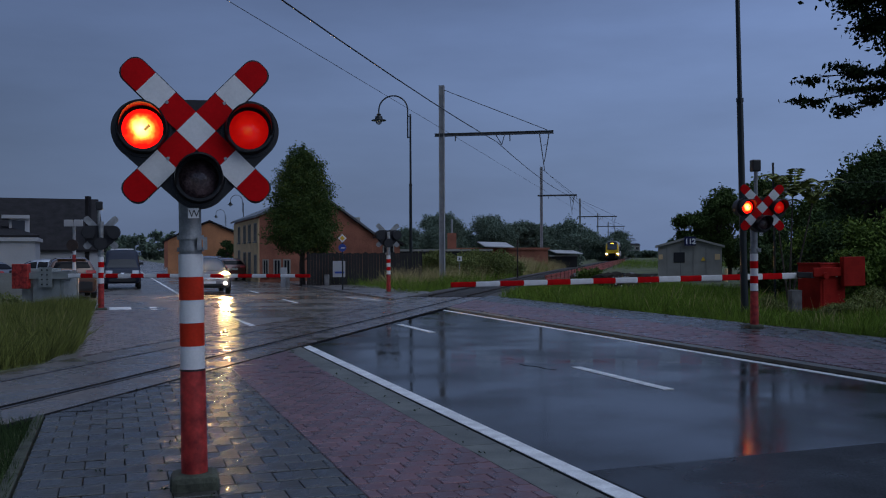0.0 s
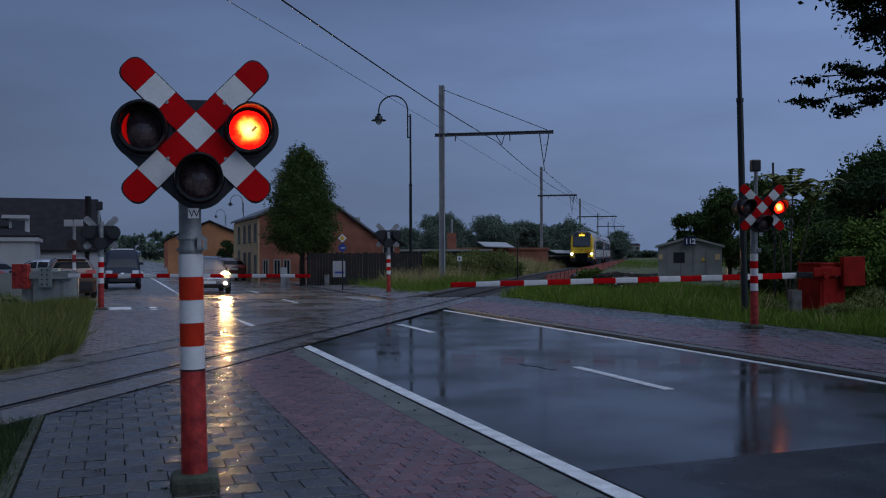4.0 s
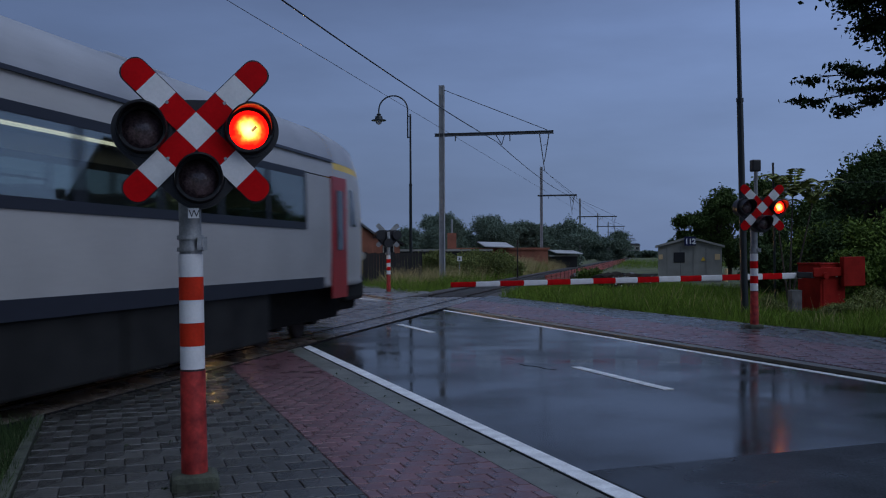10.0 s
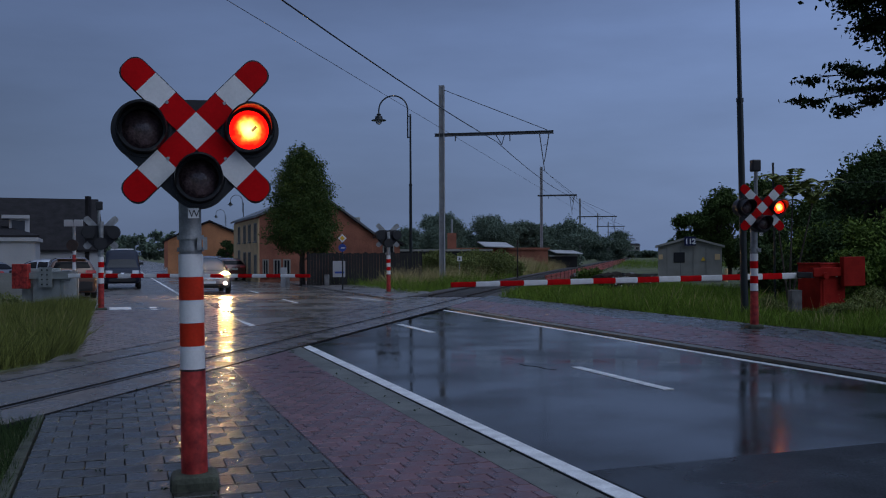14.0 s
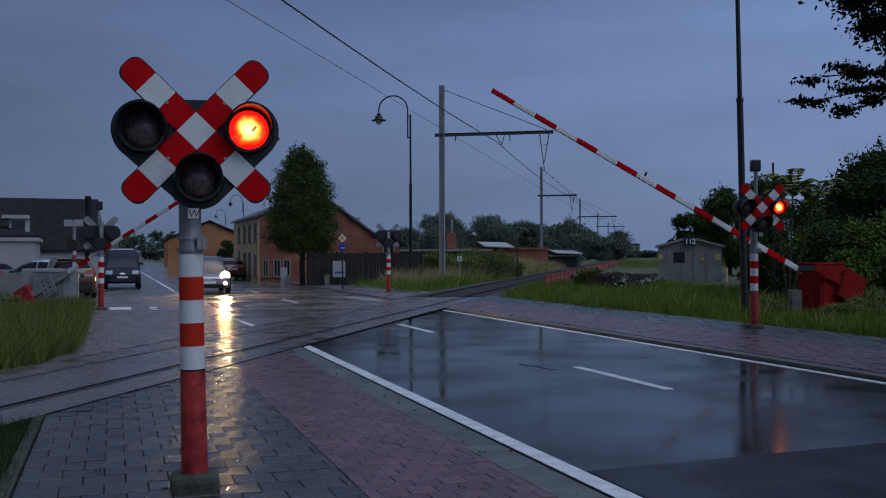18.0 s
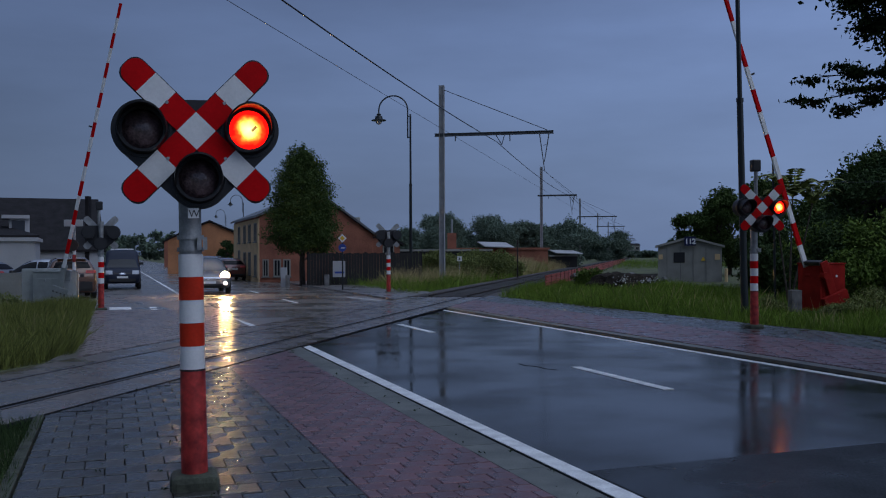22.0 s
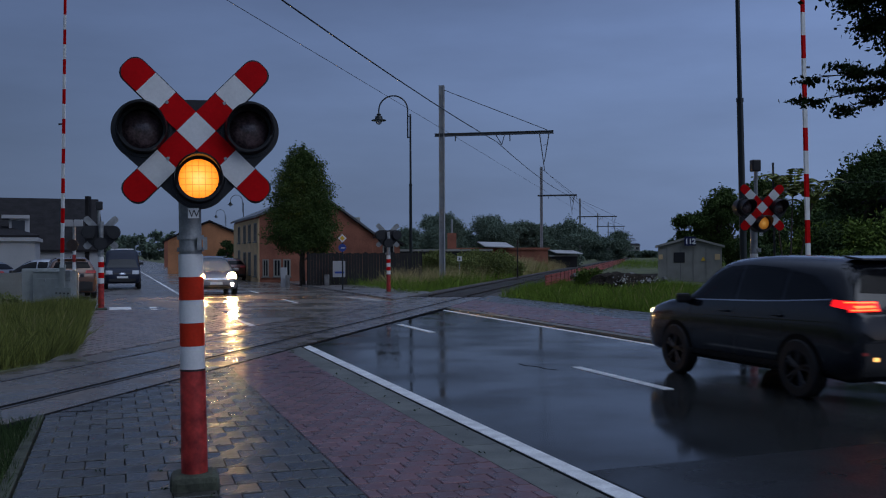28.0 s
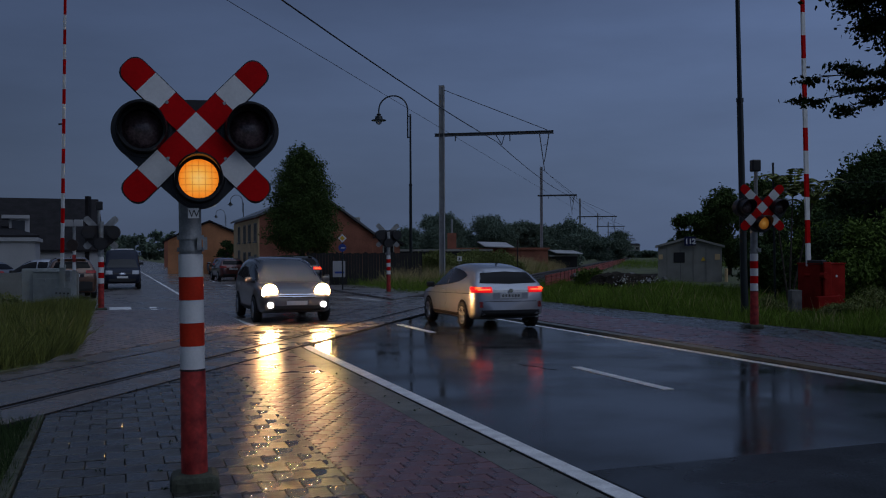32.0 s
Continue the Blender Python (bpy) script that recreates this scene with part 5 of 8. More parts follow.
    for s in (1, -1):
        lamp = rear("tail_light", s * W * a, s * W * b, z0, z1, M_TAIL if on else M_POSTRED, 0.012, "red tail light", n=10)
        side = drape("tail_light", [(X(0.0), 0, z0 * H + 0.01), (X(0.075), 0, (z0 + z1) / 2 * H)], [(X(0.0), 0, z1 * H), (X(0.075), 0, z1 * H + 0.015)], (0, -s, 0), 0.010, M_TAIL if on else M_POSTRED, "red wrap-round lamp", 6, 4)
        if on:
            zm = (z0 + z1) / 2
            rear("light_bar", s * W * (a + 0.03), s * W * (b - 0.05), zm - 0.012, zm + 0.004, M_TAILHOT, 0.022, "bright light strip", n=8)
            if kind == "suv":
                for zb in (z0 + 0.004, z1 - 0.014):
                    rear("light_bar", s * W * (a + 0.015), s * W * (b - 0.03), zb, zb + 0.009, M_TAILHOT, 0.022, "bright light strip", n=8)
            if kind == "hatch":
                rear("light_bar", s * W * (b - 0.09), s * W * (b - 0.03), zm + 0.006, zm + 0.034, M_TAILHOT, 0.022, "bright light strip", n=5)
            rear("reflector", s * W * 0.38, s * W * 0.42, 0.34, 0.43 if kind == "hatch" else 0.36, M_POSTRED, 0.012)
            if kind == "suv" and s > 0:
                # no lamp: the glow paints light caught by this reflector
                rear("fog_reflector", s * W * 0.30, s * W * 0.34, 0.30, 0.325, M_GLINT, 0.016, "orange reflector with a painted glint")
        front("headlight_lens", s * W * 0.27, s * W * 0.455, K_["lamp"] - 0.05, K_["lamp"] + 0.045, M_LAMPGLASS, 0.008, n=8)
        zl = K_["lamp"] * H
        hit = bvh.ray_cast(Vector((9, s * 0.64, zl)), Vector((-1, 0, 0)))[0] or Vector((L / 2 - 0.2, s * 0.64, zl))
        if "H" in lights:
            bm = bmesh.new()
            # disc wider than the real lamp: its glare is put into the size
            disc(bm, (hit.x - 0.02, s * 0.64, zl), 0.18, (1, 0, 0), 0.06, 24)
            lamp = part("headlight", bm, M_HEAD, t, "dazzling lit headlight")
            # collar added to block the disc's light from the bonnet
            bm = bmesh.new()
            ring = [(hit.x - 0.10, 0.186), (hit.x + 0.035, 0.186), (hit.x + 0.035, 0.205), (hit.x - 0.10, 0.215)]
            cols = [[bm.verts.new((x, s * 0.64 + r * math.cos(k * math.tau / 24), zl + r * math.sin(k * math.tau / 24))) for x, r in ring] for k in range(24)]
            for k in range(24):
                for j in range(4):
                    bm.faces.new((cols[k][j], cols[k][(j + 1) % 4], cols[(k + 1) % 24][(j + 1) % 4], cols[(k + 1) % 24][j]))
            part("bezel", bm, paint, lamp, "added rim in body colour that keeps light off the bonnet")
        if "F" in lights:
            zf = K_["fog"] * H
            fh = bvh.ray_cast(Vector((9, s * 0.645, zf)), Vector((-1, 0, 0)))[0] or hit
            bm = bmesh.new()
            disc(bm, (fh.x - 0.02, s * 0.645, zf), 0.07, (1, 0, 0), 0.05, 16)
            part("fog_light", bm, M_FOG, t, "lit fog light")
        if "D" in lights:
            bm = bmesh.new()
            disc(bm, (hit.x - 0.02, s * W * 0.385, zl), 0.06, (1, 0, 0), 0.05, 16)
            part("headlight", bm, M_DIPPED, t, "lit dipped headlight")
    return t


# ---- the train ----
def railcar(head_lit, label, m, rear_door=True):
    """Half of a two-car diesel train: its cab at +x, its gangway at -x, 24.6 m long."""
    L, W = 24.5, 2.86
    t = thing("railcar", m, label, "train", "two-car train")
    # section of the body: half widths and heights above the rail
    sec = [(0, 1.0), (1.36, 1.0), (1.41, 1.12), (1.43, 1.5), (1.43, 2.18), (1.41, 3.05), (1.36, 3.32), (1.20, 3.68), (0.78, 3.93), (0, 4.02)]
    xs = [-L / 2, -6, 0, 6, L / 2 - 2.6, L / 2 - 1.55, L / 2 - 0.8, L / 2 - 0.28, L / 2 - 0.06, L / 2]
    wid = [1, 1, 1, 1, 1, .985, .95, .90, .865, .83]
    top = [4.36, 4.36, 4.36, 4.36, 4.36, 4.35, 4.33, 4.28, 4.20, 4.10]
    secs = []
    for x, w, tp in zip(xs, wid, top):
        half = [(y * w, z if z < 2.4 else 2.35 + (z - 2.35) * (tp - 2.35) / 1.67) for y, z in sec]
        # the nose leans back towards its top
        back = [0 if x < L / 2 - 2 else max(0, (z - 1.9)) * 0.17 * ((x - (L / 2 - 2.6)) / 2.6) for y, z in half]
        full = [(x - b, y, z) for (y, z), b in zip(half, back)] + [(x - b, -y, z) for (y, z), b in list(zip(half, back))[-2::-1]]
        secs.append(full)
    A = np.array(secs)
    A = np.stack([spline(a, 2) for a in spline(A, 3)])
    ni, nj = A.shape[:2]

    def shell(name, i0, i1, j0, j1, mt, off=0.0, label=""):
        if off:
            v, f = grid_panel(A, (i0, i1), (j0, j1), off)
        else:
            q = A[i0:i1 + 1, j0:j1 + 1]
            a, b = q.shape[:2]
            v = q.reshape(-1, 3).tolist()
            f = [(i * b + j, (i + 1) * b + j, (i + 1) * b + j + 1, i * b + j + 1) for i in range(a - 1) for j in range(b - 1)]
        return raw_part(name, v, f, mt, t, label)
    ic = 12  # the cab begins at this row
    top0, top1 = 12, nj - 1 - 12
    for j0, j1 in ((0, 8), (10, 12)):
        shell("side_body", 0, ic, j0, j1, M_TRAINWHITE, label="pale grey bodyside")
        shell("side_body", 0, ic, nj - 1 - j1, nj - 1 - j0, M_TRAINWHITE, label="pale grey bodyside")
    shell("roof", 0, ic, top0, top1, M_TRAINROOF, label="grey curved roof")
    shell("cab", ic, ni - 1, 0, nj - 1, M_YELLOW, label="rounded yellow cab")
    cs = ic + 6 if head_lit else ic + 9
    shell("cab_side", ic, cs, 2, top0 - 1, M_TRAINWHITE, 0.005)
    shell("cab_side", ic, cs, nj - 1 - top0 + 1, nj - 3, M_TRAINWHITE, 0.005)
    shell("cab_roof", ic, ic + 8, top0, top1, M_TRAINROOF, 0.006)
    end = A[-1]
    bm = bmesh.new()
    bm.faces.new([bm.verts.new(p) for p in end])
    part("nose", bm, M_YELLOW, t)
    bm = bmesh.new()
    bm.faces.new([bm.verts.new(p) for p in A[0]])
    part("gangway_end", bm, M_UNDER, t)
    bm = bmesh.new()
    box(bm, (-L / 2 - 0.18, 0, 2.35), (0.36, 2.3, 2.6))
    part("gangway", bm, M_RUBBER, t, "black folding gangway")
    # nose details, on the slightly leaning front
    fx = L / 2

    def lean(z):
        return fx - max(0, z - 1.9) * 0.17

    def front(name, y0, y1, z0, z1, mt, depth, label=""):
        bm = bmesh.new()
        pts = [(lean(z0), y0, z0), (lean(z0), y1, z0), (lean(z1), y1, z1), (lean(z1), y0, z1)]
        plate(bm, pts, depth, (1, 0, 0.17))
        return part(name, bm, mt, t, label)
    shell("brow", ic + 7, ni - 1, top0 + 2, top1 - 2, M_CAP, 0.012, "dark grey cap over the windscreen")
    front("windscreen_surround", -1.0, 1.0, 2.46, 3.80, M_CAP, 0.02)
    front("cap_front", -0.86, 0.86, 3.80, 4.02, M_CAP, 0.02)
    front("windscreen", -0.93, 0.93, 2.54, 3.60, M_SCREEN, 0.035, "large dark windscreen")
    front("display", -0.32, 0.34, 3.68, 3.84, M_DISPLAY, 0.04, "lit orange destination display")
    front("top_lamp", -0.07, 0.07, 3.89, 3.93, M_DISPLAY if head_lit else M_LAMPGLASS, 0.06)
    front("mask", -0.74, 0.74, 1.0, 1.70, M_UNDER, 0.03, "dark coupler recess")
    front("coupler_panel", -0.62, 0.62, 0.70, 1.56, M_RUBBER, 0.06)
    bm = bmesh.new()
    box(bm, (L / 2 - 0.62, 0, 0.96), (1.32, 2.52, 0.62))
    bevel(bm, 0.1)
    part("valance", bm, M_SKIRT, t, "grey valance under the yellow front")
    for k, w in enumerate((0.5, 0.58, 0.44)):
        bm = bmesh.new()
        box(bm, (fx - 0.005, 0.66 - 0.03 * k, 1.90 - 0.06 * k), (0.03, w, 0.025), pose(0, 0, 0, 6 * (k - 1)))
        part("emblem_bar", bm, M_ORANGE, t, "red-orange swoosh mark")
    bm = bmesh.new()
    lathe_ring(bm, 0.075, 0.10, -0.006, 0.006, 24)
    bmesh.ops.transform(bm, matrix=pose(lean(2.08) + 0.02, -0.02, 2.08, 0, 0, 90), verts=bm.verts)
    part("emblem", bm, M_SKIRT, t, "dark oval emblem")
    bm = bmesh.new()
    box(bm, (-0.4, 0, 0.66), (L - 2.4, 2.3, 0.62))
    part("underframe", bm, M_UNDER, t, "black grimy underframe")
    lens_text("4130", t, (lean(2.06) + 0.012, 0.36, 2.02), 0.24, M_SKIRT, 90, 90)
    for s in (1, -1):
        bm = bmesh.new()
        rod(bm, (lean(2.33) + 0.04, s * 0.42, 2.33), (lean(2.85) + 0.05, s * 0.08, 2.85), 0.012, 0.012, 6)
        part("wiper", bm, M_BLACK, t)
        bm = bmesh.new()
        box(bm, (fx + 0.0, s * 1.0, 1.62), (0.06, 0.42, 0.26))
        bevel(bm, 0.05)
        part("headlight_housing", bm, M_TRAINDARK, t)
        bm = bmesh.new()
        v = disc(bm, (fx + 0.02, s * 1.14, 1.62), 0.122, (1, 0, 0), 0.03, 24)
        bmesh.ops.transform(bm, matrix=Matrix.Translation((0, s * 1.16, 1.62)) @ Matrix.Diagonal((1, 1.25, 0.95, 1)) @ Matrix.Translation((0, -s * 1.16, -1.62)), verts=v)
        part("headlight", bm, M_HEADFAR if head_lit else M_LAMPGLASS, t, "oval lit headlight" if head_lit else "oval lamp")
        bm = bmesh.new()
        disc(bm, (fx + 0.02, s * 0.88, 1.62), 0.06, (1, 0, 0), 0.03, 16)
        part("marker_lamp", bm, M_POSTRED, t)
        # bogie skirts, side windows and doors
        y = s * 1.436
        w0 = -9.3 if rear_door else -10.5

        def side_plate(name, x0, x1, z0, z1, mt, depth, label="", inset=0.0):
            q = bmesh.new()
            ya, yb = (1.43 - 0.019 * (z - 2.18) / 0.95 - inset for z in (z0, z1))
            plate(q, [(x0, s * ya, z0), (x1, s * ya, z0), (x1, s * yb, z1), (x0, s * yb, z1)], depth, (0, s, 0))
            return part(name, q, mt, t, label)
        # solid ends of the window strip, its dark frame and the panes with their uprights
        side_plate("side_pier", -L / 2, w0, 2.17, 3.17, M_TRAINWHITE, 0.03, inset=0.028)
        side_plate("side_pier", 7.95, A[ic][0][0] + 0.01, 2.17, 3.17, M_TRAINWHITE, 0.03, inset=0.028)
        side_plate("window_frame", w0, 7.95, 2.12, 2.25, M_TRAINDARK, 0.016, "dark window frame")
        side_plate("window_frame", w0, 7.95, 3.08, 3.20, M_TRAINDARK, 0.016, "dark window frame")
        count = 9 if rear_door else 10
        pitch = (7.95 - w0) / count
        for k in range(count + 1):
            x0 = w0 + pitch * k
            side_plate("window_post", max(w0, x0 - 0.06), min(7.95, x0 + 0.06), 2.25, 3.08, M_TRAINDARK, 0.03, inset=0.014)
            if k < count:
                side_plate("window", x0 + 0.06, x0 + pitch - 0.06, 2.25, 3.08, M_PANE, 0.006, "tinted pane")
                if k % 3 == 1:
                    side_plate("top_light_bar", x0 + 0.06, x0 + pitch - 0.06, 2.80, 2.84, M_TRAINDARK, 0.02)
            # pairs of seats beside each window
            for dx in (0.45, 1.35):
                if k < count:
                    q = bmesh.new()
                    box(q, (x0 + dx, s * 0.82, 1.95), (0.13, 0.95, 0.95))
                    box(q, (x0 + dx + (0.22 if dx < 1 else -0.22), s * 0.82, 1.55), (0.42, 0.95, 0.14))
                    bevel(q, 0.04, 1)
                    part("seat", q, M_SEAT, t)
        for xc in ((-6.6, 2.9) if rear_door else (-4.0,)):
            side_plate("curtain", xc, xc + 0.55, 2.25, 3.08, M_CURTAIN, 0.01, "tan curtain", 0.07)
        for xd in ((9.9, -10.9) if rear_door else (9.9,)):
            hw = 0.48 if xd > 0 else 0.72
            bm = bmesh.new()
            plate(bm, [(xd - hw, s * 1.43, 0.78), (xd + hw, s * 1.43, 0.78), (xd + hw, s * 1.405, 3.22), (xd - hw, s * 1.405, 3.22)], 0.03, (0, s, 0))
            d = part("door", bm, M_TRAINRED, t, "red passenger door")
            for dx in ((0.0,) if xd > 0 else (-0.35, 0.35)):
                bm = bmesh.new()
                plate(bm, [(xd + dx - 0.2, s * 1.464, 1.75), (xd + dx + 0.2, s * 1.464, 1.75), (xd + dx + 0.2, s * 1.444, 2.95), (xd + dx - 0.2, s * 1.444, 2.95)], 0.01, (0, s, 0))
                part("door_window", bm, M_GLASS, d)
        bm = bmesh.new()
        plate(bm, [(10.72, s * 1.40, 2.25), (11.15, s * 1.385, 2.25), (11.02, s * 1.35, 3.02), (10.72, s * 1.375, 3.02)], 0.03, (0, s, 0))
        part("cab_window", bm, M_GLASS, t)
        bm = bmesh.new()
        plate(bm, [(-L / 2, y, 1.0), (L / 2 - 3.3, y, 1.0), (L / 2 - 3.3, y, 1.22), (-L / 2, y, 1.22)], 0.01, (0, s, 0))
        part("stripe", bm, M_TRAINDARK, t, "dark blue stripe along the sill")
        if head_lit:
            bm = bmesh.new()
            plate(bm, [(4.0, s * 1.40, 3.34), (9.1, s * 1.40, 3.34), (9.1, s * 1.385, 3.44), (4.0, s * 1.385, 3.44)], 0.016, (0, s, 0))
            part("first_class_stripe", bm, M_YELLOW, t, "yellow stripe above the windows")
        bm = bmesh.new()
        plate(bm, [(-L / 2, s * 1.378, 3.50), (9.6, s * 1.378, 3.50), (9.6, s * 1.365, 3.555), (-L / 2, s * 1.365, 3.555)], 0.03, (0, s, 0))
        part("gutter_strip", bm, M_TRAINDARK, t, "dark gutter line under the roof")
        bm = bmesh.new()
        box(bm, (-4.2, s * 1.44, 1.5), (0.9, 0.02, 0.5))
        part("vent_grille", bm, M_TRAINDARK, t)
        for x0, x1 in ((-6.3, -2.0), (-1.9, 1.6), (1.7, 6.3)):
            bm = bmesh.new()
            box(bm, ((x0 + x1) / 2, s * 1.16, 0.60), (x1 - x0, 0.44, 0.82))
            bevel(bm, 0.04)
            part("underfloor_box", bm, M_SKIRT, t)
    bm = bmesh.new()
    box(bm, (0.0, 0, 0.92), (L - 1.0, 2.3, 0.18))
    part("underframe", bm, M_UNDER, t)
    bm = bmesh.new()
    box(bm, (0.0, 0, 0.46), (12.6, 1.9, 0.6))
    part("engine_casing", bm, M_UNDER, t)
    bm = bmesh.new()
    box(bm, (-1.2, 0, 1.22), (L - 2.8, 2.72, 0.06))
    part("floor", bm, M_SEAT, t)
    bm = bmesh.new()
    box(bm, (-1.2, 0, 3.42), (L - 2.8, 2.2, 0.04))
    part("ceiling_lining", bm, M_LINING, t)
    for x, y in ((-5.6, 0.55), (-5.6, -0.55), (3.4, 0.55), (3.4, -0.55)):
        bm = bmesh.new()
        box(bm, (x, y, 3.385), (8.4, 0.14, 0.03))
        part("ceiling_lamp", bm, M_TRAINLAMP, t, "dim cabin light")
    for x in (9.2, w0 - 0.05):
        bm = bmesh.new()
        box(bm, (x, 0, 2.3), (0.06, 2.7, 2.1))
        part("partition", bm, M_LINING, t)
    bm = bmesh.new()
    box(bm, (L / 2 - 0.75, 0, 0.72), (1.3, 2.2, 0.55))
    bevel(bm, 0.08)
    part("snow_plough", bm, M_UNDER, t, "dark plough and valance")
    bm = bmesh.new()
    disc(bm, (L / 2 - 0.2, 0, 0.95), 0.12, (1, 0, 0), 0.55, 12)
    part("coupler", bm, M_UNDER, t)
    for xb in (8.3, -8.3):
        bog = new("bogie")
        bog.parent = t
        bog.matrix_basis = pose(xb, 0, 0)
        for s in (1, -1):
            bm = bmesh.new()
            box(bm, (0, s * 1.0, 0.52), (3.0, 0.16, 0.26))
            for dx in (-0.95, 0.95):
                box(bm, (dx, s * 1.05, 0.45), (0.34, 0.2, 0.34))
            bevel(bm, 0.03)
            part("bogie_frame", bm, M_UNDER, bog)
            for dx in (-0.95, 0.95):
                bm = bmesh.new()
                disc(bm, (dx, s * 0.68, 0.42), 0.42, (0, s, 0), 0.13, 28)
                part("rail_wheel", bm, M_RUST, bog)
    for x, w in ((-7, 1.3), (-2, 2.2), (3.5, 1.6)):
        bm = bmesh.new()
        box(bm, (x, 0, 4.34), (w, 1.1, 0.12))
        bevel(bm, 0.04)
        part("roof_unit", bm, M_TRAINROOF, t, "low grey roof unit")
    bm = bmesh.new()
    rod(bm, (6.2, 0.3, 4.15), (5.8, 0.3, 4.6), 0.05, 0.04, 10)
    part("exhaust", bm, M_UNDER, t)
    return t

# ---- buildings ----
def gable_house(m, w, d, eave, ridge, wall, roof, label, windows=(), chimney=None, over=0.25, ridge_along="x", eave_left=None, proud=0.0):
    """A house on its own footprint w (x) by d (y), its front along -y at y = 0; the ridge runs along x or y."""
    t = thing("house", m, label, "house", "houses")
    bm = bmesh.new()
    if ridge_along == "x":
        prof = [(0, -0.3), (d, -0.3), (d, eave), (d / 2, ridge), (0, eave)]
        plate(bm, [(-w / 2, y, z) for y, z in prof], w, (1, 0, 0))
    else:
        el = eave_left or eave
        prof = [(-w / 2, -0.3), (w / 2, -0.3), (w / 2, eave), (0, ridge), (-w / 2, el)]
        plate(bm, [(x, 0, z) for x, z in prof], d, (0, 1, 0))
    part("wall", bm, wall, t)
    for s in (0, 1):
        bm = bmesh.new()
        if ridge_along == "x":
            a = (-over, eave - over * (ridge - eave) / (d / 2)) if s == 0 else (d + over, eave - over * (ridge - eave) / (d / 2))
            pts = [(-w / 2 - over, a[0], a[1] + 0.05), (w / 2 + over, a[0], a[1] + 0.05), (w / 2 + over, d / 2, ridge + 0.05), (-w / 2 - over, d / 2, ridge + 0.05)]
        else:
            sx = -1 if s == 0 else 1
            ev = el if s == 0 else eave
            zz = ev - over * (ridge - ev) / (w / 2) + 0.05
            pts = [(sx * (w / 2 + over), -over, zz), (sx * (w / 2 + over), d + over, zz), (0, d + over, ridge + 0.05), (0, -over, ridge + 0.05)]
        plate(bm, pts, 0.14, (0, 0, 1))
        part("roof", bm, roof, t)
    for (face, x, z, ww, hh) in windows:
        win = new("window")
        win.parent = t
        if face == "front":
            win.matrix_basis = pose(x, 0, z)
        elif face == "left":
            win.matrix_basis = pose(-w / 2 - proud, x, z, 0, 0, -90)
        else:
            win.matrix_basis = pose(w / 2, x, z, 0, 0, 90)
        bm = bmesh.new()
        for dx, dz, a, b in ((0, hh / 2, ww, 0.07), (0, -hh / 2, ww, 0.07), (-ww / 2, 0, 0.07, hh), (ww / 2, 0, 0.07, hh), (0, 0, 0.05, hh)):
            box(bm, (dx, -0.02, dz), (a + 0.07 if b == 0.07 else a, 0.08, b))
        part("window_frame", bm, M_HUT, win)
        bm = bmesh.new()
        box(bm, (0, -0.008, 0), (ww, 0.03, hh))
        part("pane", bm, M_HOUSEGLASS, win)
        bm = bmesh.new()
        box(bm, (0, -0.06, -hh / 2 - 0.06), (ww + 0.2, 0.14, 0.06))
        part("sill", bm, M_KERB, win)
    if chimney:
        bm = bmesh.new()
        box(bm, chimney, (0.95, 0.8, 1.4))
        part("chimney", bm, M_HUT, t, "grey rendered box on the roof")
    return t


def flat_block(m, w, d, h, wall, label, fascia=None):
    t = thing("garage_block", m, label, "building")
    bm = bmesh.new()
    box(bm, (0, d / 2, h / 2 - 0.15), (w, d, h + 0.3))
    part("wall", bm, wall, t)
    bm = bmesh.new()
    box(bm, (0, d / 2, h + 0.08), (w + 0.3, d + 0.3, 0.2))
    part("roof_edge", bm, fascia or M_WHITEWALL, t)
    return t


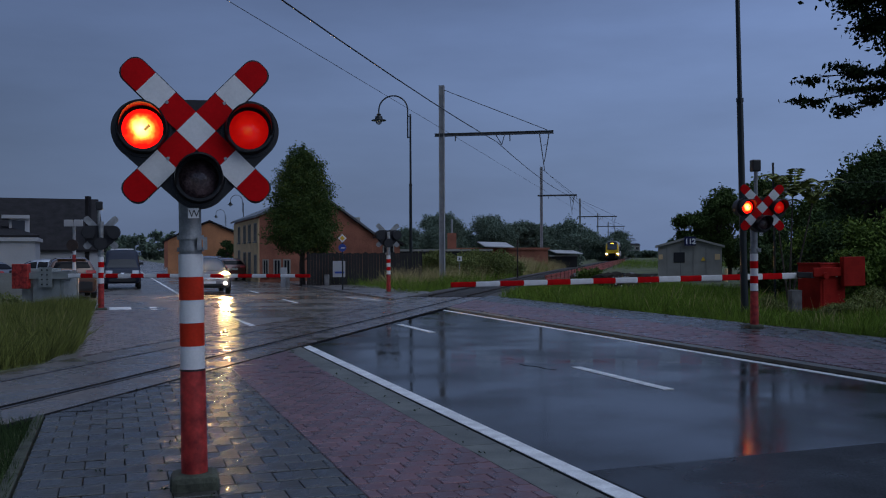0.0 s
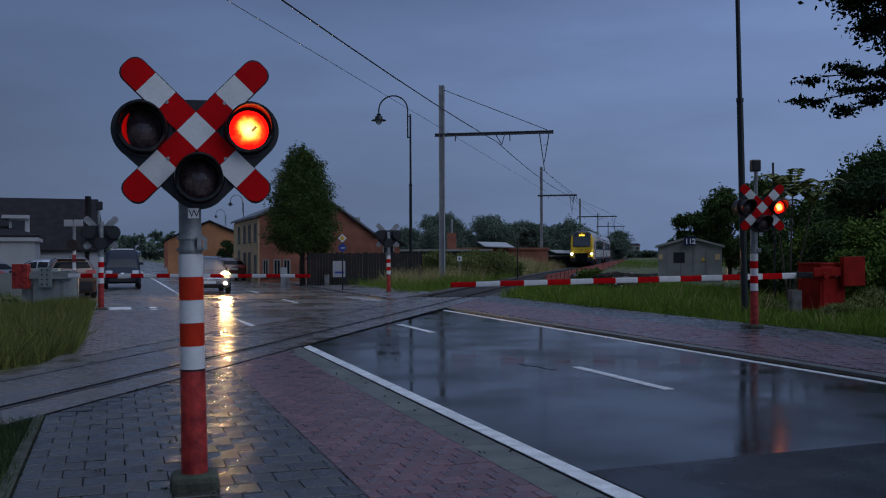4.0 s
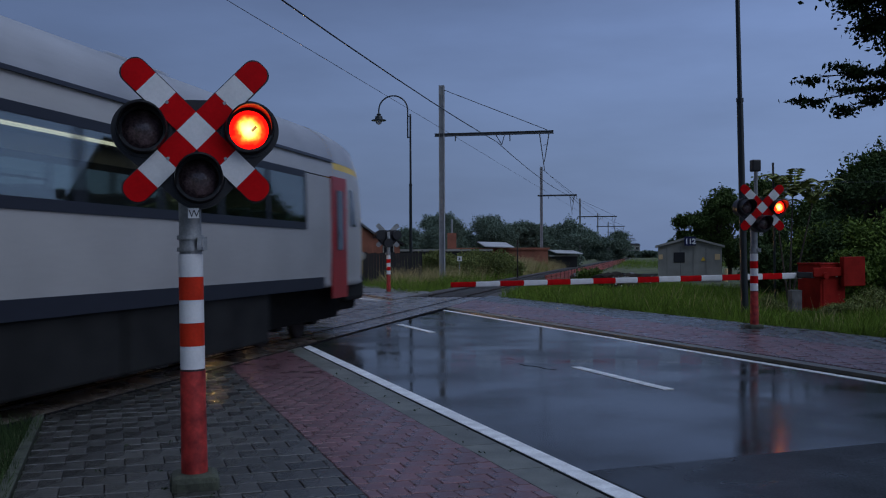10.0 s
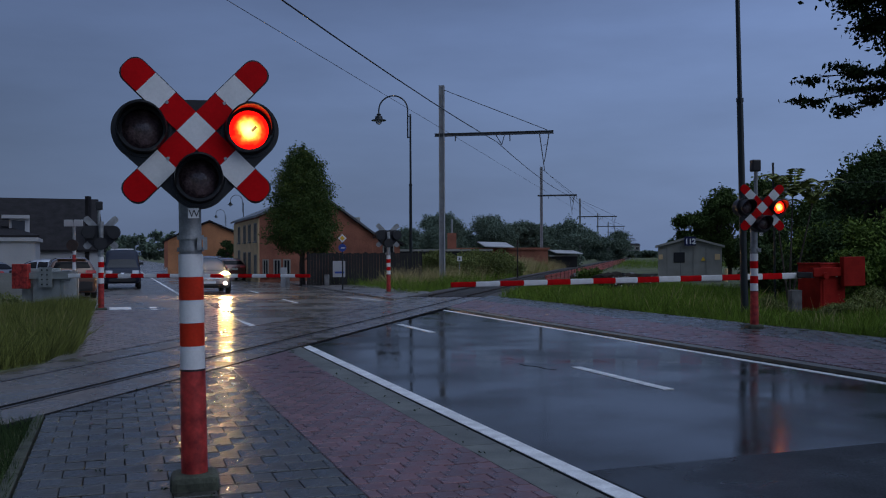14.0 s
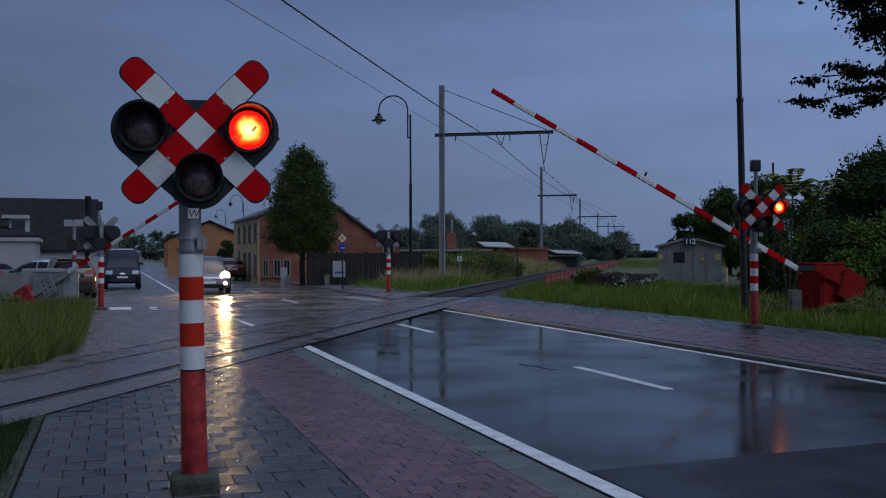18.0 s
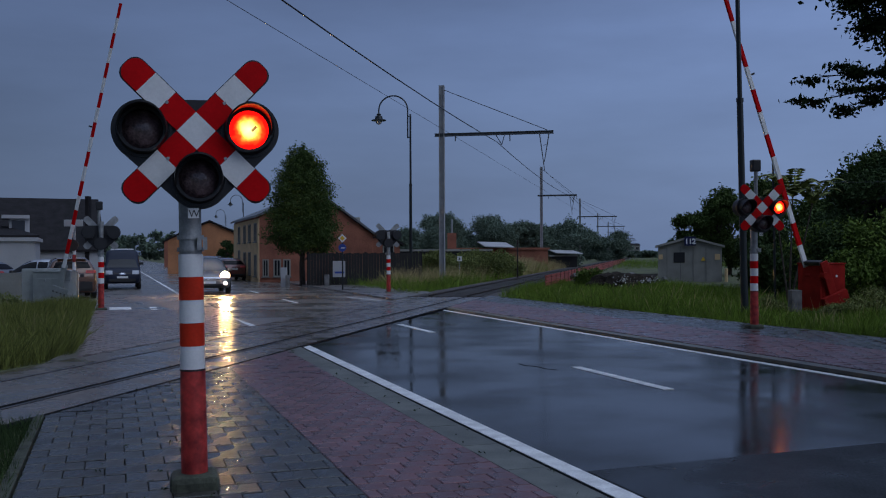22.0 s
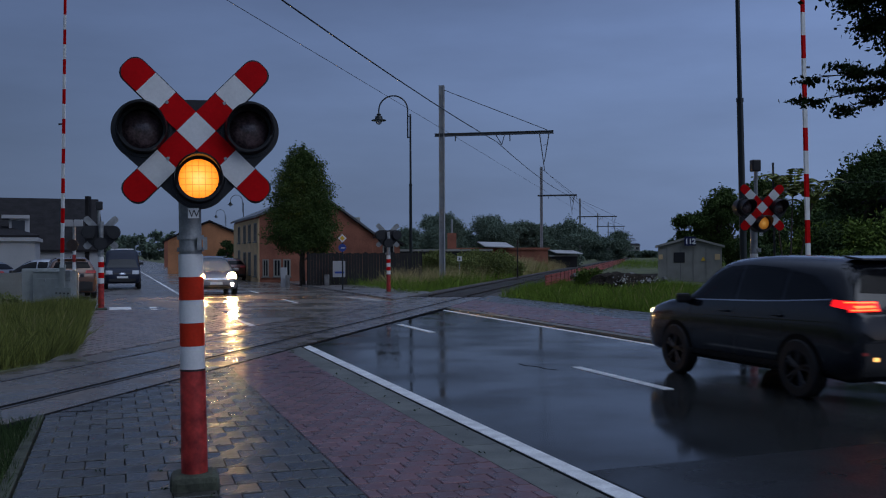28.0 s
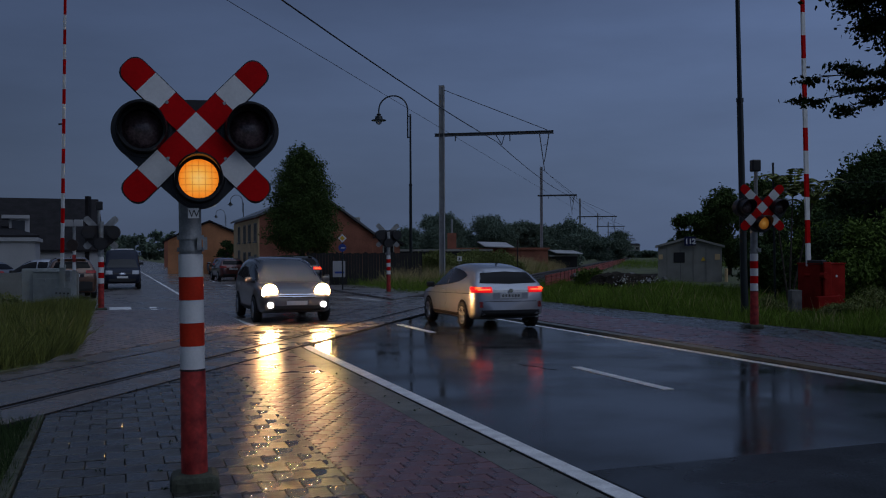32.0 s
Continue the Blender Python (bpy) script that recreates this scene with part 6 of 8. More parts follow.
def hut():
    m = pose(14.95, 59.6, 0, 0, 0, -13)
    t = thing("relay_hut", m, "weathered grey concrete relay hut with a shallow gable roof", "hut")
    w, d, h, r = 3.75, 2.6, 2.05, 2.62
    bm = bmesh.new()
    plate(bm, [(-w / 2, 0, -0.2), (w / 2, 0, -0.2), (w / 2, 0, h), (0, 0, r - 0.12), (-w / 2, 0, h)], d, (0, 1, 0))
    part("wall", bm, M_HUT, t)
    for s in (-1, 1):
        bm = bmesh.new()
        plate(bm, [(s * (w / 2 + 0.16), -0.2, h - 0.04), (s * (w / 2 + 0.16), d + 0.2, h - 0.04), (0, d + 0.2, r - 0.06), (0, -0.2, r - 0.06)], 0.13, (0, 0, 1))
        part("roof", bm, M_HUT, t, "thin concrete roof slab")
    for x in (-1.35, -0.55, 0.2, 0.95):
        bm = bmesh.new()
        box(bm, (x, -0.008, h / 2), (0.03, 0.03, h))
        part("panel_joint", bm, M_STONE, t)
    bm = bmesh.new()
    box(bm, (-0.62, -0.02, 1.42), (0.66, 0.06, 0.62))
    bevel(bm, 0.04)
    part("vent_opening", bm, M_BLACK, t, "dark ventilation opening")
    bm = bmesh.new()
    box(bm, (0.02, -0.25, 2.40), (0.66, 0.04, 0.54))
    s = part("number_sign", bm, M_SIGNNAVY, t, "dark blue sign with white figures")
    lens_text("112", t, (-0.285, -0.276, 2.245), 0.43, M_WHITE, bold=0.018)
    bm = bmesh.new()
    plate(bm, [(0.66, -0.03, 1.22), (0.92, -0.03, 1.22), (0.79, -0.03, 1.46)], 0.02, (0, -1, 0))
    part("warning_sign", bm, M_SIGNYELLOW, t, "yellow triangular warning sign")
    bm = bmesh.new()
    box(bm, (1.62, -0.02, 1.45), (0.3, 0.04, 0.34))
    part("notice", bm, M_CREAM, t, "pale notice")
    bm = bmesh.new()
    box(bm, (-1.72, -0.02, 1.45), (0.24, 0.04, 0.3))
    part("notice", bm, M_CREAM, t, "pale notice")
    bm = bmesh.new()
    rod(bm, (2.12, -0.2, -0.1), (2.12, -0.2, 0.75), 0.1, 0.1, 10)
    solid_at("marker_post", bm, M_CREAM, m, "short pale concrete marker post", "post")


def solid_at(name, bm, mt, m, label, category):
    ob = solid(name, bm, mt, label, category)
    ob.matrix_world = m
    return ob


def buildings():
    # house by the tree: brick gable towards the railway, rendered front to the road
    m = Matrix.Translation((-11.2 + 0.474 * 7.14, 60 + 0.159 * 7.14, 0)) @ pose(0, 0, 0, 0, 0, 18.57)
    gable_house(m, 7.14, 13, 2.9, 5.45, M_BRICK, M_ROOFSLATE, "brick gabled house with a cream rendered street front and slate roof",
                [("front", -3.2, 0.85, 0.3, 1.0), ("front", -2.5, 0.85, 0.38, 1.0), ("front", -1.9, 0.85, 0.38, 1.0), ("left", 1.3, 3.05, 0.9, 1.1), ("left", 1.3, 1.0, 0.8, 1.3), ("left", 4.0, 3.05, 0.9, 1.1), ("left", 6.5, 3.05, 0.9, 1.1), ("left", 6.5, 1.1, 0.9, 1.4), ("left", 4.0, 1.1, 0.9, 1.4), ("left", 9.5, 3.05, 0.9, 1.1), ("left", 9.5, 1.0, 0.9, 1.9)],
                (2.9, 3, 3.4), ridge_along="y", eave_left=4.0, proud=0.05)
    bm = bmesh.new()
    box(bm, (-3.595, 6.5, 1.85), (0.05, 13.0, 4.1))
    solid_at("facade_cladding", bm, M_CREAM, m, "cream rendered facade of the corner house", "facade")
    gable_house(Matrix.Translation((-4.1, 65, 0)) @ pose(0, 0, 0, 0, 0, 18.57), 2.6, 9, 2.3, 2.95, M_BRICK, M_ROOF, "low brick annexe with a dark roof", [("front", 0.5, 2.0, 0.7, 0.6)], None, ridge_along="y")
    gable_house(Matrix.Translation((-20.9, 88, 0)) @ pose(0, 0, 0, 0, 0, 12), 7.2, 12, 3.0, 4.6, M_BRICKOR, M_ROOF, "orange brick house with a plain gable wall", [("left", 3, 1.7, 1, 1.2)], None, ridge_along="y")
    gable_house(Matrix.Translation((-35, 140, 0)) @ pose(0, 0, 0, 0, 0, 15), 9, 12, 3.5, 6, M_BRICK, M_ROOF, "distant small red brick house", [("front", 0, 1.7, 1, 1.2)], None, ridge_along="y")
    # white house with a big dark roof across the parking area
    gable_house(Matrix.Translation((-30.0, 57.76, 0)) @ pose(0, 0, 0, 0, 0, 24), 18.8, 10, 2.0, 5.25, M_WHITEWALL, M_ROOF, "white house with a large dark tiled roof", [("front", 1.5, 1.2, 1.0, 1.0), ("front", -4, 1.2, 1.2, 1.0)], None)
    t = thing("dormer", Matrix.Translation((-24.75, 57.2, 0)) @ pose(0, 0, 0, 0, 0, 24), "white dormer with a flat white roof", "dormer")
    bm = bmesh.new()
    box(bm, (0.1, 1.7, 3.3), (1.1, 3.4, 1.1))
    part("dormer_box", bm, M_WHITEWALL, t)
    bm = bmesh.new()
    box(bm, (-0.1, 1.4, 3.92), (1.5, 3.6, 0.2))
    part("roof_edge", bm, M_WHITEWALL, t)
    bm = bmesh.new()
    box(bm, (0.05, -0.01, 3.35), (0.7, 0.05, 0.7))
    part("pane", bm, M_HOUSEGLASS, t)
    flat_block(Matrix.Translation((-24.6, 51.5, 0)) @ pose(0, 0, 0, 0, 0, 20), 6.0, 6, 2.45, M_WHITEWALL, "low white flat-roofed extension", M_WHITEWALL)
    t = thing("lean_to_roof", Matrix.Translation((-26.2, 52.6, 0)) @ pose(0, 0, 0, 0, 0, 20), "dark tiled roof sloping down to the white extension", "roof")
    bm = bmesh.new()
    plate(bm, [(-6.0, -0.6, 2.66), (4.3, -0.6, 2.66), (2.2, 5.2, 3.3), (-6.0, 5.2, 3.3)], 0.12, (0, 0, 1))
    part("tiles", bm, M_ROOF, t)
    bm = bmesh.new()
    box(bm, (-22.15, 61.4, 2.6), (0.22, 0.5, 5.5))
    solid("house_chimney", bm, M_ROOF, "narrow dark chimney at the gable end", "chimney")
    # low brick garages behind the railway embankment
    flat_block(Matrix.Translation((-1.0, 92, 0)), 11, 8, 1.95, M_WOODDARK, "dark open shed with a pale roof edge", M_HUT)
    flat_block(Matrix.Translation((5.6, 97, 0)), 9.5, 8, 2.1, M_BRICK, "low red brick garage row", M_BRICK)
    bm = bmesh.new()
    box(bm, (0.9, 100, 3.0), (0.9, 0.9, 1.6))
    solid("brick_chimney", bm, M_BRICK, "square red brick chimney with a thin flue", "chimney")
    bm = bmesh.new()
    rod(bm, (0.9, 100, 3.8), (0.9, 100, 5.2), 0.1, 0.1, 8)
    solid("flue_pipe", bm, M_GALV, "thin pale flue pipe", "flue")
    flat_block(Matrix.Translation((9.6, 118, 0)), 3.6, 6, 1.7, M_BRICK, "low red brick shed", M_BRICK)
    flat_block(Matrix.Translation((14.6, 119, 0)), 3.2, 4, 1.35, M_WOODDARK, "small dark shed by the line", M_HUT)
    for x, y, w in ((5.5, 95.4, 2.9), (15.2, 118, 3.2)):
        bm = bmesh.new()
        plate(bm, [(x - w / 2, y, 2.35 if y < 100 else 1.7), (x + w / 2, y, 2.25 if y < 100 else 1.6), (x + w / 2 - 0.6, y + 4, 2.75 if y < 100 else 2.0), (x - w / 2 - 0.6, y + 4, 2.85 if y < 100 else 2.1)], 0.08, (0, 0, 1))
        solid("corrugated_roof", bm, M_WHITEWALL, "pale corrugated shed roof sheet", "roof sheet")
    # roof at the right edge, behind the bushes
    gable_house(Matrix.Translation((24.75, 43, 0)), 8, 5, 4.25, 8.6, M_ROOF, M_ROOF, "house with a steep dark tile-hung gable behind shrubs", (), None, ridge_along="y")
    # distant buildings at the vanishing end of the line
    for x, y, w, h in ((74.5, 430, 4.6, 5.2), (84.0, 430, 4.2, 5.2)):
        gable_house(Matrix.Translation((x, y, 0)), w, 8, h, h + 0.7, M_HUT, M_ROOF, "distant pale building beyond the line", [("front", -1, 3.9, 1.2, 1.2), ("front", 1, 3.9, 1.2, 1.2)], None)


# ---- fences, bollards, signs, boxes ----
def street_furniture():
    # dark board fence
    t = thing("board_fence", Matrix(), "tall dark-stained close-board fence", "fence")
    a, b = Vector((-7.2, 52.4, 0)), Vector((-1.2, 54.0, 0))
    n = 40
    for k in range(n):
        p, q = a.lerp(b, k / n), a.lerp(b, (k + 0.94) / n)
        bm = bmesh.new()
        dy = 0.012 * (k % 2)
        prism(bm, [(p.x, p.y + dy), (q.x, q.y + dy), (q.x, q.y + 0.03 + dy), (p.x, p.y + 0.03 + dy)], -0.1, 1.72 + 0.02 * ((k * 7) % 3))
        part("board", bm, M_WOODDARK, t)
    for k in range(5):
        p = a.lerp(b, k / 4)
        bm = bmesh.new()
        box(bm, (p.x, p.y + 0.1, 0.85), (0.12, 0.12, 1.9))
        part("fence_post", bm, M_WOODDARK, t)
    # bright board at the fence's end, standing in for a white vehicle front
    t = thing("vehicle_front_board", pose(-5.55, 52.0, 0, 0, 0, 5), "white and blue board on dark posts standing in for a vehicle front", "notice board")
    for x in (-0.42, 0.42):
        bm = bmesh.new()
        box(bm, (x, 0, 0.75), (0.07, 0.07, 1.7))
        part("leg", bm, M_WOODDARK, t)
    bm = bmesh.new()
    box(bm, (0.05, -0.04, 0.9), (0.66, 0.04, 0.85))
    part("board", bm, M_WHITEWALL, t)
    for k, w in enumerate((0.5,)):
        bm = bmesh.new()
        box(bm, (0.08, -0.065, 0.72 - 0.2 * k), (w, 0.01, 0.1))
        part("blue_bar", bm, M_SIGNBLUE if k == 0 else M_BARSIGN, t)
    # direction and priority signs
    t = thing("sign_post", pose(-4.66, 45.6, 0), "thin pole with a yellow diamond sign above a round blue sign", "road sign")
    bm = bmesh.new()
    rod(bm, (0, 0, -0.1), (0, 0, 2.6), 0.035, 0.035, 10)
    part("pole", bm, M_DARKPOST, t)
    bm = bmesh.new()
    plate(bm, [(0, -0.05, 2.22), (0.2, -0.05, 2.42), (0, -0.05, 2.62), (-0.2, -0.05, 2.42)], 0.02, (0, -1, 0))
    d = part("diamond", bm, M_WHITE, t, "white-edged diamond plate")
    bm = bmesh.new()
    plate(bm, [(0, -0.075, 2.30), (0.12, -0.075, 2.42), (0, -0.075, 2.54), (-0.12, -0.075, 2.42)], 0.008, (0, -1, 0))
    part("diamond_face", bm, M_SIGNYELLOW, d)
    bm = bmesh.new()
    disc(bm, (0, -0.05, 1.98), 0.18, (0, -1, 0), 0.02, 24)
    d = part("round_plate", bm, M_SIGNBLUE, t, "round blue plate with a white mark")
    bm = bmesh.new()
    box(bm, (0.02, -0.076, 1.97), (0.18, 0.008, 0.045))
    part("mark", bm, M_WHITE, d)
    # bollards
    for x, y, h, w, mt, lab in ((-8.25, 51.0, 1.0, 0.3, M_WHITEWALL, "pale square concrete bollard with a dark cap"), (-6.05, 51.2, 0.62, 0.24, M_STONE, "short grey concrete bollard"),
                                (-8.0, 50.6, 0.62, 0.2, M_STONE, "short grey concrete bollard")):
        bm = bmesh.new()
        box(bm, (x, y, h / 2 - 0.05), (w, w, h + 0.1))
        bevel(bm, 0.03)
        solid("bollard", bm, mt, lab, "bollard")
    # kilometre plate on the far verge
    t = thing("track_marker", pose(1.0, 60.0, 0), "small white plate with a dark mark on a short post", "track sign")
    bm = bmesh.new()
    rod(bm, (0, 0, -0.1), (0, 0, 1.25), 0.03, 0.03, 8)
    part("post", bm, M_GALV, t)
    bm = bmesh.new()
    box(bm, (0, -0.04, 1.38), (0.3, 0.02, 0.3))
    part("plate", bm, M_WHITE, t)
    bm = bmesh.new()
    box(bm, (0, -0.055, 1.38), (0.09, 0.01, 0.13))
    part("mark", bm, M_BLACK, t)
    bm = bmesh.new()
    rod(bm, (5.0, 66, -0.1), (5.0, 66, 2.6), 0.05, 0.05, 8)
    solid("timber_post", bm, M_RUST, "thin dark post on the verge", "post")
    # low concrete wall with boxes beside the far barrier
    t = thing("panel_wall", Matrix(), "low grey precast concrete panel wall", "wall")
    for k in range(6):
        x0 = -21.5 + 1.5 * k
        bm = bmesh.new()
        box(bm, (x0 + 0.74, 33.8, 0.5), (1.46, 0.1, 1.15))
        part("panel", bm, M_HUT, t)
        bm = bmesh.new()
        box(bm, (x0, 33.78, 0.52), (0.14, 0.16, 1.25))
        part("post", bm, M_HUT, t)
    t = thing("relay_cabinet", pose(-12.9, 31.6, 0, 0, 0, 10), "pale grey steel relay cabinet in the grass", "cabinet")
    bm = bmesh.new()
    box(bm, (0, 0, 0.6), (1.1, 0.5, 1.3))
    bevel(bm, 0.02)
    part("body", bm, M_BOX, t)
    for x in (-0.27, 0.27):
        bm = bmesh.new()
        box(bm, (x, -0.256, 0.62), (0.5, 0.012, 1.1))
        d = part("door", bm, M_BOX, t)
        bm = bmesh.new()
        box(bm, (x + 0.18, -0.27, 0.65), (0.03, 0.02, 0.12))
        part("handle", bm, M_BLACK, d)
    # thin signal pole with a red-white plate beside it
    t = thing("warning_pole", pose(-12.0, 32.0, 0), "thin banded pole with a small pale plate and dark lamp", "signal pole")
    bm = bmesh.new()
    rod(bm, (0, 0, -0.1), (0, 0, 2.75), 0.05, 0.05, 10)
    part("pole", bm, M_GALV, t)
    for k in range(2):
        bm = bmesh.new()
        box(bm, (-0.16 + 0.32 * k, -0.06, 2.72), (0.30, 0.03, 0.22))
        bevel(bm, 0.012)
        part("plate", bm, M_WHITEWALL, t)
    bm = bmesh.new()
    disc(bm, (-0.03, -0.05, 2.0), 0.19, (0, -1, 0), 0.05, 20)
    part("lamp_back", bm, M_RUST, t, "rust-brown round plate")
    for z, mt in ((1.2, M_WHITE), (1.45, M_POSTRED), (1.7, M_WHITE)):
        bm = bmesh.new()
        rod(bm, (0.0, 0, z), (0.0, 0, z + 0.24), 0.056, 0.056, 10)
        part("band", bm, mt, t)
    # thin pole behind the near barrier
    bm = bmesh.new()
    rod(bm, (10.6, 31.4, -0.1), (10.55, 31.4, 4.55), 0.04, 0.035, 8)
    solid("thin_pole", bm, M_DARKPOST, "thin dark pole in the shrubs", "pole")
    bm = bmesh.new()
    tube(bm, sag((10.55, 31.4, 4.0), (22, 40, 4.9), 0.2), 0.008, 5)
    solid("overhead_cable", bm, M_WIRE, "thin cable from the pole", "cable")
    # a bicycle-like white object and stones in the verge
    bm = bmesh.new()
    box(bm, (9.62, 26.9, 0.3), (0.3, 0.3, 0.72))
    bevel(bm, 0.03)
    solid("concrete_block", bm, M_STONE, "grey concrete block beside the red cabinet", "block")
    # rubble heap near the hut
    rng = random.Random(11)
    t = thing("rubble_heap", Matrix(), "heap of grey rubble and cable ducts near the track", "rubble")
    for k in range(40):
        bm = bmesh.new()
        c = (9.6 + rng.gauss(0, 0.9), 56 + rng.gauss(0, 1.5), 0.02 + abs(rng.gauss(0, 0.2)))
        box(bm, c, (rng.uniform(0.2, 0.6), rng.uniform(0.2, 0.5), rng.uniform(0.15, 0.4)), pose(0, 0, 0, rng.uniform(-30, 30), rng.uniform(-30, 30), rng.uniform(0, 90)))
        bevel(bm, 0.03, 1)
        part("stone", bm, M_STONE, t)
    # dug soil thrown up beside the track
    for x, y, rx, ry, h, seed in ((8.35, 46.5, 1.5, 1.3, 0.85, 3), (9.7, 48.5, 1.3, 1.2, 0.6, 5)):
        bm = bmesh.new()
        rg = random.Random(seed)
        bmesh.ops.create_icosphere(bm, subdivisions=4, radius=1.0)
        ph = [rg.uniform(0, 6.28) for _ in range(6)]
        for v in bm.verts:
            c = v.co.copy()
            k = 1 + 0.16 * math.sin(c.x * 4 + ph[0]) * math.cos(c.y * 5 + ph[1]) + 0.10 * math.sin(c.x * 11 + ph[2]) * math.sin(c.y * 9 + ph[3] + c.z * 7) + rg.uniform(-.03, .03)
            v.co = Vector((c.x * rx * k, c.y * ry * k, (max(c.z, -0.2) ** 1 if c.z < 0 else c.z ** 1.2) * h * k))
        ob = solid("soil_mound", bm, M_SOIL, "dark mound of dug soil beside the track", "soil mound", smooth=True)
        ob.matrix_world = Matrix.Translation((x, y, -0.06))


# ---- plants ----
def trunk(parent, base, tip, r0, limbs, seed):
    rng = random.Random(seed)
    bm = bmesh.new()
    base, tip = Vector(base), Vector(tip)
    pts = [base.lerp(tip, k / 5) + Vector((rng.uniform(-.05, .05), rng.uniform(-.05, .05), 0)) * (k > 0) for k in range(6)]
    for k in range(5):
        rod(bm, pts[k], pts[k + 1], r0 * (1 - 0.16 * k), r0 * (1 - 0.16 * (k + 1)), 10)
    for a, b, r in limbs:
        rod(bm, a, b, r, r * 0.3, 6)
    return part("trunk", bm, M_BARK, parent, "", True)


def columnar_tree():
    t = thing("tree", Matrix.Translation((-7.65, 53.6, 0)), "dense conical street tree with dark green leaves", "tree")
    rng = random.Random(2)
    limbs, cs, rs = [], [], []
    for k in range(34):
        z = 1.7 + 5.2 * k / 34
        a = k * 2.4
        r = float(np.interp(z, (1.7, 2.4, 3.4, 4.8, 6.0, 7.0), (1.55, 1.95, 1.88, 1.62, 1.22, 0.60)))
        p = Vector((math.cos(a) * r * 0.6, math.sin(a) * r * 0.6, z + 0.35))
        limbs.append(((0, 0, z - 0.4), p, 0.05))
        cs.append(p)
        rs.append((r * 0.58, r * 0.58, 0.6))
    for k in range(5):
        cs.append((rng.uniform(-.15, .15), rng.uniform(-.15, .15), 6.35 + 0.25 * k))
        rs.append((0.56 - 0.08 * k, 0.56 - 0.08 * k, 0.5))
    trunk(t, (0, 0, -0.2), (0.05, 0, 6.8), 0.17, limbs, 2)
    leaves("crown", cs, rs, 62000, 0.06, M_HORNBEAM, 5, t, 0.35, noise_amp=0.22)


def broad_tree(p, h, w, seed, label, n=9000, mt=None, leaf=0.16, low=0.25):
    t = thing("tree", Matrix.Translation(p), label, "tree", "background trees")
    rng = random.Random(seed)
    cs, rs, limbs = [], [], []
    for k in range(14):
        a, z = rng.uniform(0, 6.28), h * rng.uniform(low + 0.08, 0.88)
        r = w * 0.5 * rng.uniform(0.2, 0.8) * (1 - abs(z / h - 0.55))
        c = Vector((math.cos(a) * r, math.sin(a) * r, z))
        cs.append(c)
        s = w * rng.uniform(0.16, 0.28)
        rs.append((s, s, s * 0.8))
        limbs.append(((0, 0, z * 0.6), c, 0.09))
    trunk(t, (0, 0, -0.3), (0, 0, h * 0.7), 0.03 * h, limbs, seed)
    leaves("crown", cs, rs, n, leaf, mt or M_LEAF, seed, t, 0.4)
    return t


def shrub(p, w, d, h, seed, label, n=9000, mt=None, leaf=0.08):
    t = thing("shrub", Matrix.Translation(p), label, "shrub", "shrubs")
    rng = random.Random(seed)
    cs, rs = [], []
    bm = bmesh.new()
    for k in range(12):
        c = Vector((rng.uniform(-w / 2, w / 2) * 0.8, rng.uniform(-d / 2, d / 2) * 0.8, h * rng.uniform(0.2, 0.78)))
        cs.append(c)
        s = rng.uniform(0.2, 0.34)
        rs.append((max(w * s * 0.8, 0.2), max(d * s, 0.2), h * s * 0.85))
        rod(bm, (c.x * 0.4, c.y * 0.4, -0.1), c, 0.03, 0.01, 5)
    part("stem", bm, M_BARK, t)
    leaves("foliage", cs, rs, n, leaf, mt or M_BUSH, seed, t, 0.3)
    return t


def fern_tree():
    """The plumed sumac behind the near signal."""
    t = thing("sumac", Matrix.Translation((10.9, 31.0, 0)), "young sumac with long feathered leaves", "shrub")
    rng = random.Random(8)
    bm = bmesh.new()
    vs, fs = [], []
    tops = [(-0.4, 0, 3.05, 0.75), (0.2, 0.2, 3.4, 1.1), (0.7, -0.1, 3.15, 1.0)]
    for tx, ty, tz, size in tops:
        tp = Vector((tx, ty, tz))
        rod(bm, (0, 0, -0.1), tp, 0.04, 0.02, 6)
        for k in range(11):
            a = k * 0.571 + rng.uniform(-.2, .2)
            d = Vector((math.cos(a), math.sin(a), 0))
            L = size * rng.uniform(0.75, 1.15)
            lift = size * rng.uniform(1.2, 2.4)
            side = Vector((-d.y, d.x, 0))
            prev = tp
            for j in range(1, 15):
                f = j / 14
                q = tp + d * L * f + Vector((0, 0, lift * f - (lift * 0.62 + 0.2) * f * f))
                rod(bm, prev, q, 0.010, 0.007, 4)
                way = (q - prev).normalized()
                for s in (-1, 1):
                    l = 0.30 * size * math.sin(math.pi * (0.10 + 0.84 * f))
                    e = q + side * s * l * 0.9 + way * l * 0.45 - Vector((0, 0, 0.25 * l))
                    w = way * 0.052
                    n0 = len(vs)
                    vs += [q, q.lerp(e, 0.45) + w, e, q.lerp(e, 0.45) - w]
                    fs.append((n0, n0 + 1, n0 + 2, n0 + 3))
                prev = q
    part("stem", bm, M_BARK, t)
    raw("foliage", [tuple(v) for v in vs], fs, M_WEED, t)


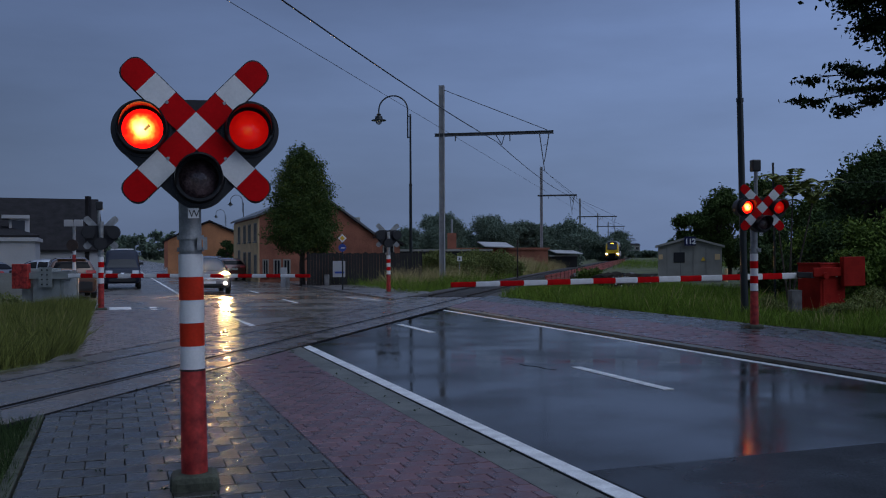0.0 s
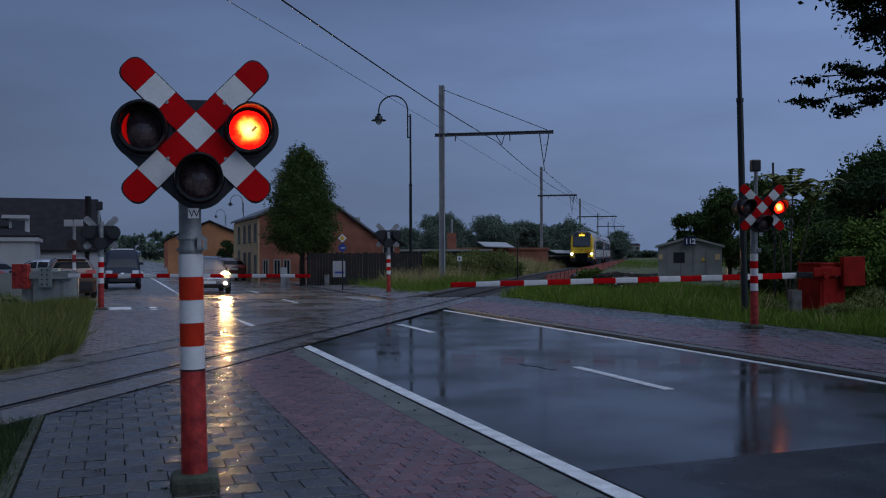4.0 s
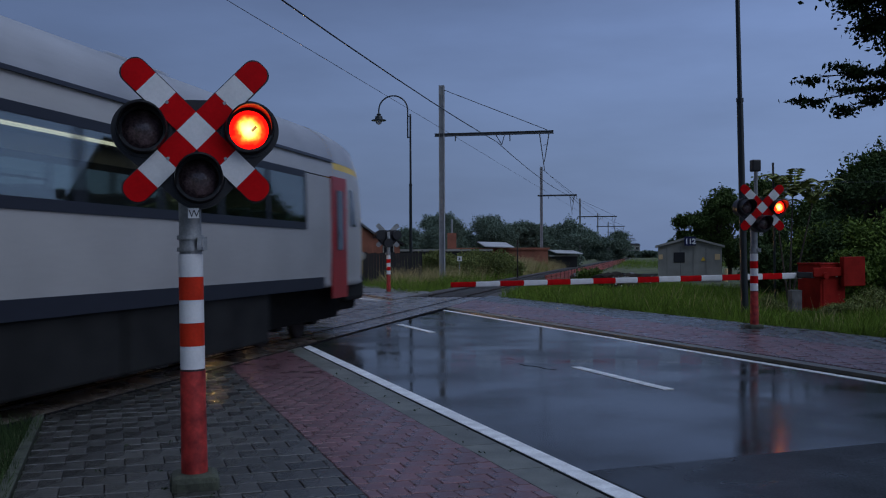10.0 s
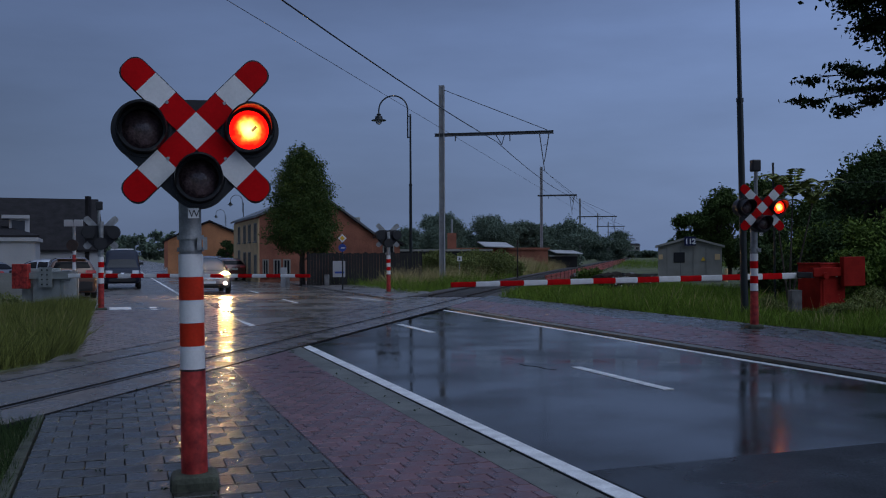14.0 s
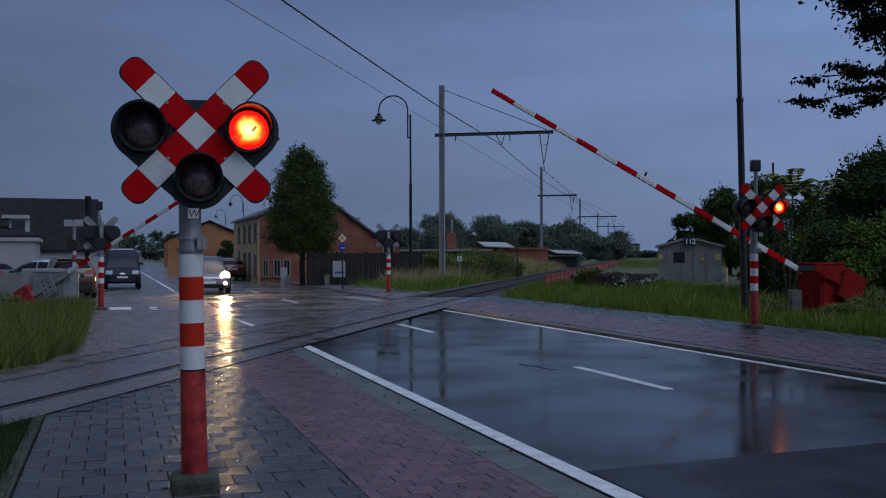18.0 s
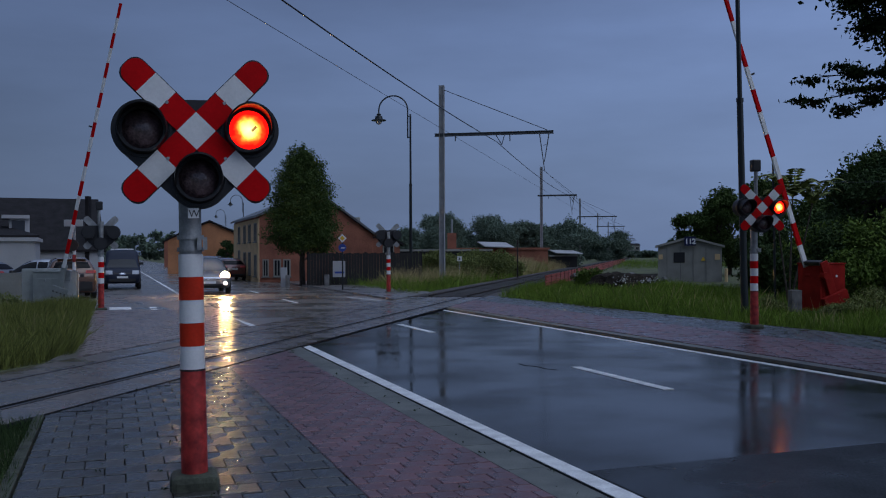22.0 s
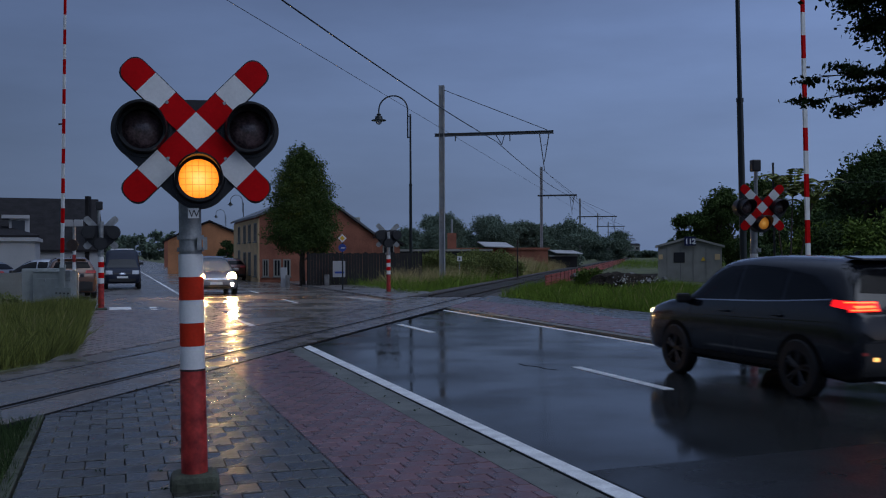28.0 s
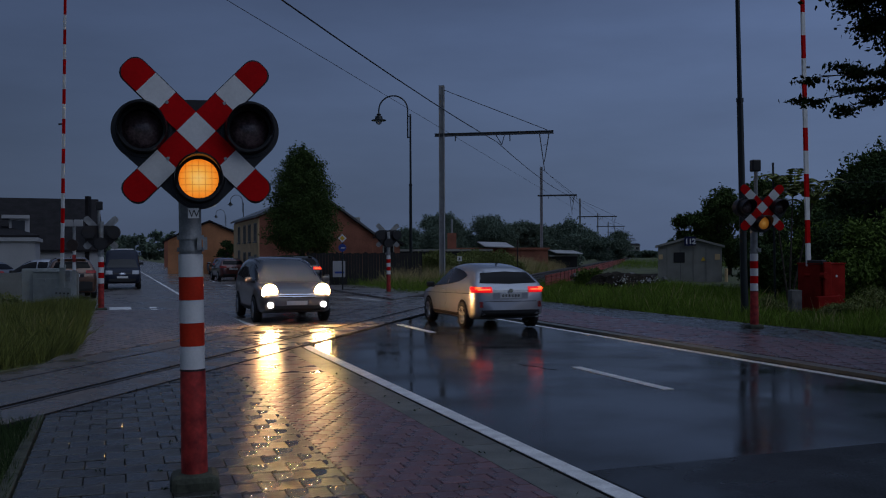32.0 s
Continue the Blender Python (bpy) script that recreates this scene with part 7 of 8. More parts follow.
def near_tree():
    """The walnut whose boughs hang in from the side, over the verge."""
    base = Vector((7.55, 12.6, 0))
    t = thing("tree", Matrix.Translation(base), "dark walnut tree with overhanging leafy boughs", "tree")
    rng = random.Random(21)
    hub = Vector((-0.4, 0, 5.6))
    ends = []
    for e in ((-2.95, 0.2, 3.60), (-2.75, -0.1, 3.92), (-2.3, 0.3, 3.48), (-2.0, 0.0, 3.80), (-2.4, 0.1, 4.02)):
        ends.append(Vector(e))
    limbs = []
    cs, rs = [], []
    org = Vector((-0.9, 0.1, 4.0))
    for e in ends:
        limbs.append((org, e, 0.018))
        for k in range(7):
            f = 0.25 + 0.75 * k / 6
            c = org.lerp(e, f) + Vector((rng.uniform(-.1, .1), rng.uniform(-.3, .3), rng.uniform(-.06, .08)))
            cs.append(c)
            rs.append((0.22, 0.24, 0.065))
            limbs.append((org.lerp(e, f - 0.12), c + Vector((-0.12, 0, 0.02)), 0.008))
    limbs.append(((0, 0, 3.0), org, 0.08))
    leaves("bough", cs, rs, 3800, 0.036, M_LEAFNEAR, 31, t, 0.1, noise_amp=0.3)
    cs, rs = [], []
    for k in range(46):
        a, b = rng.uniform(0, 6.28), rng.uniform(-0.6, 1.0)
        c = Vector((math.cos(a) * 2.0, math.sin(a) * 2.0, 6.1 + 1.7 * b))
        cs.append(c)
        rs.append((0.62, 0.62, 0.42))
    thick = ((-2.25, 0, 4.9, 0.3), (-2.0, 0.1, 4.6, 0.3), (-1.72, 0, 4.38, 0.3), (-1.6, 0.2, 4.72, 0.36), (-1.95, 0, 5.05, 0.36), (-1.35, 0, 4.5, 0.42), (-2.35, 0.1, 5.3, 0.36), (-1.3, 0.1, 4.95, 0.45))
    leaves("bough", [c[:3] for c in thick], [(c[3], c[3], c[3] * 0.72) for c in thick], 9000, 0.040, M_LEAFNEAR, 35, t, 0.05, noise_amp=0.3)
    for c in thick:
        limbs.append((hub, Vector(c[:3]), 0.03))
    for k in range(34):
        cs.append(Vector((rng.uniform(0.2, 6.5), rng.uniform(-3.5, 4.5), rng.uniform(4.6, 9.5))))
        rs.append((1.1, 1.1, 0.8))
    # unseen boughs added high over the road, to darken its reflection of the sky
    for k in range(44):
        q = Vector((rng.uniform(-4.6, 0.5), rng.uniform(-6.0, 3.5), 0))
        q.z = 1.67 + 0.31 * (base.y + q.y) + 1.5 + rng.uniform(0, 3.2)
        cs.append(q)
        rs.append((1.1, 1.1, 0.7))
        limbs.append((hub, q, 0.05))
    trunk(t, (0, 0, -0.2), (0, 0, 6.5), 0.24, limbs, 3)
    leaves("crown", cs, rs, 120000, 0.050, M_LEAFNEAR, 33, t, 0.15, noise_amp=0.3)


def blades(name, spots, count, h, mt, seed, label, keep=None):
    """Grass blades in patches: spots are (u0, u1, v0, v1) along the road."""
    rng = np.random.RandomState(seed)
    areas = np.array([(b - a) * (d - c) for a, b, c, d in spots])
    pick = rng.choice(len(spots), count, p=areas / areas.sum())
    S = np.array(spots)[pick]
    u = S[:, 0] + rng.rand(count) * (S[:, 1] - S[:, 0])
    v = S[:, 2] + rng.rand(count) * (S[:, 3] - S[:, 2])
    x = ROAD.x * u + ACROSS.x * v
    y = ROAD.y * u + ACROSS.y * v
    n = x * RSIDE.x + y * RSIDE.y - TRACK
    ok = np.abs(n) > 1.6
    if keep is not None:
        ok &= keep(u, v, n)
    x, y = x[ok], y[ok]
    c = len(x)
    clump = 0.55 + 0.9 * (0.5 + 0.5 * np.sin(x * 1.7 + 2.0 * np.sin(y * 1.1)) * np.cos(y * 1.3 + x * 0.6))
    hh = h * clump * (0.5 + 0.8 * rng.rand(c))
    a = rng.rand(c) * 6.28
    w = (0.0016 + 0.0028 * rng.rand(c)) * (1 + 0.02 * y)
    dx, dy = np.cos(a) * w, np.sin(a) * w
    lx, ly = rng.normal(size=c) * 0.32 * hh, rng.normal(size=c) * 0.32 * hh
    z0 = np.full(c, -0.07)
    p = np.stack([np.stack([x - dx, y - dy, z0], 1), np.stack([x + dx, y + dy, z0], 1),
                  np.stack([x + dx * 0.7 + lx * 0.57, y + dy * 0.7 + ly * 0.57, z0 + hh * 0.6], 1), np.stack([x + lx, y + ly, z0 + hh], 1)], 1).reshape(-1, 3)
    return raw(name, p.tolist(), np.arange(c * 4).reshape(-1, 4).tolist(), mt, None, label, "grass", "stuff")


def far_woods():
    rng = random.Random(5)

    def belt(x0, x1, y, h, n, seed, mt, leaf):
        cs, rs = [], []
        k = int((x1 - x0) / 3.2)
        for i in range(k):
            for j in range(3):
                z = h * (0.2 + 0.3 * j) * rng.uniform(0.8, 1.15)
                cs.append((x0 + (i + rng.uniform(0.2, 0.8)) * (x1 - x0) / k, y + rng.uniform(-3, 3), z))
                rs.append((rng.uniform(1.6, 2.9), 2.2, h * rng.uniform(0.14, 0.26)))
        leaves("wood_edge", cs, rs, n, leaf, mt, seed, None, 0.35, "distant belt of dark leafy trees", "trees", "stuff")
    belt(-2, 18, 126, 6.2, 80000, 1, M_HAZYLEAF, 0.14)
    belt(20, 41, 222, 6.6, 46000, 2, M_HAZYLEAF, 0.20)
    belt(30, 50, 300, 6.0, 9000, 3, M_HAZYLEAF, 0.6)
    belt(-190, -60, 330, 9.0, 14000, 4, M_HAZYLEAF, 0.8)
    belt(82, 140, 330, 4.6, 12000, 6, M_HAZYLEAF, 0.7)
    belt(-72, -53, 160, 4.0, 7000, 7, M_HAZYLEAF, 0.35)
    belt(64, 100, 380, 2.7, 9000, 9, M_HAZYLEAF, 0.5)
    belt(110, 420, 480, 9.0, 14000, 8, M_HAZYLEAF, 1.2)


def plants():
    columnar_tree()
    near_tree()
    fern_tree()
    far_woods()
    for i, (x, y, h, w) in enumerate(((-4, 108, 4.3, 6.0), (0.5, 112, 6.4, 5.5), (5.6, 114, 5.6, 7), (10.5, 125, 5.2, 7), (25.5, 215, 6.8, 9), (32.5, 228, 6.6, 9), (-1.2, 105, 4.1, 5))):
        broad_tree((x, y, 0), h, w, 40 + i, "leafy tree behind the railway sheds", 40000, M_HAZYLEAF, 0.09)
    for i, (x, y, h, w) in enumerate(((21.2, 76, 7.3, 4.2), (23.7, 72, 7.2, 4.6), (19.5, 78, 5.2, 3.6), (22.7, 78, 7.4, 4.4), (27, 62, 6.6, 6.0), (23.5, 60, 5.2, 4.4), (22.6, 52, 7.0, 6.0))):
        broad_tree((x, y, 0), h, w, 60 + i, "dark leafy tree beside the relay hut", 15000, M_HORNBEAM, 0.13, 0.05)
    for i, (x, y, h, w) in enumerate(((20.2, 48, 5.5, 5.0), (24.2, 51, 6.8, 6.0), (27.5, 50, 7.1, 5.5))):
        broad_tree((x, y, 0), h, w, 80 + i, "tall dark hedge tree at the verge", 24000, None, 0.1, 0.05)
    for i, (x, y, w, d, h) in enumerate(((13.2, 33.5, 4.0, 2.2, 3.2), (15.6, 32.0, 4.5, 2.4, 3.5), (12.4, 32.6, 2.6, 2.0, 2.7), (13.4, 30.4, 3.4, 2.0, 2.0), (16.4, 29.0, 3.2, 2.0, 2.6), (13.2, 40.5, 1.9, 2.2, 3.1), (14.6, 41.0, 3.0, 2.4, 3.4), (12.0, 36.5, 1.7, 1.8, 2.0))):
        shrub((x, y, 0), w, d, h, 90 + i, "dense green garden shrub behind the barrier", 16000, M_LEAF if i in (2, 5, 6, 7) else None, 0.07)
    for i, (x, y, w, d, h) in enumerate(((2.6, 64, 4.0, 2.5, 1.9), (-1.3, 58, 3.6, 2.4, 2.0), (4.4, 72, 3.0, 2.0, 1.7), (1.0, 62, 2.2, 2.0, 1.5))):
        shrub((x, y, 0), w, d, h, 110 + i, "dense green shrub on the railway verge", 20000, M_WEED, 0.06)
    for i, (x, y, w, d, h) in enumerate(((-13.3, 29.4, 1.6, 0.8, 0.62), (-14.9, 30.2, 1.4, 0.8, 0.5), (-11.9, 28.4, 1.1, 0.7, 0.38), (-10.9, 26.9, 0.9, 0.6, 0.3), (9.0, 27.0, 0.9, 0.7, 0.6), (11.3, 26.0, 1.3, 0.7, 0.65), (10.3, 25.4, 1.0, 0.6, 0.45), (12.4, 27.0, 1.5, 0.9, 0.9))):
        shrub((x, y, -0.05), w, d, h, 140 + i, "low leafy weeds in the rough grass", 2600, M_WEED, 0.03)
    shrub((7.3, 47.5, 0), 1.7, 1.4, 1.0, 120, "bright low bramble by the track", 7000, M_BUSH, 0.05)
    for i, (x, y, h) in enumerate(((-19.0, 86.3, 3.0), (-25.0, 112, 3.4))):
        broad_tree((x, y, 0), h, h * 0.55, 130 + i, "small street tree along the far road", 3500, None, 0.12)
    leaves("flower_heads", [(7.6 + 0.35 * k, 42.6 + 0.5 * (k % 3), 0.5) for k in range(6)], [(0.35, 0.4, 0.2)] * 6, 110, 0.035, M_WHITE, 71, None, 0.1, "small white flower heads of roadside weeds", "flowers", "stuff")
    rng = random.Random(9)
    spots = [rd(5 + 13 * rng.random(), 2.88 + 0.3 * rng.random(), 0.03) for k in range(30)] + [Vector((-1.775 + rng.gauss(0, 0.35), 7.0 + rng.gauss(0, 0.3), 0.032)) for k in range(14)] + [rd(5 + 9 * rng.random(), -0.5 + 3 * rng.random(), 0.032) for k in range(24)]
    leaves("leaf_litter", spots, [(0.05, 0.05, 0.002)] * len(spots), 170, 0.014, M_LEAFNEAR, 77, None, 0.1, "wet dark leaf litter on the paving", "litter", "stuff")
    blades("grass_verge", [(14, 33, -7.5, -0.6)], 190000, 0.34, M_OLIVE, 1, "tall rough grass by the barrier", lambda u, v, n: (n < -1.9))
    blades("grass_verge", [(2, 15, -4.5, -0.70)], 70000, 0.16, M_LEAF, 2, "dark rough weeds beside the footway", lambda u, v, n: (n > 1.62))
    blades("grass_verge", [(3, 34, 14.3, 22.0)], 190000, 0.26, M_GRASS, 3, "tall wet grass on the verge", lambda u, v, n: (n > 3.4))
    blades("grass_verge", [(26, 48, 14.0, 27.0)], 70000, 0.34, M_GRASS, 4, "tall wet grass by the track", lambda u, v, n: (n > 2.0))
    blades("dry_grass", [(14, 31, -6.5, -1.0), (12, 34, 14.5, 21.0)], 1500, 0.5, M_DRYGRASS, 12, "thin seed stalks standing out of the verge", lambda u, v, n: (abs(n) > 2.6))
    blades("grass_verge", [(38, 80, 12.0, 30.0)], 90000, 0.5, M_GRASS, 5, "rough grass bank by the mast", lambda u, v, n: (n < -1.9))
    blades("dry_grass", [(40, 66, 13.0, 24.0)], 26000, 0.75, M_DRYGRASS, 9, "dry brown stalks among the bank's grass", lambda u, v, n: (n < -3.2))
    blades("dry_grass", [(50, 140, 16.0, 60.0)], 60000, 0.8, M_DRYGRASS, 6, "dry pale grass along the line", lambda u, v, n: (n < -1.9))
    blades("dry_grass", [(68, 100, 22.0, 44.0)], 70000, 1.0, M_DRYGRASS, 14, "tall dry grass before the brick sheds", lambda u, v, n: (n < -2.0))
    blades("grass_verge", [(60, 98, 20.0, 40.0)], 40000, 0.8, M_GRASS, 15, "rough grass before the brick sheds", lambda u, v, n: (n < -2.0))
    blades("grass_verge", [(95, 220, 36.0, 90.0)], 26000, 0.8, M_GRASS, 7, "rough grass along the line", lambda u, v, n: (n > 3.6))


# ---- the paved footways, piece by piece ----
def tiles():
    def lay(base, u0, u1, v0, v1, du, dv, z, mt, side, limit, name, gap=0.010, thick=0.07):
        rng = random.Random(17)
        bed = thing(name, Matrix(), base, "paving")
        bed["kind"] = "structure"
        cache = {}
        rest = bmesh.new()
        n = 0
        rows = int(round((u1 - u0) / du))
        cols = int(math.ceil((v1 - v0) / dv)) + 1
        for i in range(rows):
            for j in range(-1, cols):
                # running bond along the road
                a, b = u0 + du * i, u0 + du * (i + 1)
                c = v0 + dv * j + (dv * 0.5 if i % 2 else 0)
                d = c + dv
                c, d = max(c, v0), min(d, v1)
                if d - c < 0.03:
                    continue
                g2 = gap * 0.28
                full = [rd(a + gap, c + g2), rd(a + gap, d - g2), rd(b - gap, d - g2), rd(b - gap, c + g2)]
                cut = clip_poly(full, side)
                if len(cut) < 3:
                    continue
                whole = len(cut) == 4 and all((p - q).length < 1e-6 for p, q in zip(cut, full))
                dz = rng.uniform(-0.003, 0.003)
                if whole and n < limit:
                    key = (round(d - c, 3))
                    if key not in cache:
                        bm = bmesh.new()
                        box(bm, (0, 0, -thick / 2), (b - a - 2 * gap, d - c - 2 * g2, thick))
                        bmesh.ops.bevel(bm, geom=[e for e in bm.edges if min(v.co.z for v in e.verts) > -0.001], offset=0.005, segments=1, affect='EDGES')
                        cache[key] = to_mesh("paver", bm, mt)
                    ob = new("paver", cache[key])
                    ob.parent = bed
                    p = rd((a + b) / 2, (c + d) / 2, z + dz)
                    ob.matrix_basis = pose(p.x, p.y, p.z, rng.uniform(-0.8, 0.8), rng.uniform(-1.3, 1.3), ROAD_TURN)
                    n += 1
                else:
                    prism(rest, cut, z - thick, z + dz)
        if len(rest.verts):
            part("pavers_cut", rest, mt, bed)["kind"] = "stuff"
        else:
            rest.free()
    near = lambda p: (p.dot(RSIDE) - TRACK) - 1.525
    lay("grey concrete footway tiles in half bond, wet", 4.2, 16.2, -0.66, 1.647, 0.3, 0.3, 0.02, M_GREYPAVE, near, 300, "footway_tiles", 0.011)
    lay("red concrete cycle-path pavers, wet", 3.9, 17.9, 1.65, 2.85, 0.2, 0.2, 0.02, M_REDPAVE, near, 300, "cycle_path_pavers", 0.006)
    lay("grey concrete footway tiles in half bond, wet", -12.0, 4.2, -0.66, 1.647, 0.3, 0.3, 0.02, M_GREYPAVE, near, 0, "footway_tiles", 0.009)
    lay("red concrete cycle-path pavers, wet", -12.1, 3.9, 1.65, 2.85, 0.2, 0.2, 0.02, M_REDPAVE, near, 0, "cycle_path_pavers", 0.006)
    right = lambda p: (p.dot(RSIDE) - TRACK) - 1.5
    lay("red concrete pavers of the cycle path across the road", 4.0, 34.0, 10.0, 12.3, 0.3, 0.3, 0.025, M_REDPAVE, right, 300, "cycle_path_pavers")
    lay("grey footway tiles before the verge", 4.0, 36.0, 12.31, 14.15, 0.3, 0.3, 0.025, M_GREYPAVE, right, 300, "footway_tiles")
    beyond = lambda p: -1.52 - (p.dot(RSIDE) - TRACK)
    lay("grey-pink concrete pavers of the far footway, wet", 17.0, 31.0, -0.55, 3.0, 0.25, 0.25, 0.018, M_PINKPAVE, beyond, 300, "footway_tiles")
    # kerbs
    kerb = thing("kerb_row", Matrix(), "grey concrete kerb stones along the road", "kerb")
    kerb["kind"] = "structure"
    for v0, v1, lim, top in ((2.86, 3.19, 18.4, 0.014), (9.72, 9.98, 31.0, 0.016)):
        u = -12.0
        while u < lim:
            poly = clip_poly([rd(u + 0.005, v0), rd(u + 0.005, v1), rd(u + 0.995, v1), rd(u + 0.995, v0)], lambda p: (p.dot(RSIDE) - TRACK) - 1.5)
            if len(poly) >= 3:
                bm = bmesh.new()
                prism(bm, poly, -0.1, top)
                part("kerb_stone", bm, M_KERB, kerb)
            u += 1.0
    edge = thing("edging_row", Matrix(), "narrow concrete edging beside the grass", "kerb")
    edge["kind"] = "structure"
    for k in range(25):
        bm = bmesh.new()
        u = k - 12.0
        poly = clip_poly([rd(u + 0.005, -0.76), rd(u + 0.005, -0.67), rd(u + 0.995, -0.67), rd(u + 0.995, -0.76)], near)
        if len(poly) >= 3:
            prism(bm, poly, -0.1, 0.04)
            part("edging_stone", bm, M_CONC, edge)
        else:
            bm.free()


# ---- set up ----
ground()
markings()
track()
SIG_NEAR = signal(pose(-1.775, 7.02, 0.05, 0, -0.9, 14.5), "red and white crossing signal with round lamps on a banded post", shift=0.054)
SIG_RIGHT = signal(pose(6.83, 21.6, 0.03, 0, 0, 8), "red and white crossing signal with a bell across the road", bell=True, z_cross=2.62, front=0.4, red=M_RED)
SIG_LEFT = signal(pose(-10.43, 30.0, 0.0, 0, 0, 200), "crossing signal seen from its grey back", bell=True, back=M_GALV, red=M_RED, z_cross=2.36, z_bell=3.12)
SIG_FAR = signal(pose(-2.34, 42.2, 0.0, 0, 0, 195), "crossing signal at the far footway seen from its back", back=M_GALV, red=M_RED)
BAR_RIGHT = barrier(Matrix.Translation((10.1, 27.03, 0)) @ pose(0, 0, 0, 0, 0, 180 + 18.57), "red and white half barrier with a red machine cabinet", 10.43, 0.62, M_MACHRED, (1.15, 0.55, 1.36), 1.05, "half barriers")
BAR_LEFT = barrier(Matrix.Translation((-11.8, 30.6, 0)) @ pose(0, 0, 0, 0, 0, -19.3), "red and white half barrier with a pale grey machine", 8.56, 0.463, M_BOX, (1.2, 0.6, 1.15), 1.04, "half barriers")
street_lamp((-1.85, 56.5, 0), (-1, 0.1, 0), "dark swan-neck street lamp beside the track", 1.2)
street_lamp((7.82, 25.5, 0), (-0.95, -0.3, 0), "dark tall street lamp at the footway", 1.2, -1.05)
for spot in ((-21.5, 106, 0), (-30.9, 140, 0)):
    street_lamp(spot, -ACROSS, "dark swan-neck street lamp along the far road", 0.9)
catenary()
hut()
buildings()
street_furniture()
plants()

AWAY, TOWARD = ROAD_TURN, ROAD_TURN + 180
TRAIN_A = railcar(True, "yellow-fronted pale grey diesel railcar with red doors", Matrix())
TRAIN_B = railcar(False, "pale grey diesel railcar coupled behind the leading one", Matrix(), False)
SUV = car("suv", 4.46, 1.82, 1.66, M_BLACKCAR, "black sport utility car with lit tail lights", Matrix(), (-1.36, 1.26, 0.345), M_DARKALLOY, "TD")
HATCH = car("hatch", 4.04, 1.735, 1.47, M_SILVER, "silver hatchback with lit tail lights", Matrix(), (-1.28, 1.21, 0.305), M_ALLOY, "TD")
MPV = car("mpv", 4.43, 1.83, 1.62, M_TAUPE, "grey-brown people carrier with dazzling headlights", Matrix(), (-1.45, 1.33, 0.32), M_ALLOY, "HF", rails=True)
p = rd(52.4, 0.45)
VAN = car("van", 5.0, 1.70, 1.94, M_VAN, "dark panel van parked on the far side", pose(p.x, p.y, 0.006, 0, 0, TOWARD), (-1.6, 1.5, 0.33), M_ALLOY)
bm = bmesh.new()
box(bm, (-0.6, 0, 1.95), (2.6, 1.1, 0.08))
bevel(bm, 0.03)
part("roof_panel", bm, M_WHITE, VAN, "white roof panel")
p = Vector((-14.9, 39.1, 0))
car("suv", 4.4, 1.8, 1.58, M_BROWNCAR, "copper brown parked car", pose(p.x, p.y, 0.006, 0, 0, AWAY + 6), (-1.35, 1.25, 0.34), M_ALLOY)
car("hatch", 4.2, 1.75, 1.55, M_SILVER, "silver parked car behind the panel wall", pose(-17.4, 42.5, -0.02, 0, 0, 184), (-1.3, 1.25, 0.31), M_ALLOY)
car("hatch", 4.2, 1.75, 1.5, M_GREYCAR, "grey parked car behind the panel wall", pose(-22.3, 46.0, -0.02, 0, 0, 175), (-1.3, 1.25, 0.31), M_ALLOY)
p = rd(66, 7.2)
car("hatch", 4.0, 1.72, 1.48, M_REDCAR, "dark red car parked before the houses", pose(p.x, p.y, 0.006, 0, 0, AWAY + 4), (-1.28, 1.21, 0.3), M_ALLOY)
for u, v, pt in ((84, 8.6, M_BLUECAR), (92, 8.8, M_GREYCAR)):
    p = rd(u, v)
    car("hatch", 4.1, 1.74, 1.48, pt, "car parked along the far road", pose(p.x, p.y, 0.006, 0, 0, AWAY), (-1.28, 1.21, 0.3), M_ALLOY)
tiles()


# ---- what moves ----
def lens_rows(steps):
    """Turns a lens: steps are (seconds, face), with face 0 dark, 1 fading, 2 lit."""
    rows = [(0.0, pose(0, 0.095, 0, 0, 0, 120 * steps[0][1]))]
    face = steps[0][1]
    for t, nxt in steps[1:]:
        t = max(t, rows[-1][0] + 0.034)
        turns = 2 * abs(nxt - face)
        for k in range(turns + 1):
            rows.append((t + k / 30, pose(0, 0.095, 0, 0, 0, 120 * (face + (nxt - face) * k / turns))))
        face = nxt
    rows.append((32.0, pose(0, 0.095, 0, 0, 0, 120 * face)))
    return rows


LEFT_STEPS = [(0, 2), (0.46, 1), (0.58, 0), (1.03, 1), (1.12, 2), (1.48, 1), (1.66, 0), (1.9, 1), (2.07, 2), (2.44, 1), (2.56, 0), (3.03, 1), (3.12, 2), (3.5, 1), (3.66, 0), (4.05, 1),
              (4.15, 2), (4.5, 1), (4.62, 0), (5.03, 1), (5.12, 2), (5.48, 1), (5.68, 0), (5.88, 1), (6.06, 2), (6.5, 1), (6.66, 0), (7.06, 1), (7.15, 2), (7.48, 1), (7.66, 0), (7.88, 1),
              (8.06, 2), (8.46, 1), (8.63, 0), (9.03, 1), (9.12, 2), (9.56, 1), (9.68, 0)]
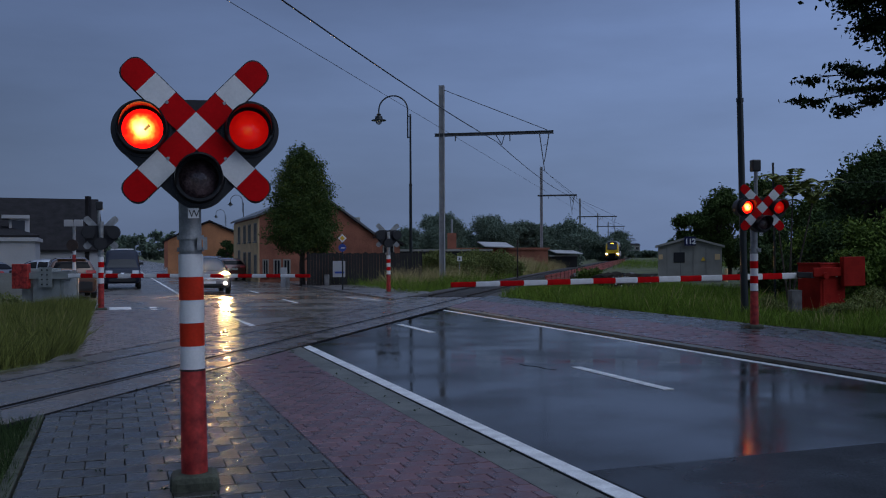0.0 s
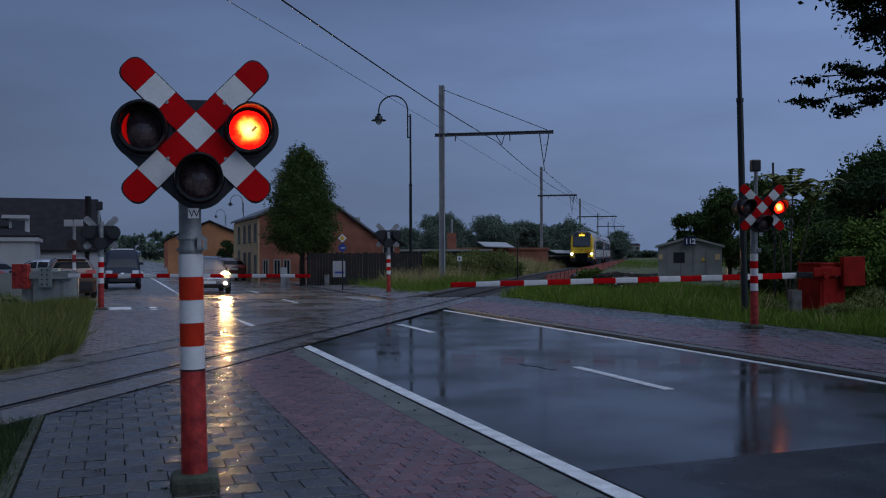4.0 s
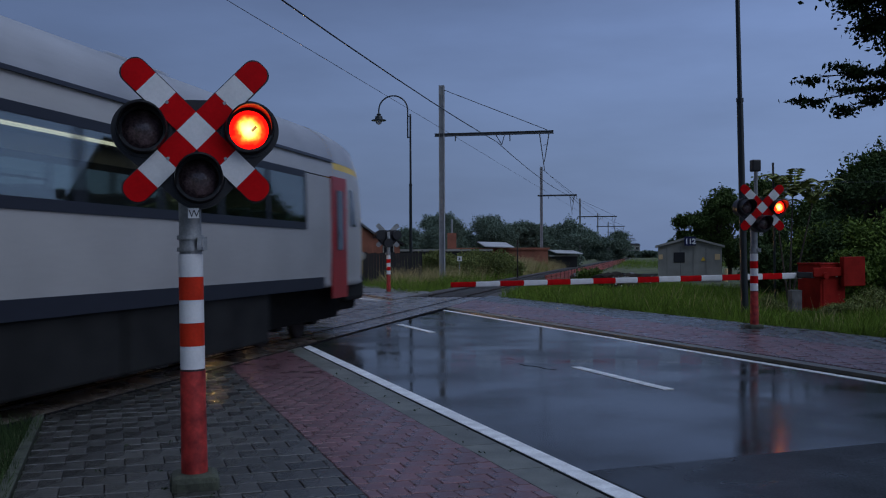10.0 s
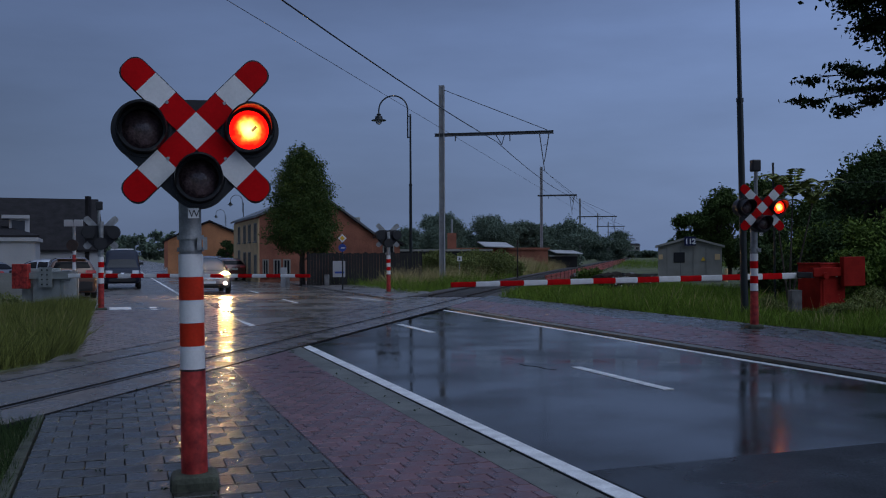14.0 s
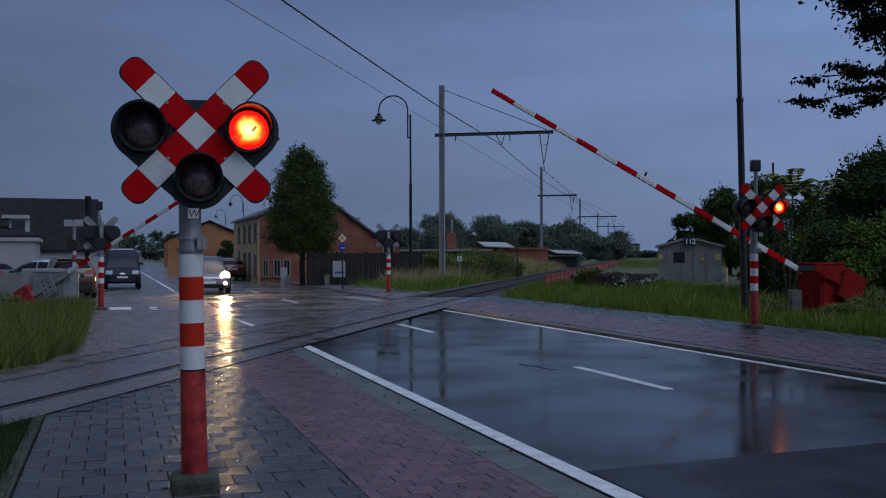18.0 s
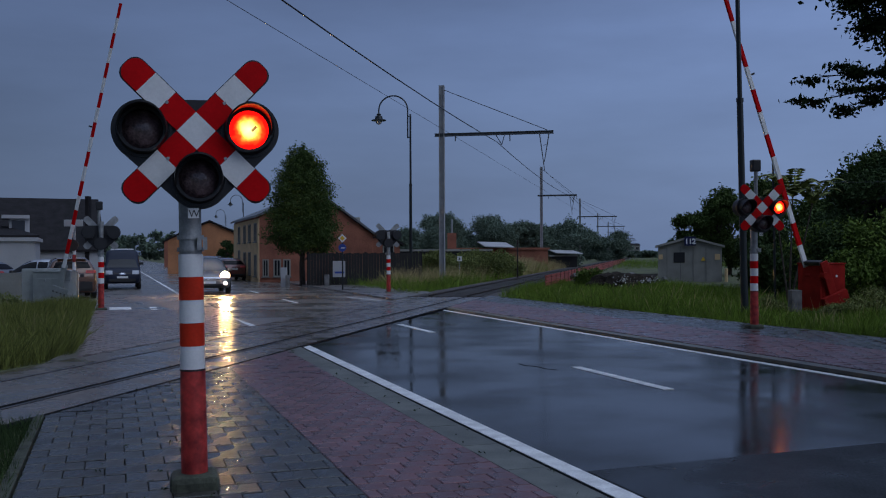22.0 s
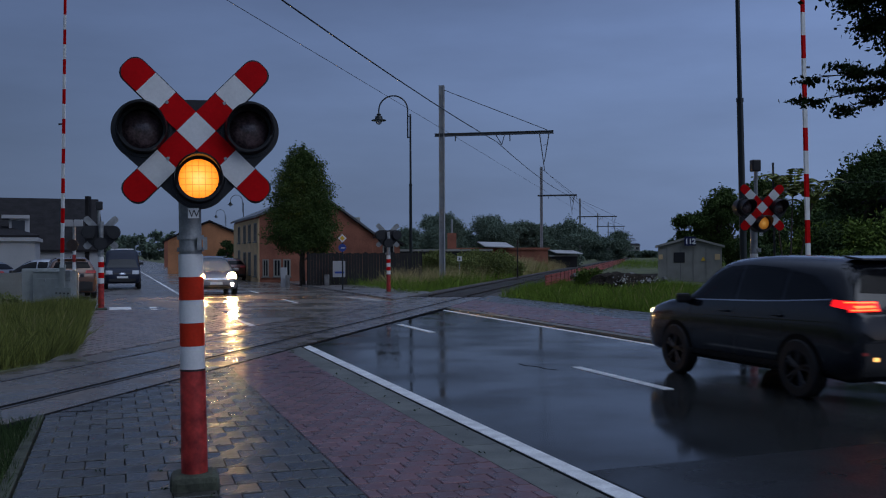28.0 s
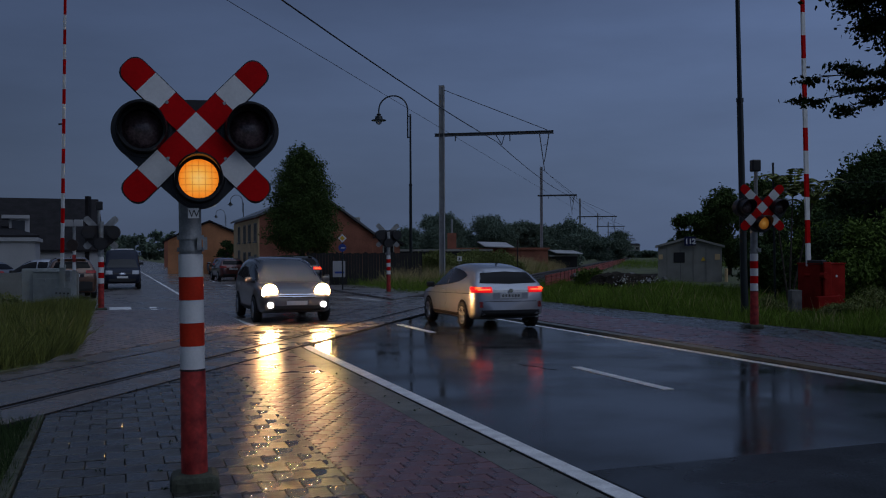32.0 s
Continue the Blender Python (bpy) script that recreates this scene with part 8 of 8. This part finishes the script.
RIGHT_STEPS = [(0, 1), (0.06, 0), (0.3, 1), (0.38, 2), (1.1, 1), (1.24, 0), (1.45, 1), (1.52, 2), (2.05, 1), (2.13, 0), (2.3, 1), (2.38, 2), (3.1, 1), (3.24, 0), (3.45, 1), (3.52, 2), (4.1, 1),
               (4.2, 0), (4.45, 1), (4.52, 2), (5.1, 1), (5.2, 0), (5.42, 1), (5.5, 2), (6.05, 1), (6.13, 0), (6.32, 1), (6.46, 2), (7.1, 1), (7.25, 0), (7.45, 1), (7.52, 2), (8.05, 1), (8.12, 0),
               (8.3, 1), (8.46, 2), (9.22, 1), (9.32, 0), (9.46, 1), (9.54, 2)]
for n in range(10, 23):
    LEFT_STEPS += [(n + 0.12, 1), (n + 0.22, 2), (n + 0.6, 1), (n + 0.72, 0)]
    RIGHT_STEPS += [(n + 0.16, 1), (n + 0.26, 0), (n + 0.48, 1), (n + 0.58, 2)]
LEFT_STEPS += [(23.12, 1), (23.22, 2), (23.66, 1), (24.05, 0)]
RIGHT_STEPS += [(23.16, 1), (23.6, 2), (23.9, 1), (24.05, 0)]
AMBER_STEPS = [(0, 0), (24.12, 1), (24.38, 0), (25.75, 1), (25.85, 2), (26.42, 1), (26.6, 0), (27.75, 1), (27.85, 2), (28.36, 1), (28.56, 0), (29.78, 1), (29.86, 2), (30.38, 1), (30.6, 0),
               (31.72, 1), (31.85, 2)]


def travel(points, z, turn, back=0.0):
    """Rows for a car that keeps to the road: points are (seconds, along, across)."""
    rows = []
    for i, (t, u, v) in enumerate(points):
        a, b = points[max(i - 1, 0)], points[min(i + 1, len(points) - 1)]
        du, dv = b[1] - a[1], b[2] - a[2]
        swing = -math.degrees(math.atan2(dv, abs(du))) * (1 if du >= 0 else -1) if abs(du) > 0.5 else 0.0
        p = rd(u - back, v, z)
        rows.append((t, pose(p.x, p.y, p.z, 0, 0, turn + swing)))
    return rows


def roll_wheels(thing_ob, points, radius, way):
    """Turns the wheels with the way covered, in steps under a quarter turn."""
    fine = []
    ts = [q[0] for q in points]
    us = [q[1] for q in points]
    t = 0.0
    prev = None
    while t <= 32.0001:
        u = float(np.interp(t, ts, us))
        a = way * math.degrees(u / radius)
        if prev is None or abs(a - prev) > 1 or t >= 31.95:
            if prev is not None and fine and t - fine[-1][0] > 0.07:
                fine.append((t - 0.05, prev))
            fine.append((t, a))
            prev = a
        t = round(t + 0.05, 3)
    for w in [c for c in thing_ob.children if c.name.startswith("wheel") and not c.name.startswith("wheel_arch")]:
        loc = w.matrix_basis.translation.copy()
        walk(w, [(t, pose(loc.x, loc.y, loc.z, 0, a, 0)) for t, a in fine])


def motions():
    # the signals' lamps
    for sig in (SIG_NEAR, SIG_RIGHT, SIG_LEFT, SIG_FAR):
        for ob, on in zip(sig[1], (LEFT_STEPS, RIGHT_STEPS, AMBER_STEPS)):
            walk(ob, lens_rows(on))
    # the barriers
    rise_right = [(0, -0.7), (15.4, -0.7), (16.0, 3.2), (16.5, 8.4), (17.0, 14.0), (17.5, 19.9), (18.0, 26.4), (18.5, 32.7), (19.0, 39.3), (20.0, 51.4),
                  (21.0, 61.8), (22.0, 70.5), (23.0, 77.7), (24.0, 83.4), (25.0, 86.6), (26.0, 88.3), (27.0, 88.8), (32, 88.8)]
    rise_left = [(0, 0.2), (15.3, 0.2), (16.0, 4.2), (16.5, 8.2), (17.0, 13.9), (17.5, 20.7), (18.0, 27.5), (19.0, 40.0), (20.0, 55.3), (21.0, 64.6), (22.0, 75.1), (23.0, 82.7), (24.0, 87.6), (25.0, 89.1), (26.0, 89.1), (32, 89.1)]
    loc = BAR_RIGHT[1].matrix_basis.translation.copy()
    walk(BAR_RIGHT[1], [(t, pose(loc.x, loc.y, loc.z, 0, -a, 0)) for t, a in rise_right])
    loc = BAR_LEFT[1].matrix_basis.translation.copy()
    walk(BAR_LEFT[1], [(t, pose(loc.x, loc.y, loc.z, 0, -a, 0)) for t, a in rise_left])
    # the train: 23.7 m/s along the track
    rows_a, rows_b = [], []
    for t in (0, 8, 16, 32):
        head = 19.34 + 23.7 * (8.0 - t)
        a, b = tk(head + 12.25, 0, 0.014), tk(head + 37.35, 0, 0.014)
        rows_a.append((t, pose(a.x, a.y, a.z, 0, 0, RAIL_TURN + 180)))
        rows_b.append((t, pose(b.x, b.y, b.z, 0, 0, RAIL_TURN)))
    walk(TRAIN_A, rows_a)
    walk(TRAIN_B, rows_b)
    suv = [(0, -30, 8.45), (22.5, -30, 8.45), (25.0, -10, 8.45), (26.5, 0.5, 8.45), (27.5, 6.4, 8.45), (28.0, 9.5, 8.45), (28.3, 11.5, 8.45), (28.9, 16.2, 8.43), (29.5, 21.6, 8.42), (30.0, 26.1, 8.4), (31.0, 34.7, 8.2), (31.5, 38.8, 7.9), (32.0, 43.2, 7.7)]
    walk(SUV, travel(suv, -0.015, AWAY, -1.38))
    roll_wheels(SUV, suv, 0.35, 1)
    hatch = [(0, -40, 9.3), (24.5, -40, 9.3), (27.0, -16, 9.3), (28.8, -0.5, 9.25), (29.8, 6.0, 9.1), (30.1, 7.8, 9.0), (30.4, 9.7, 8.85), (31.0, 13.3, 8.55), (31.4, 16.2, 8.4), (32.0, 21.0, 8.38)]
    walk(HATCH, travel(hatch, -0.016, AWAY, -1.28))
    roll_wheels(HATCH, hatch, 0.305, 1)
    mpv = [(0, 42.4, 3.88), (26.3, 42.4, 3.88), (27.5, 41.9, 3.94), (28.0, 41.0, 3.97), (29.0, 38.4, 4.0), (30.0, 34.7, 4.12), (31.0, 29.0, 4.1), (32.0, 23.6, 4.18)]
    walk(MPV, travel(mpv, 0.004, TOWARD, -2.2))
    roll_wheels(MPV, mpv, 0.32, -1)


motions()
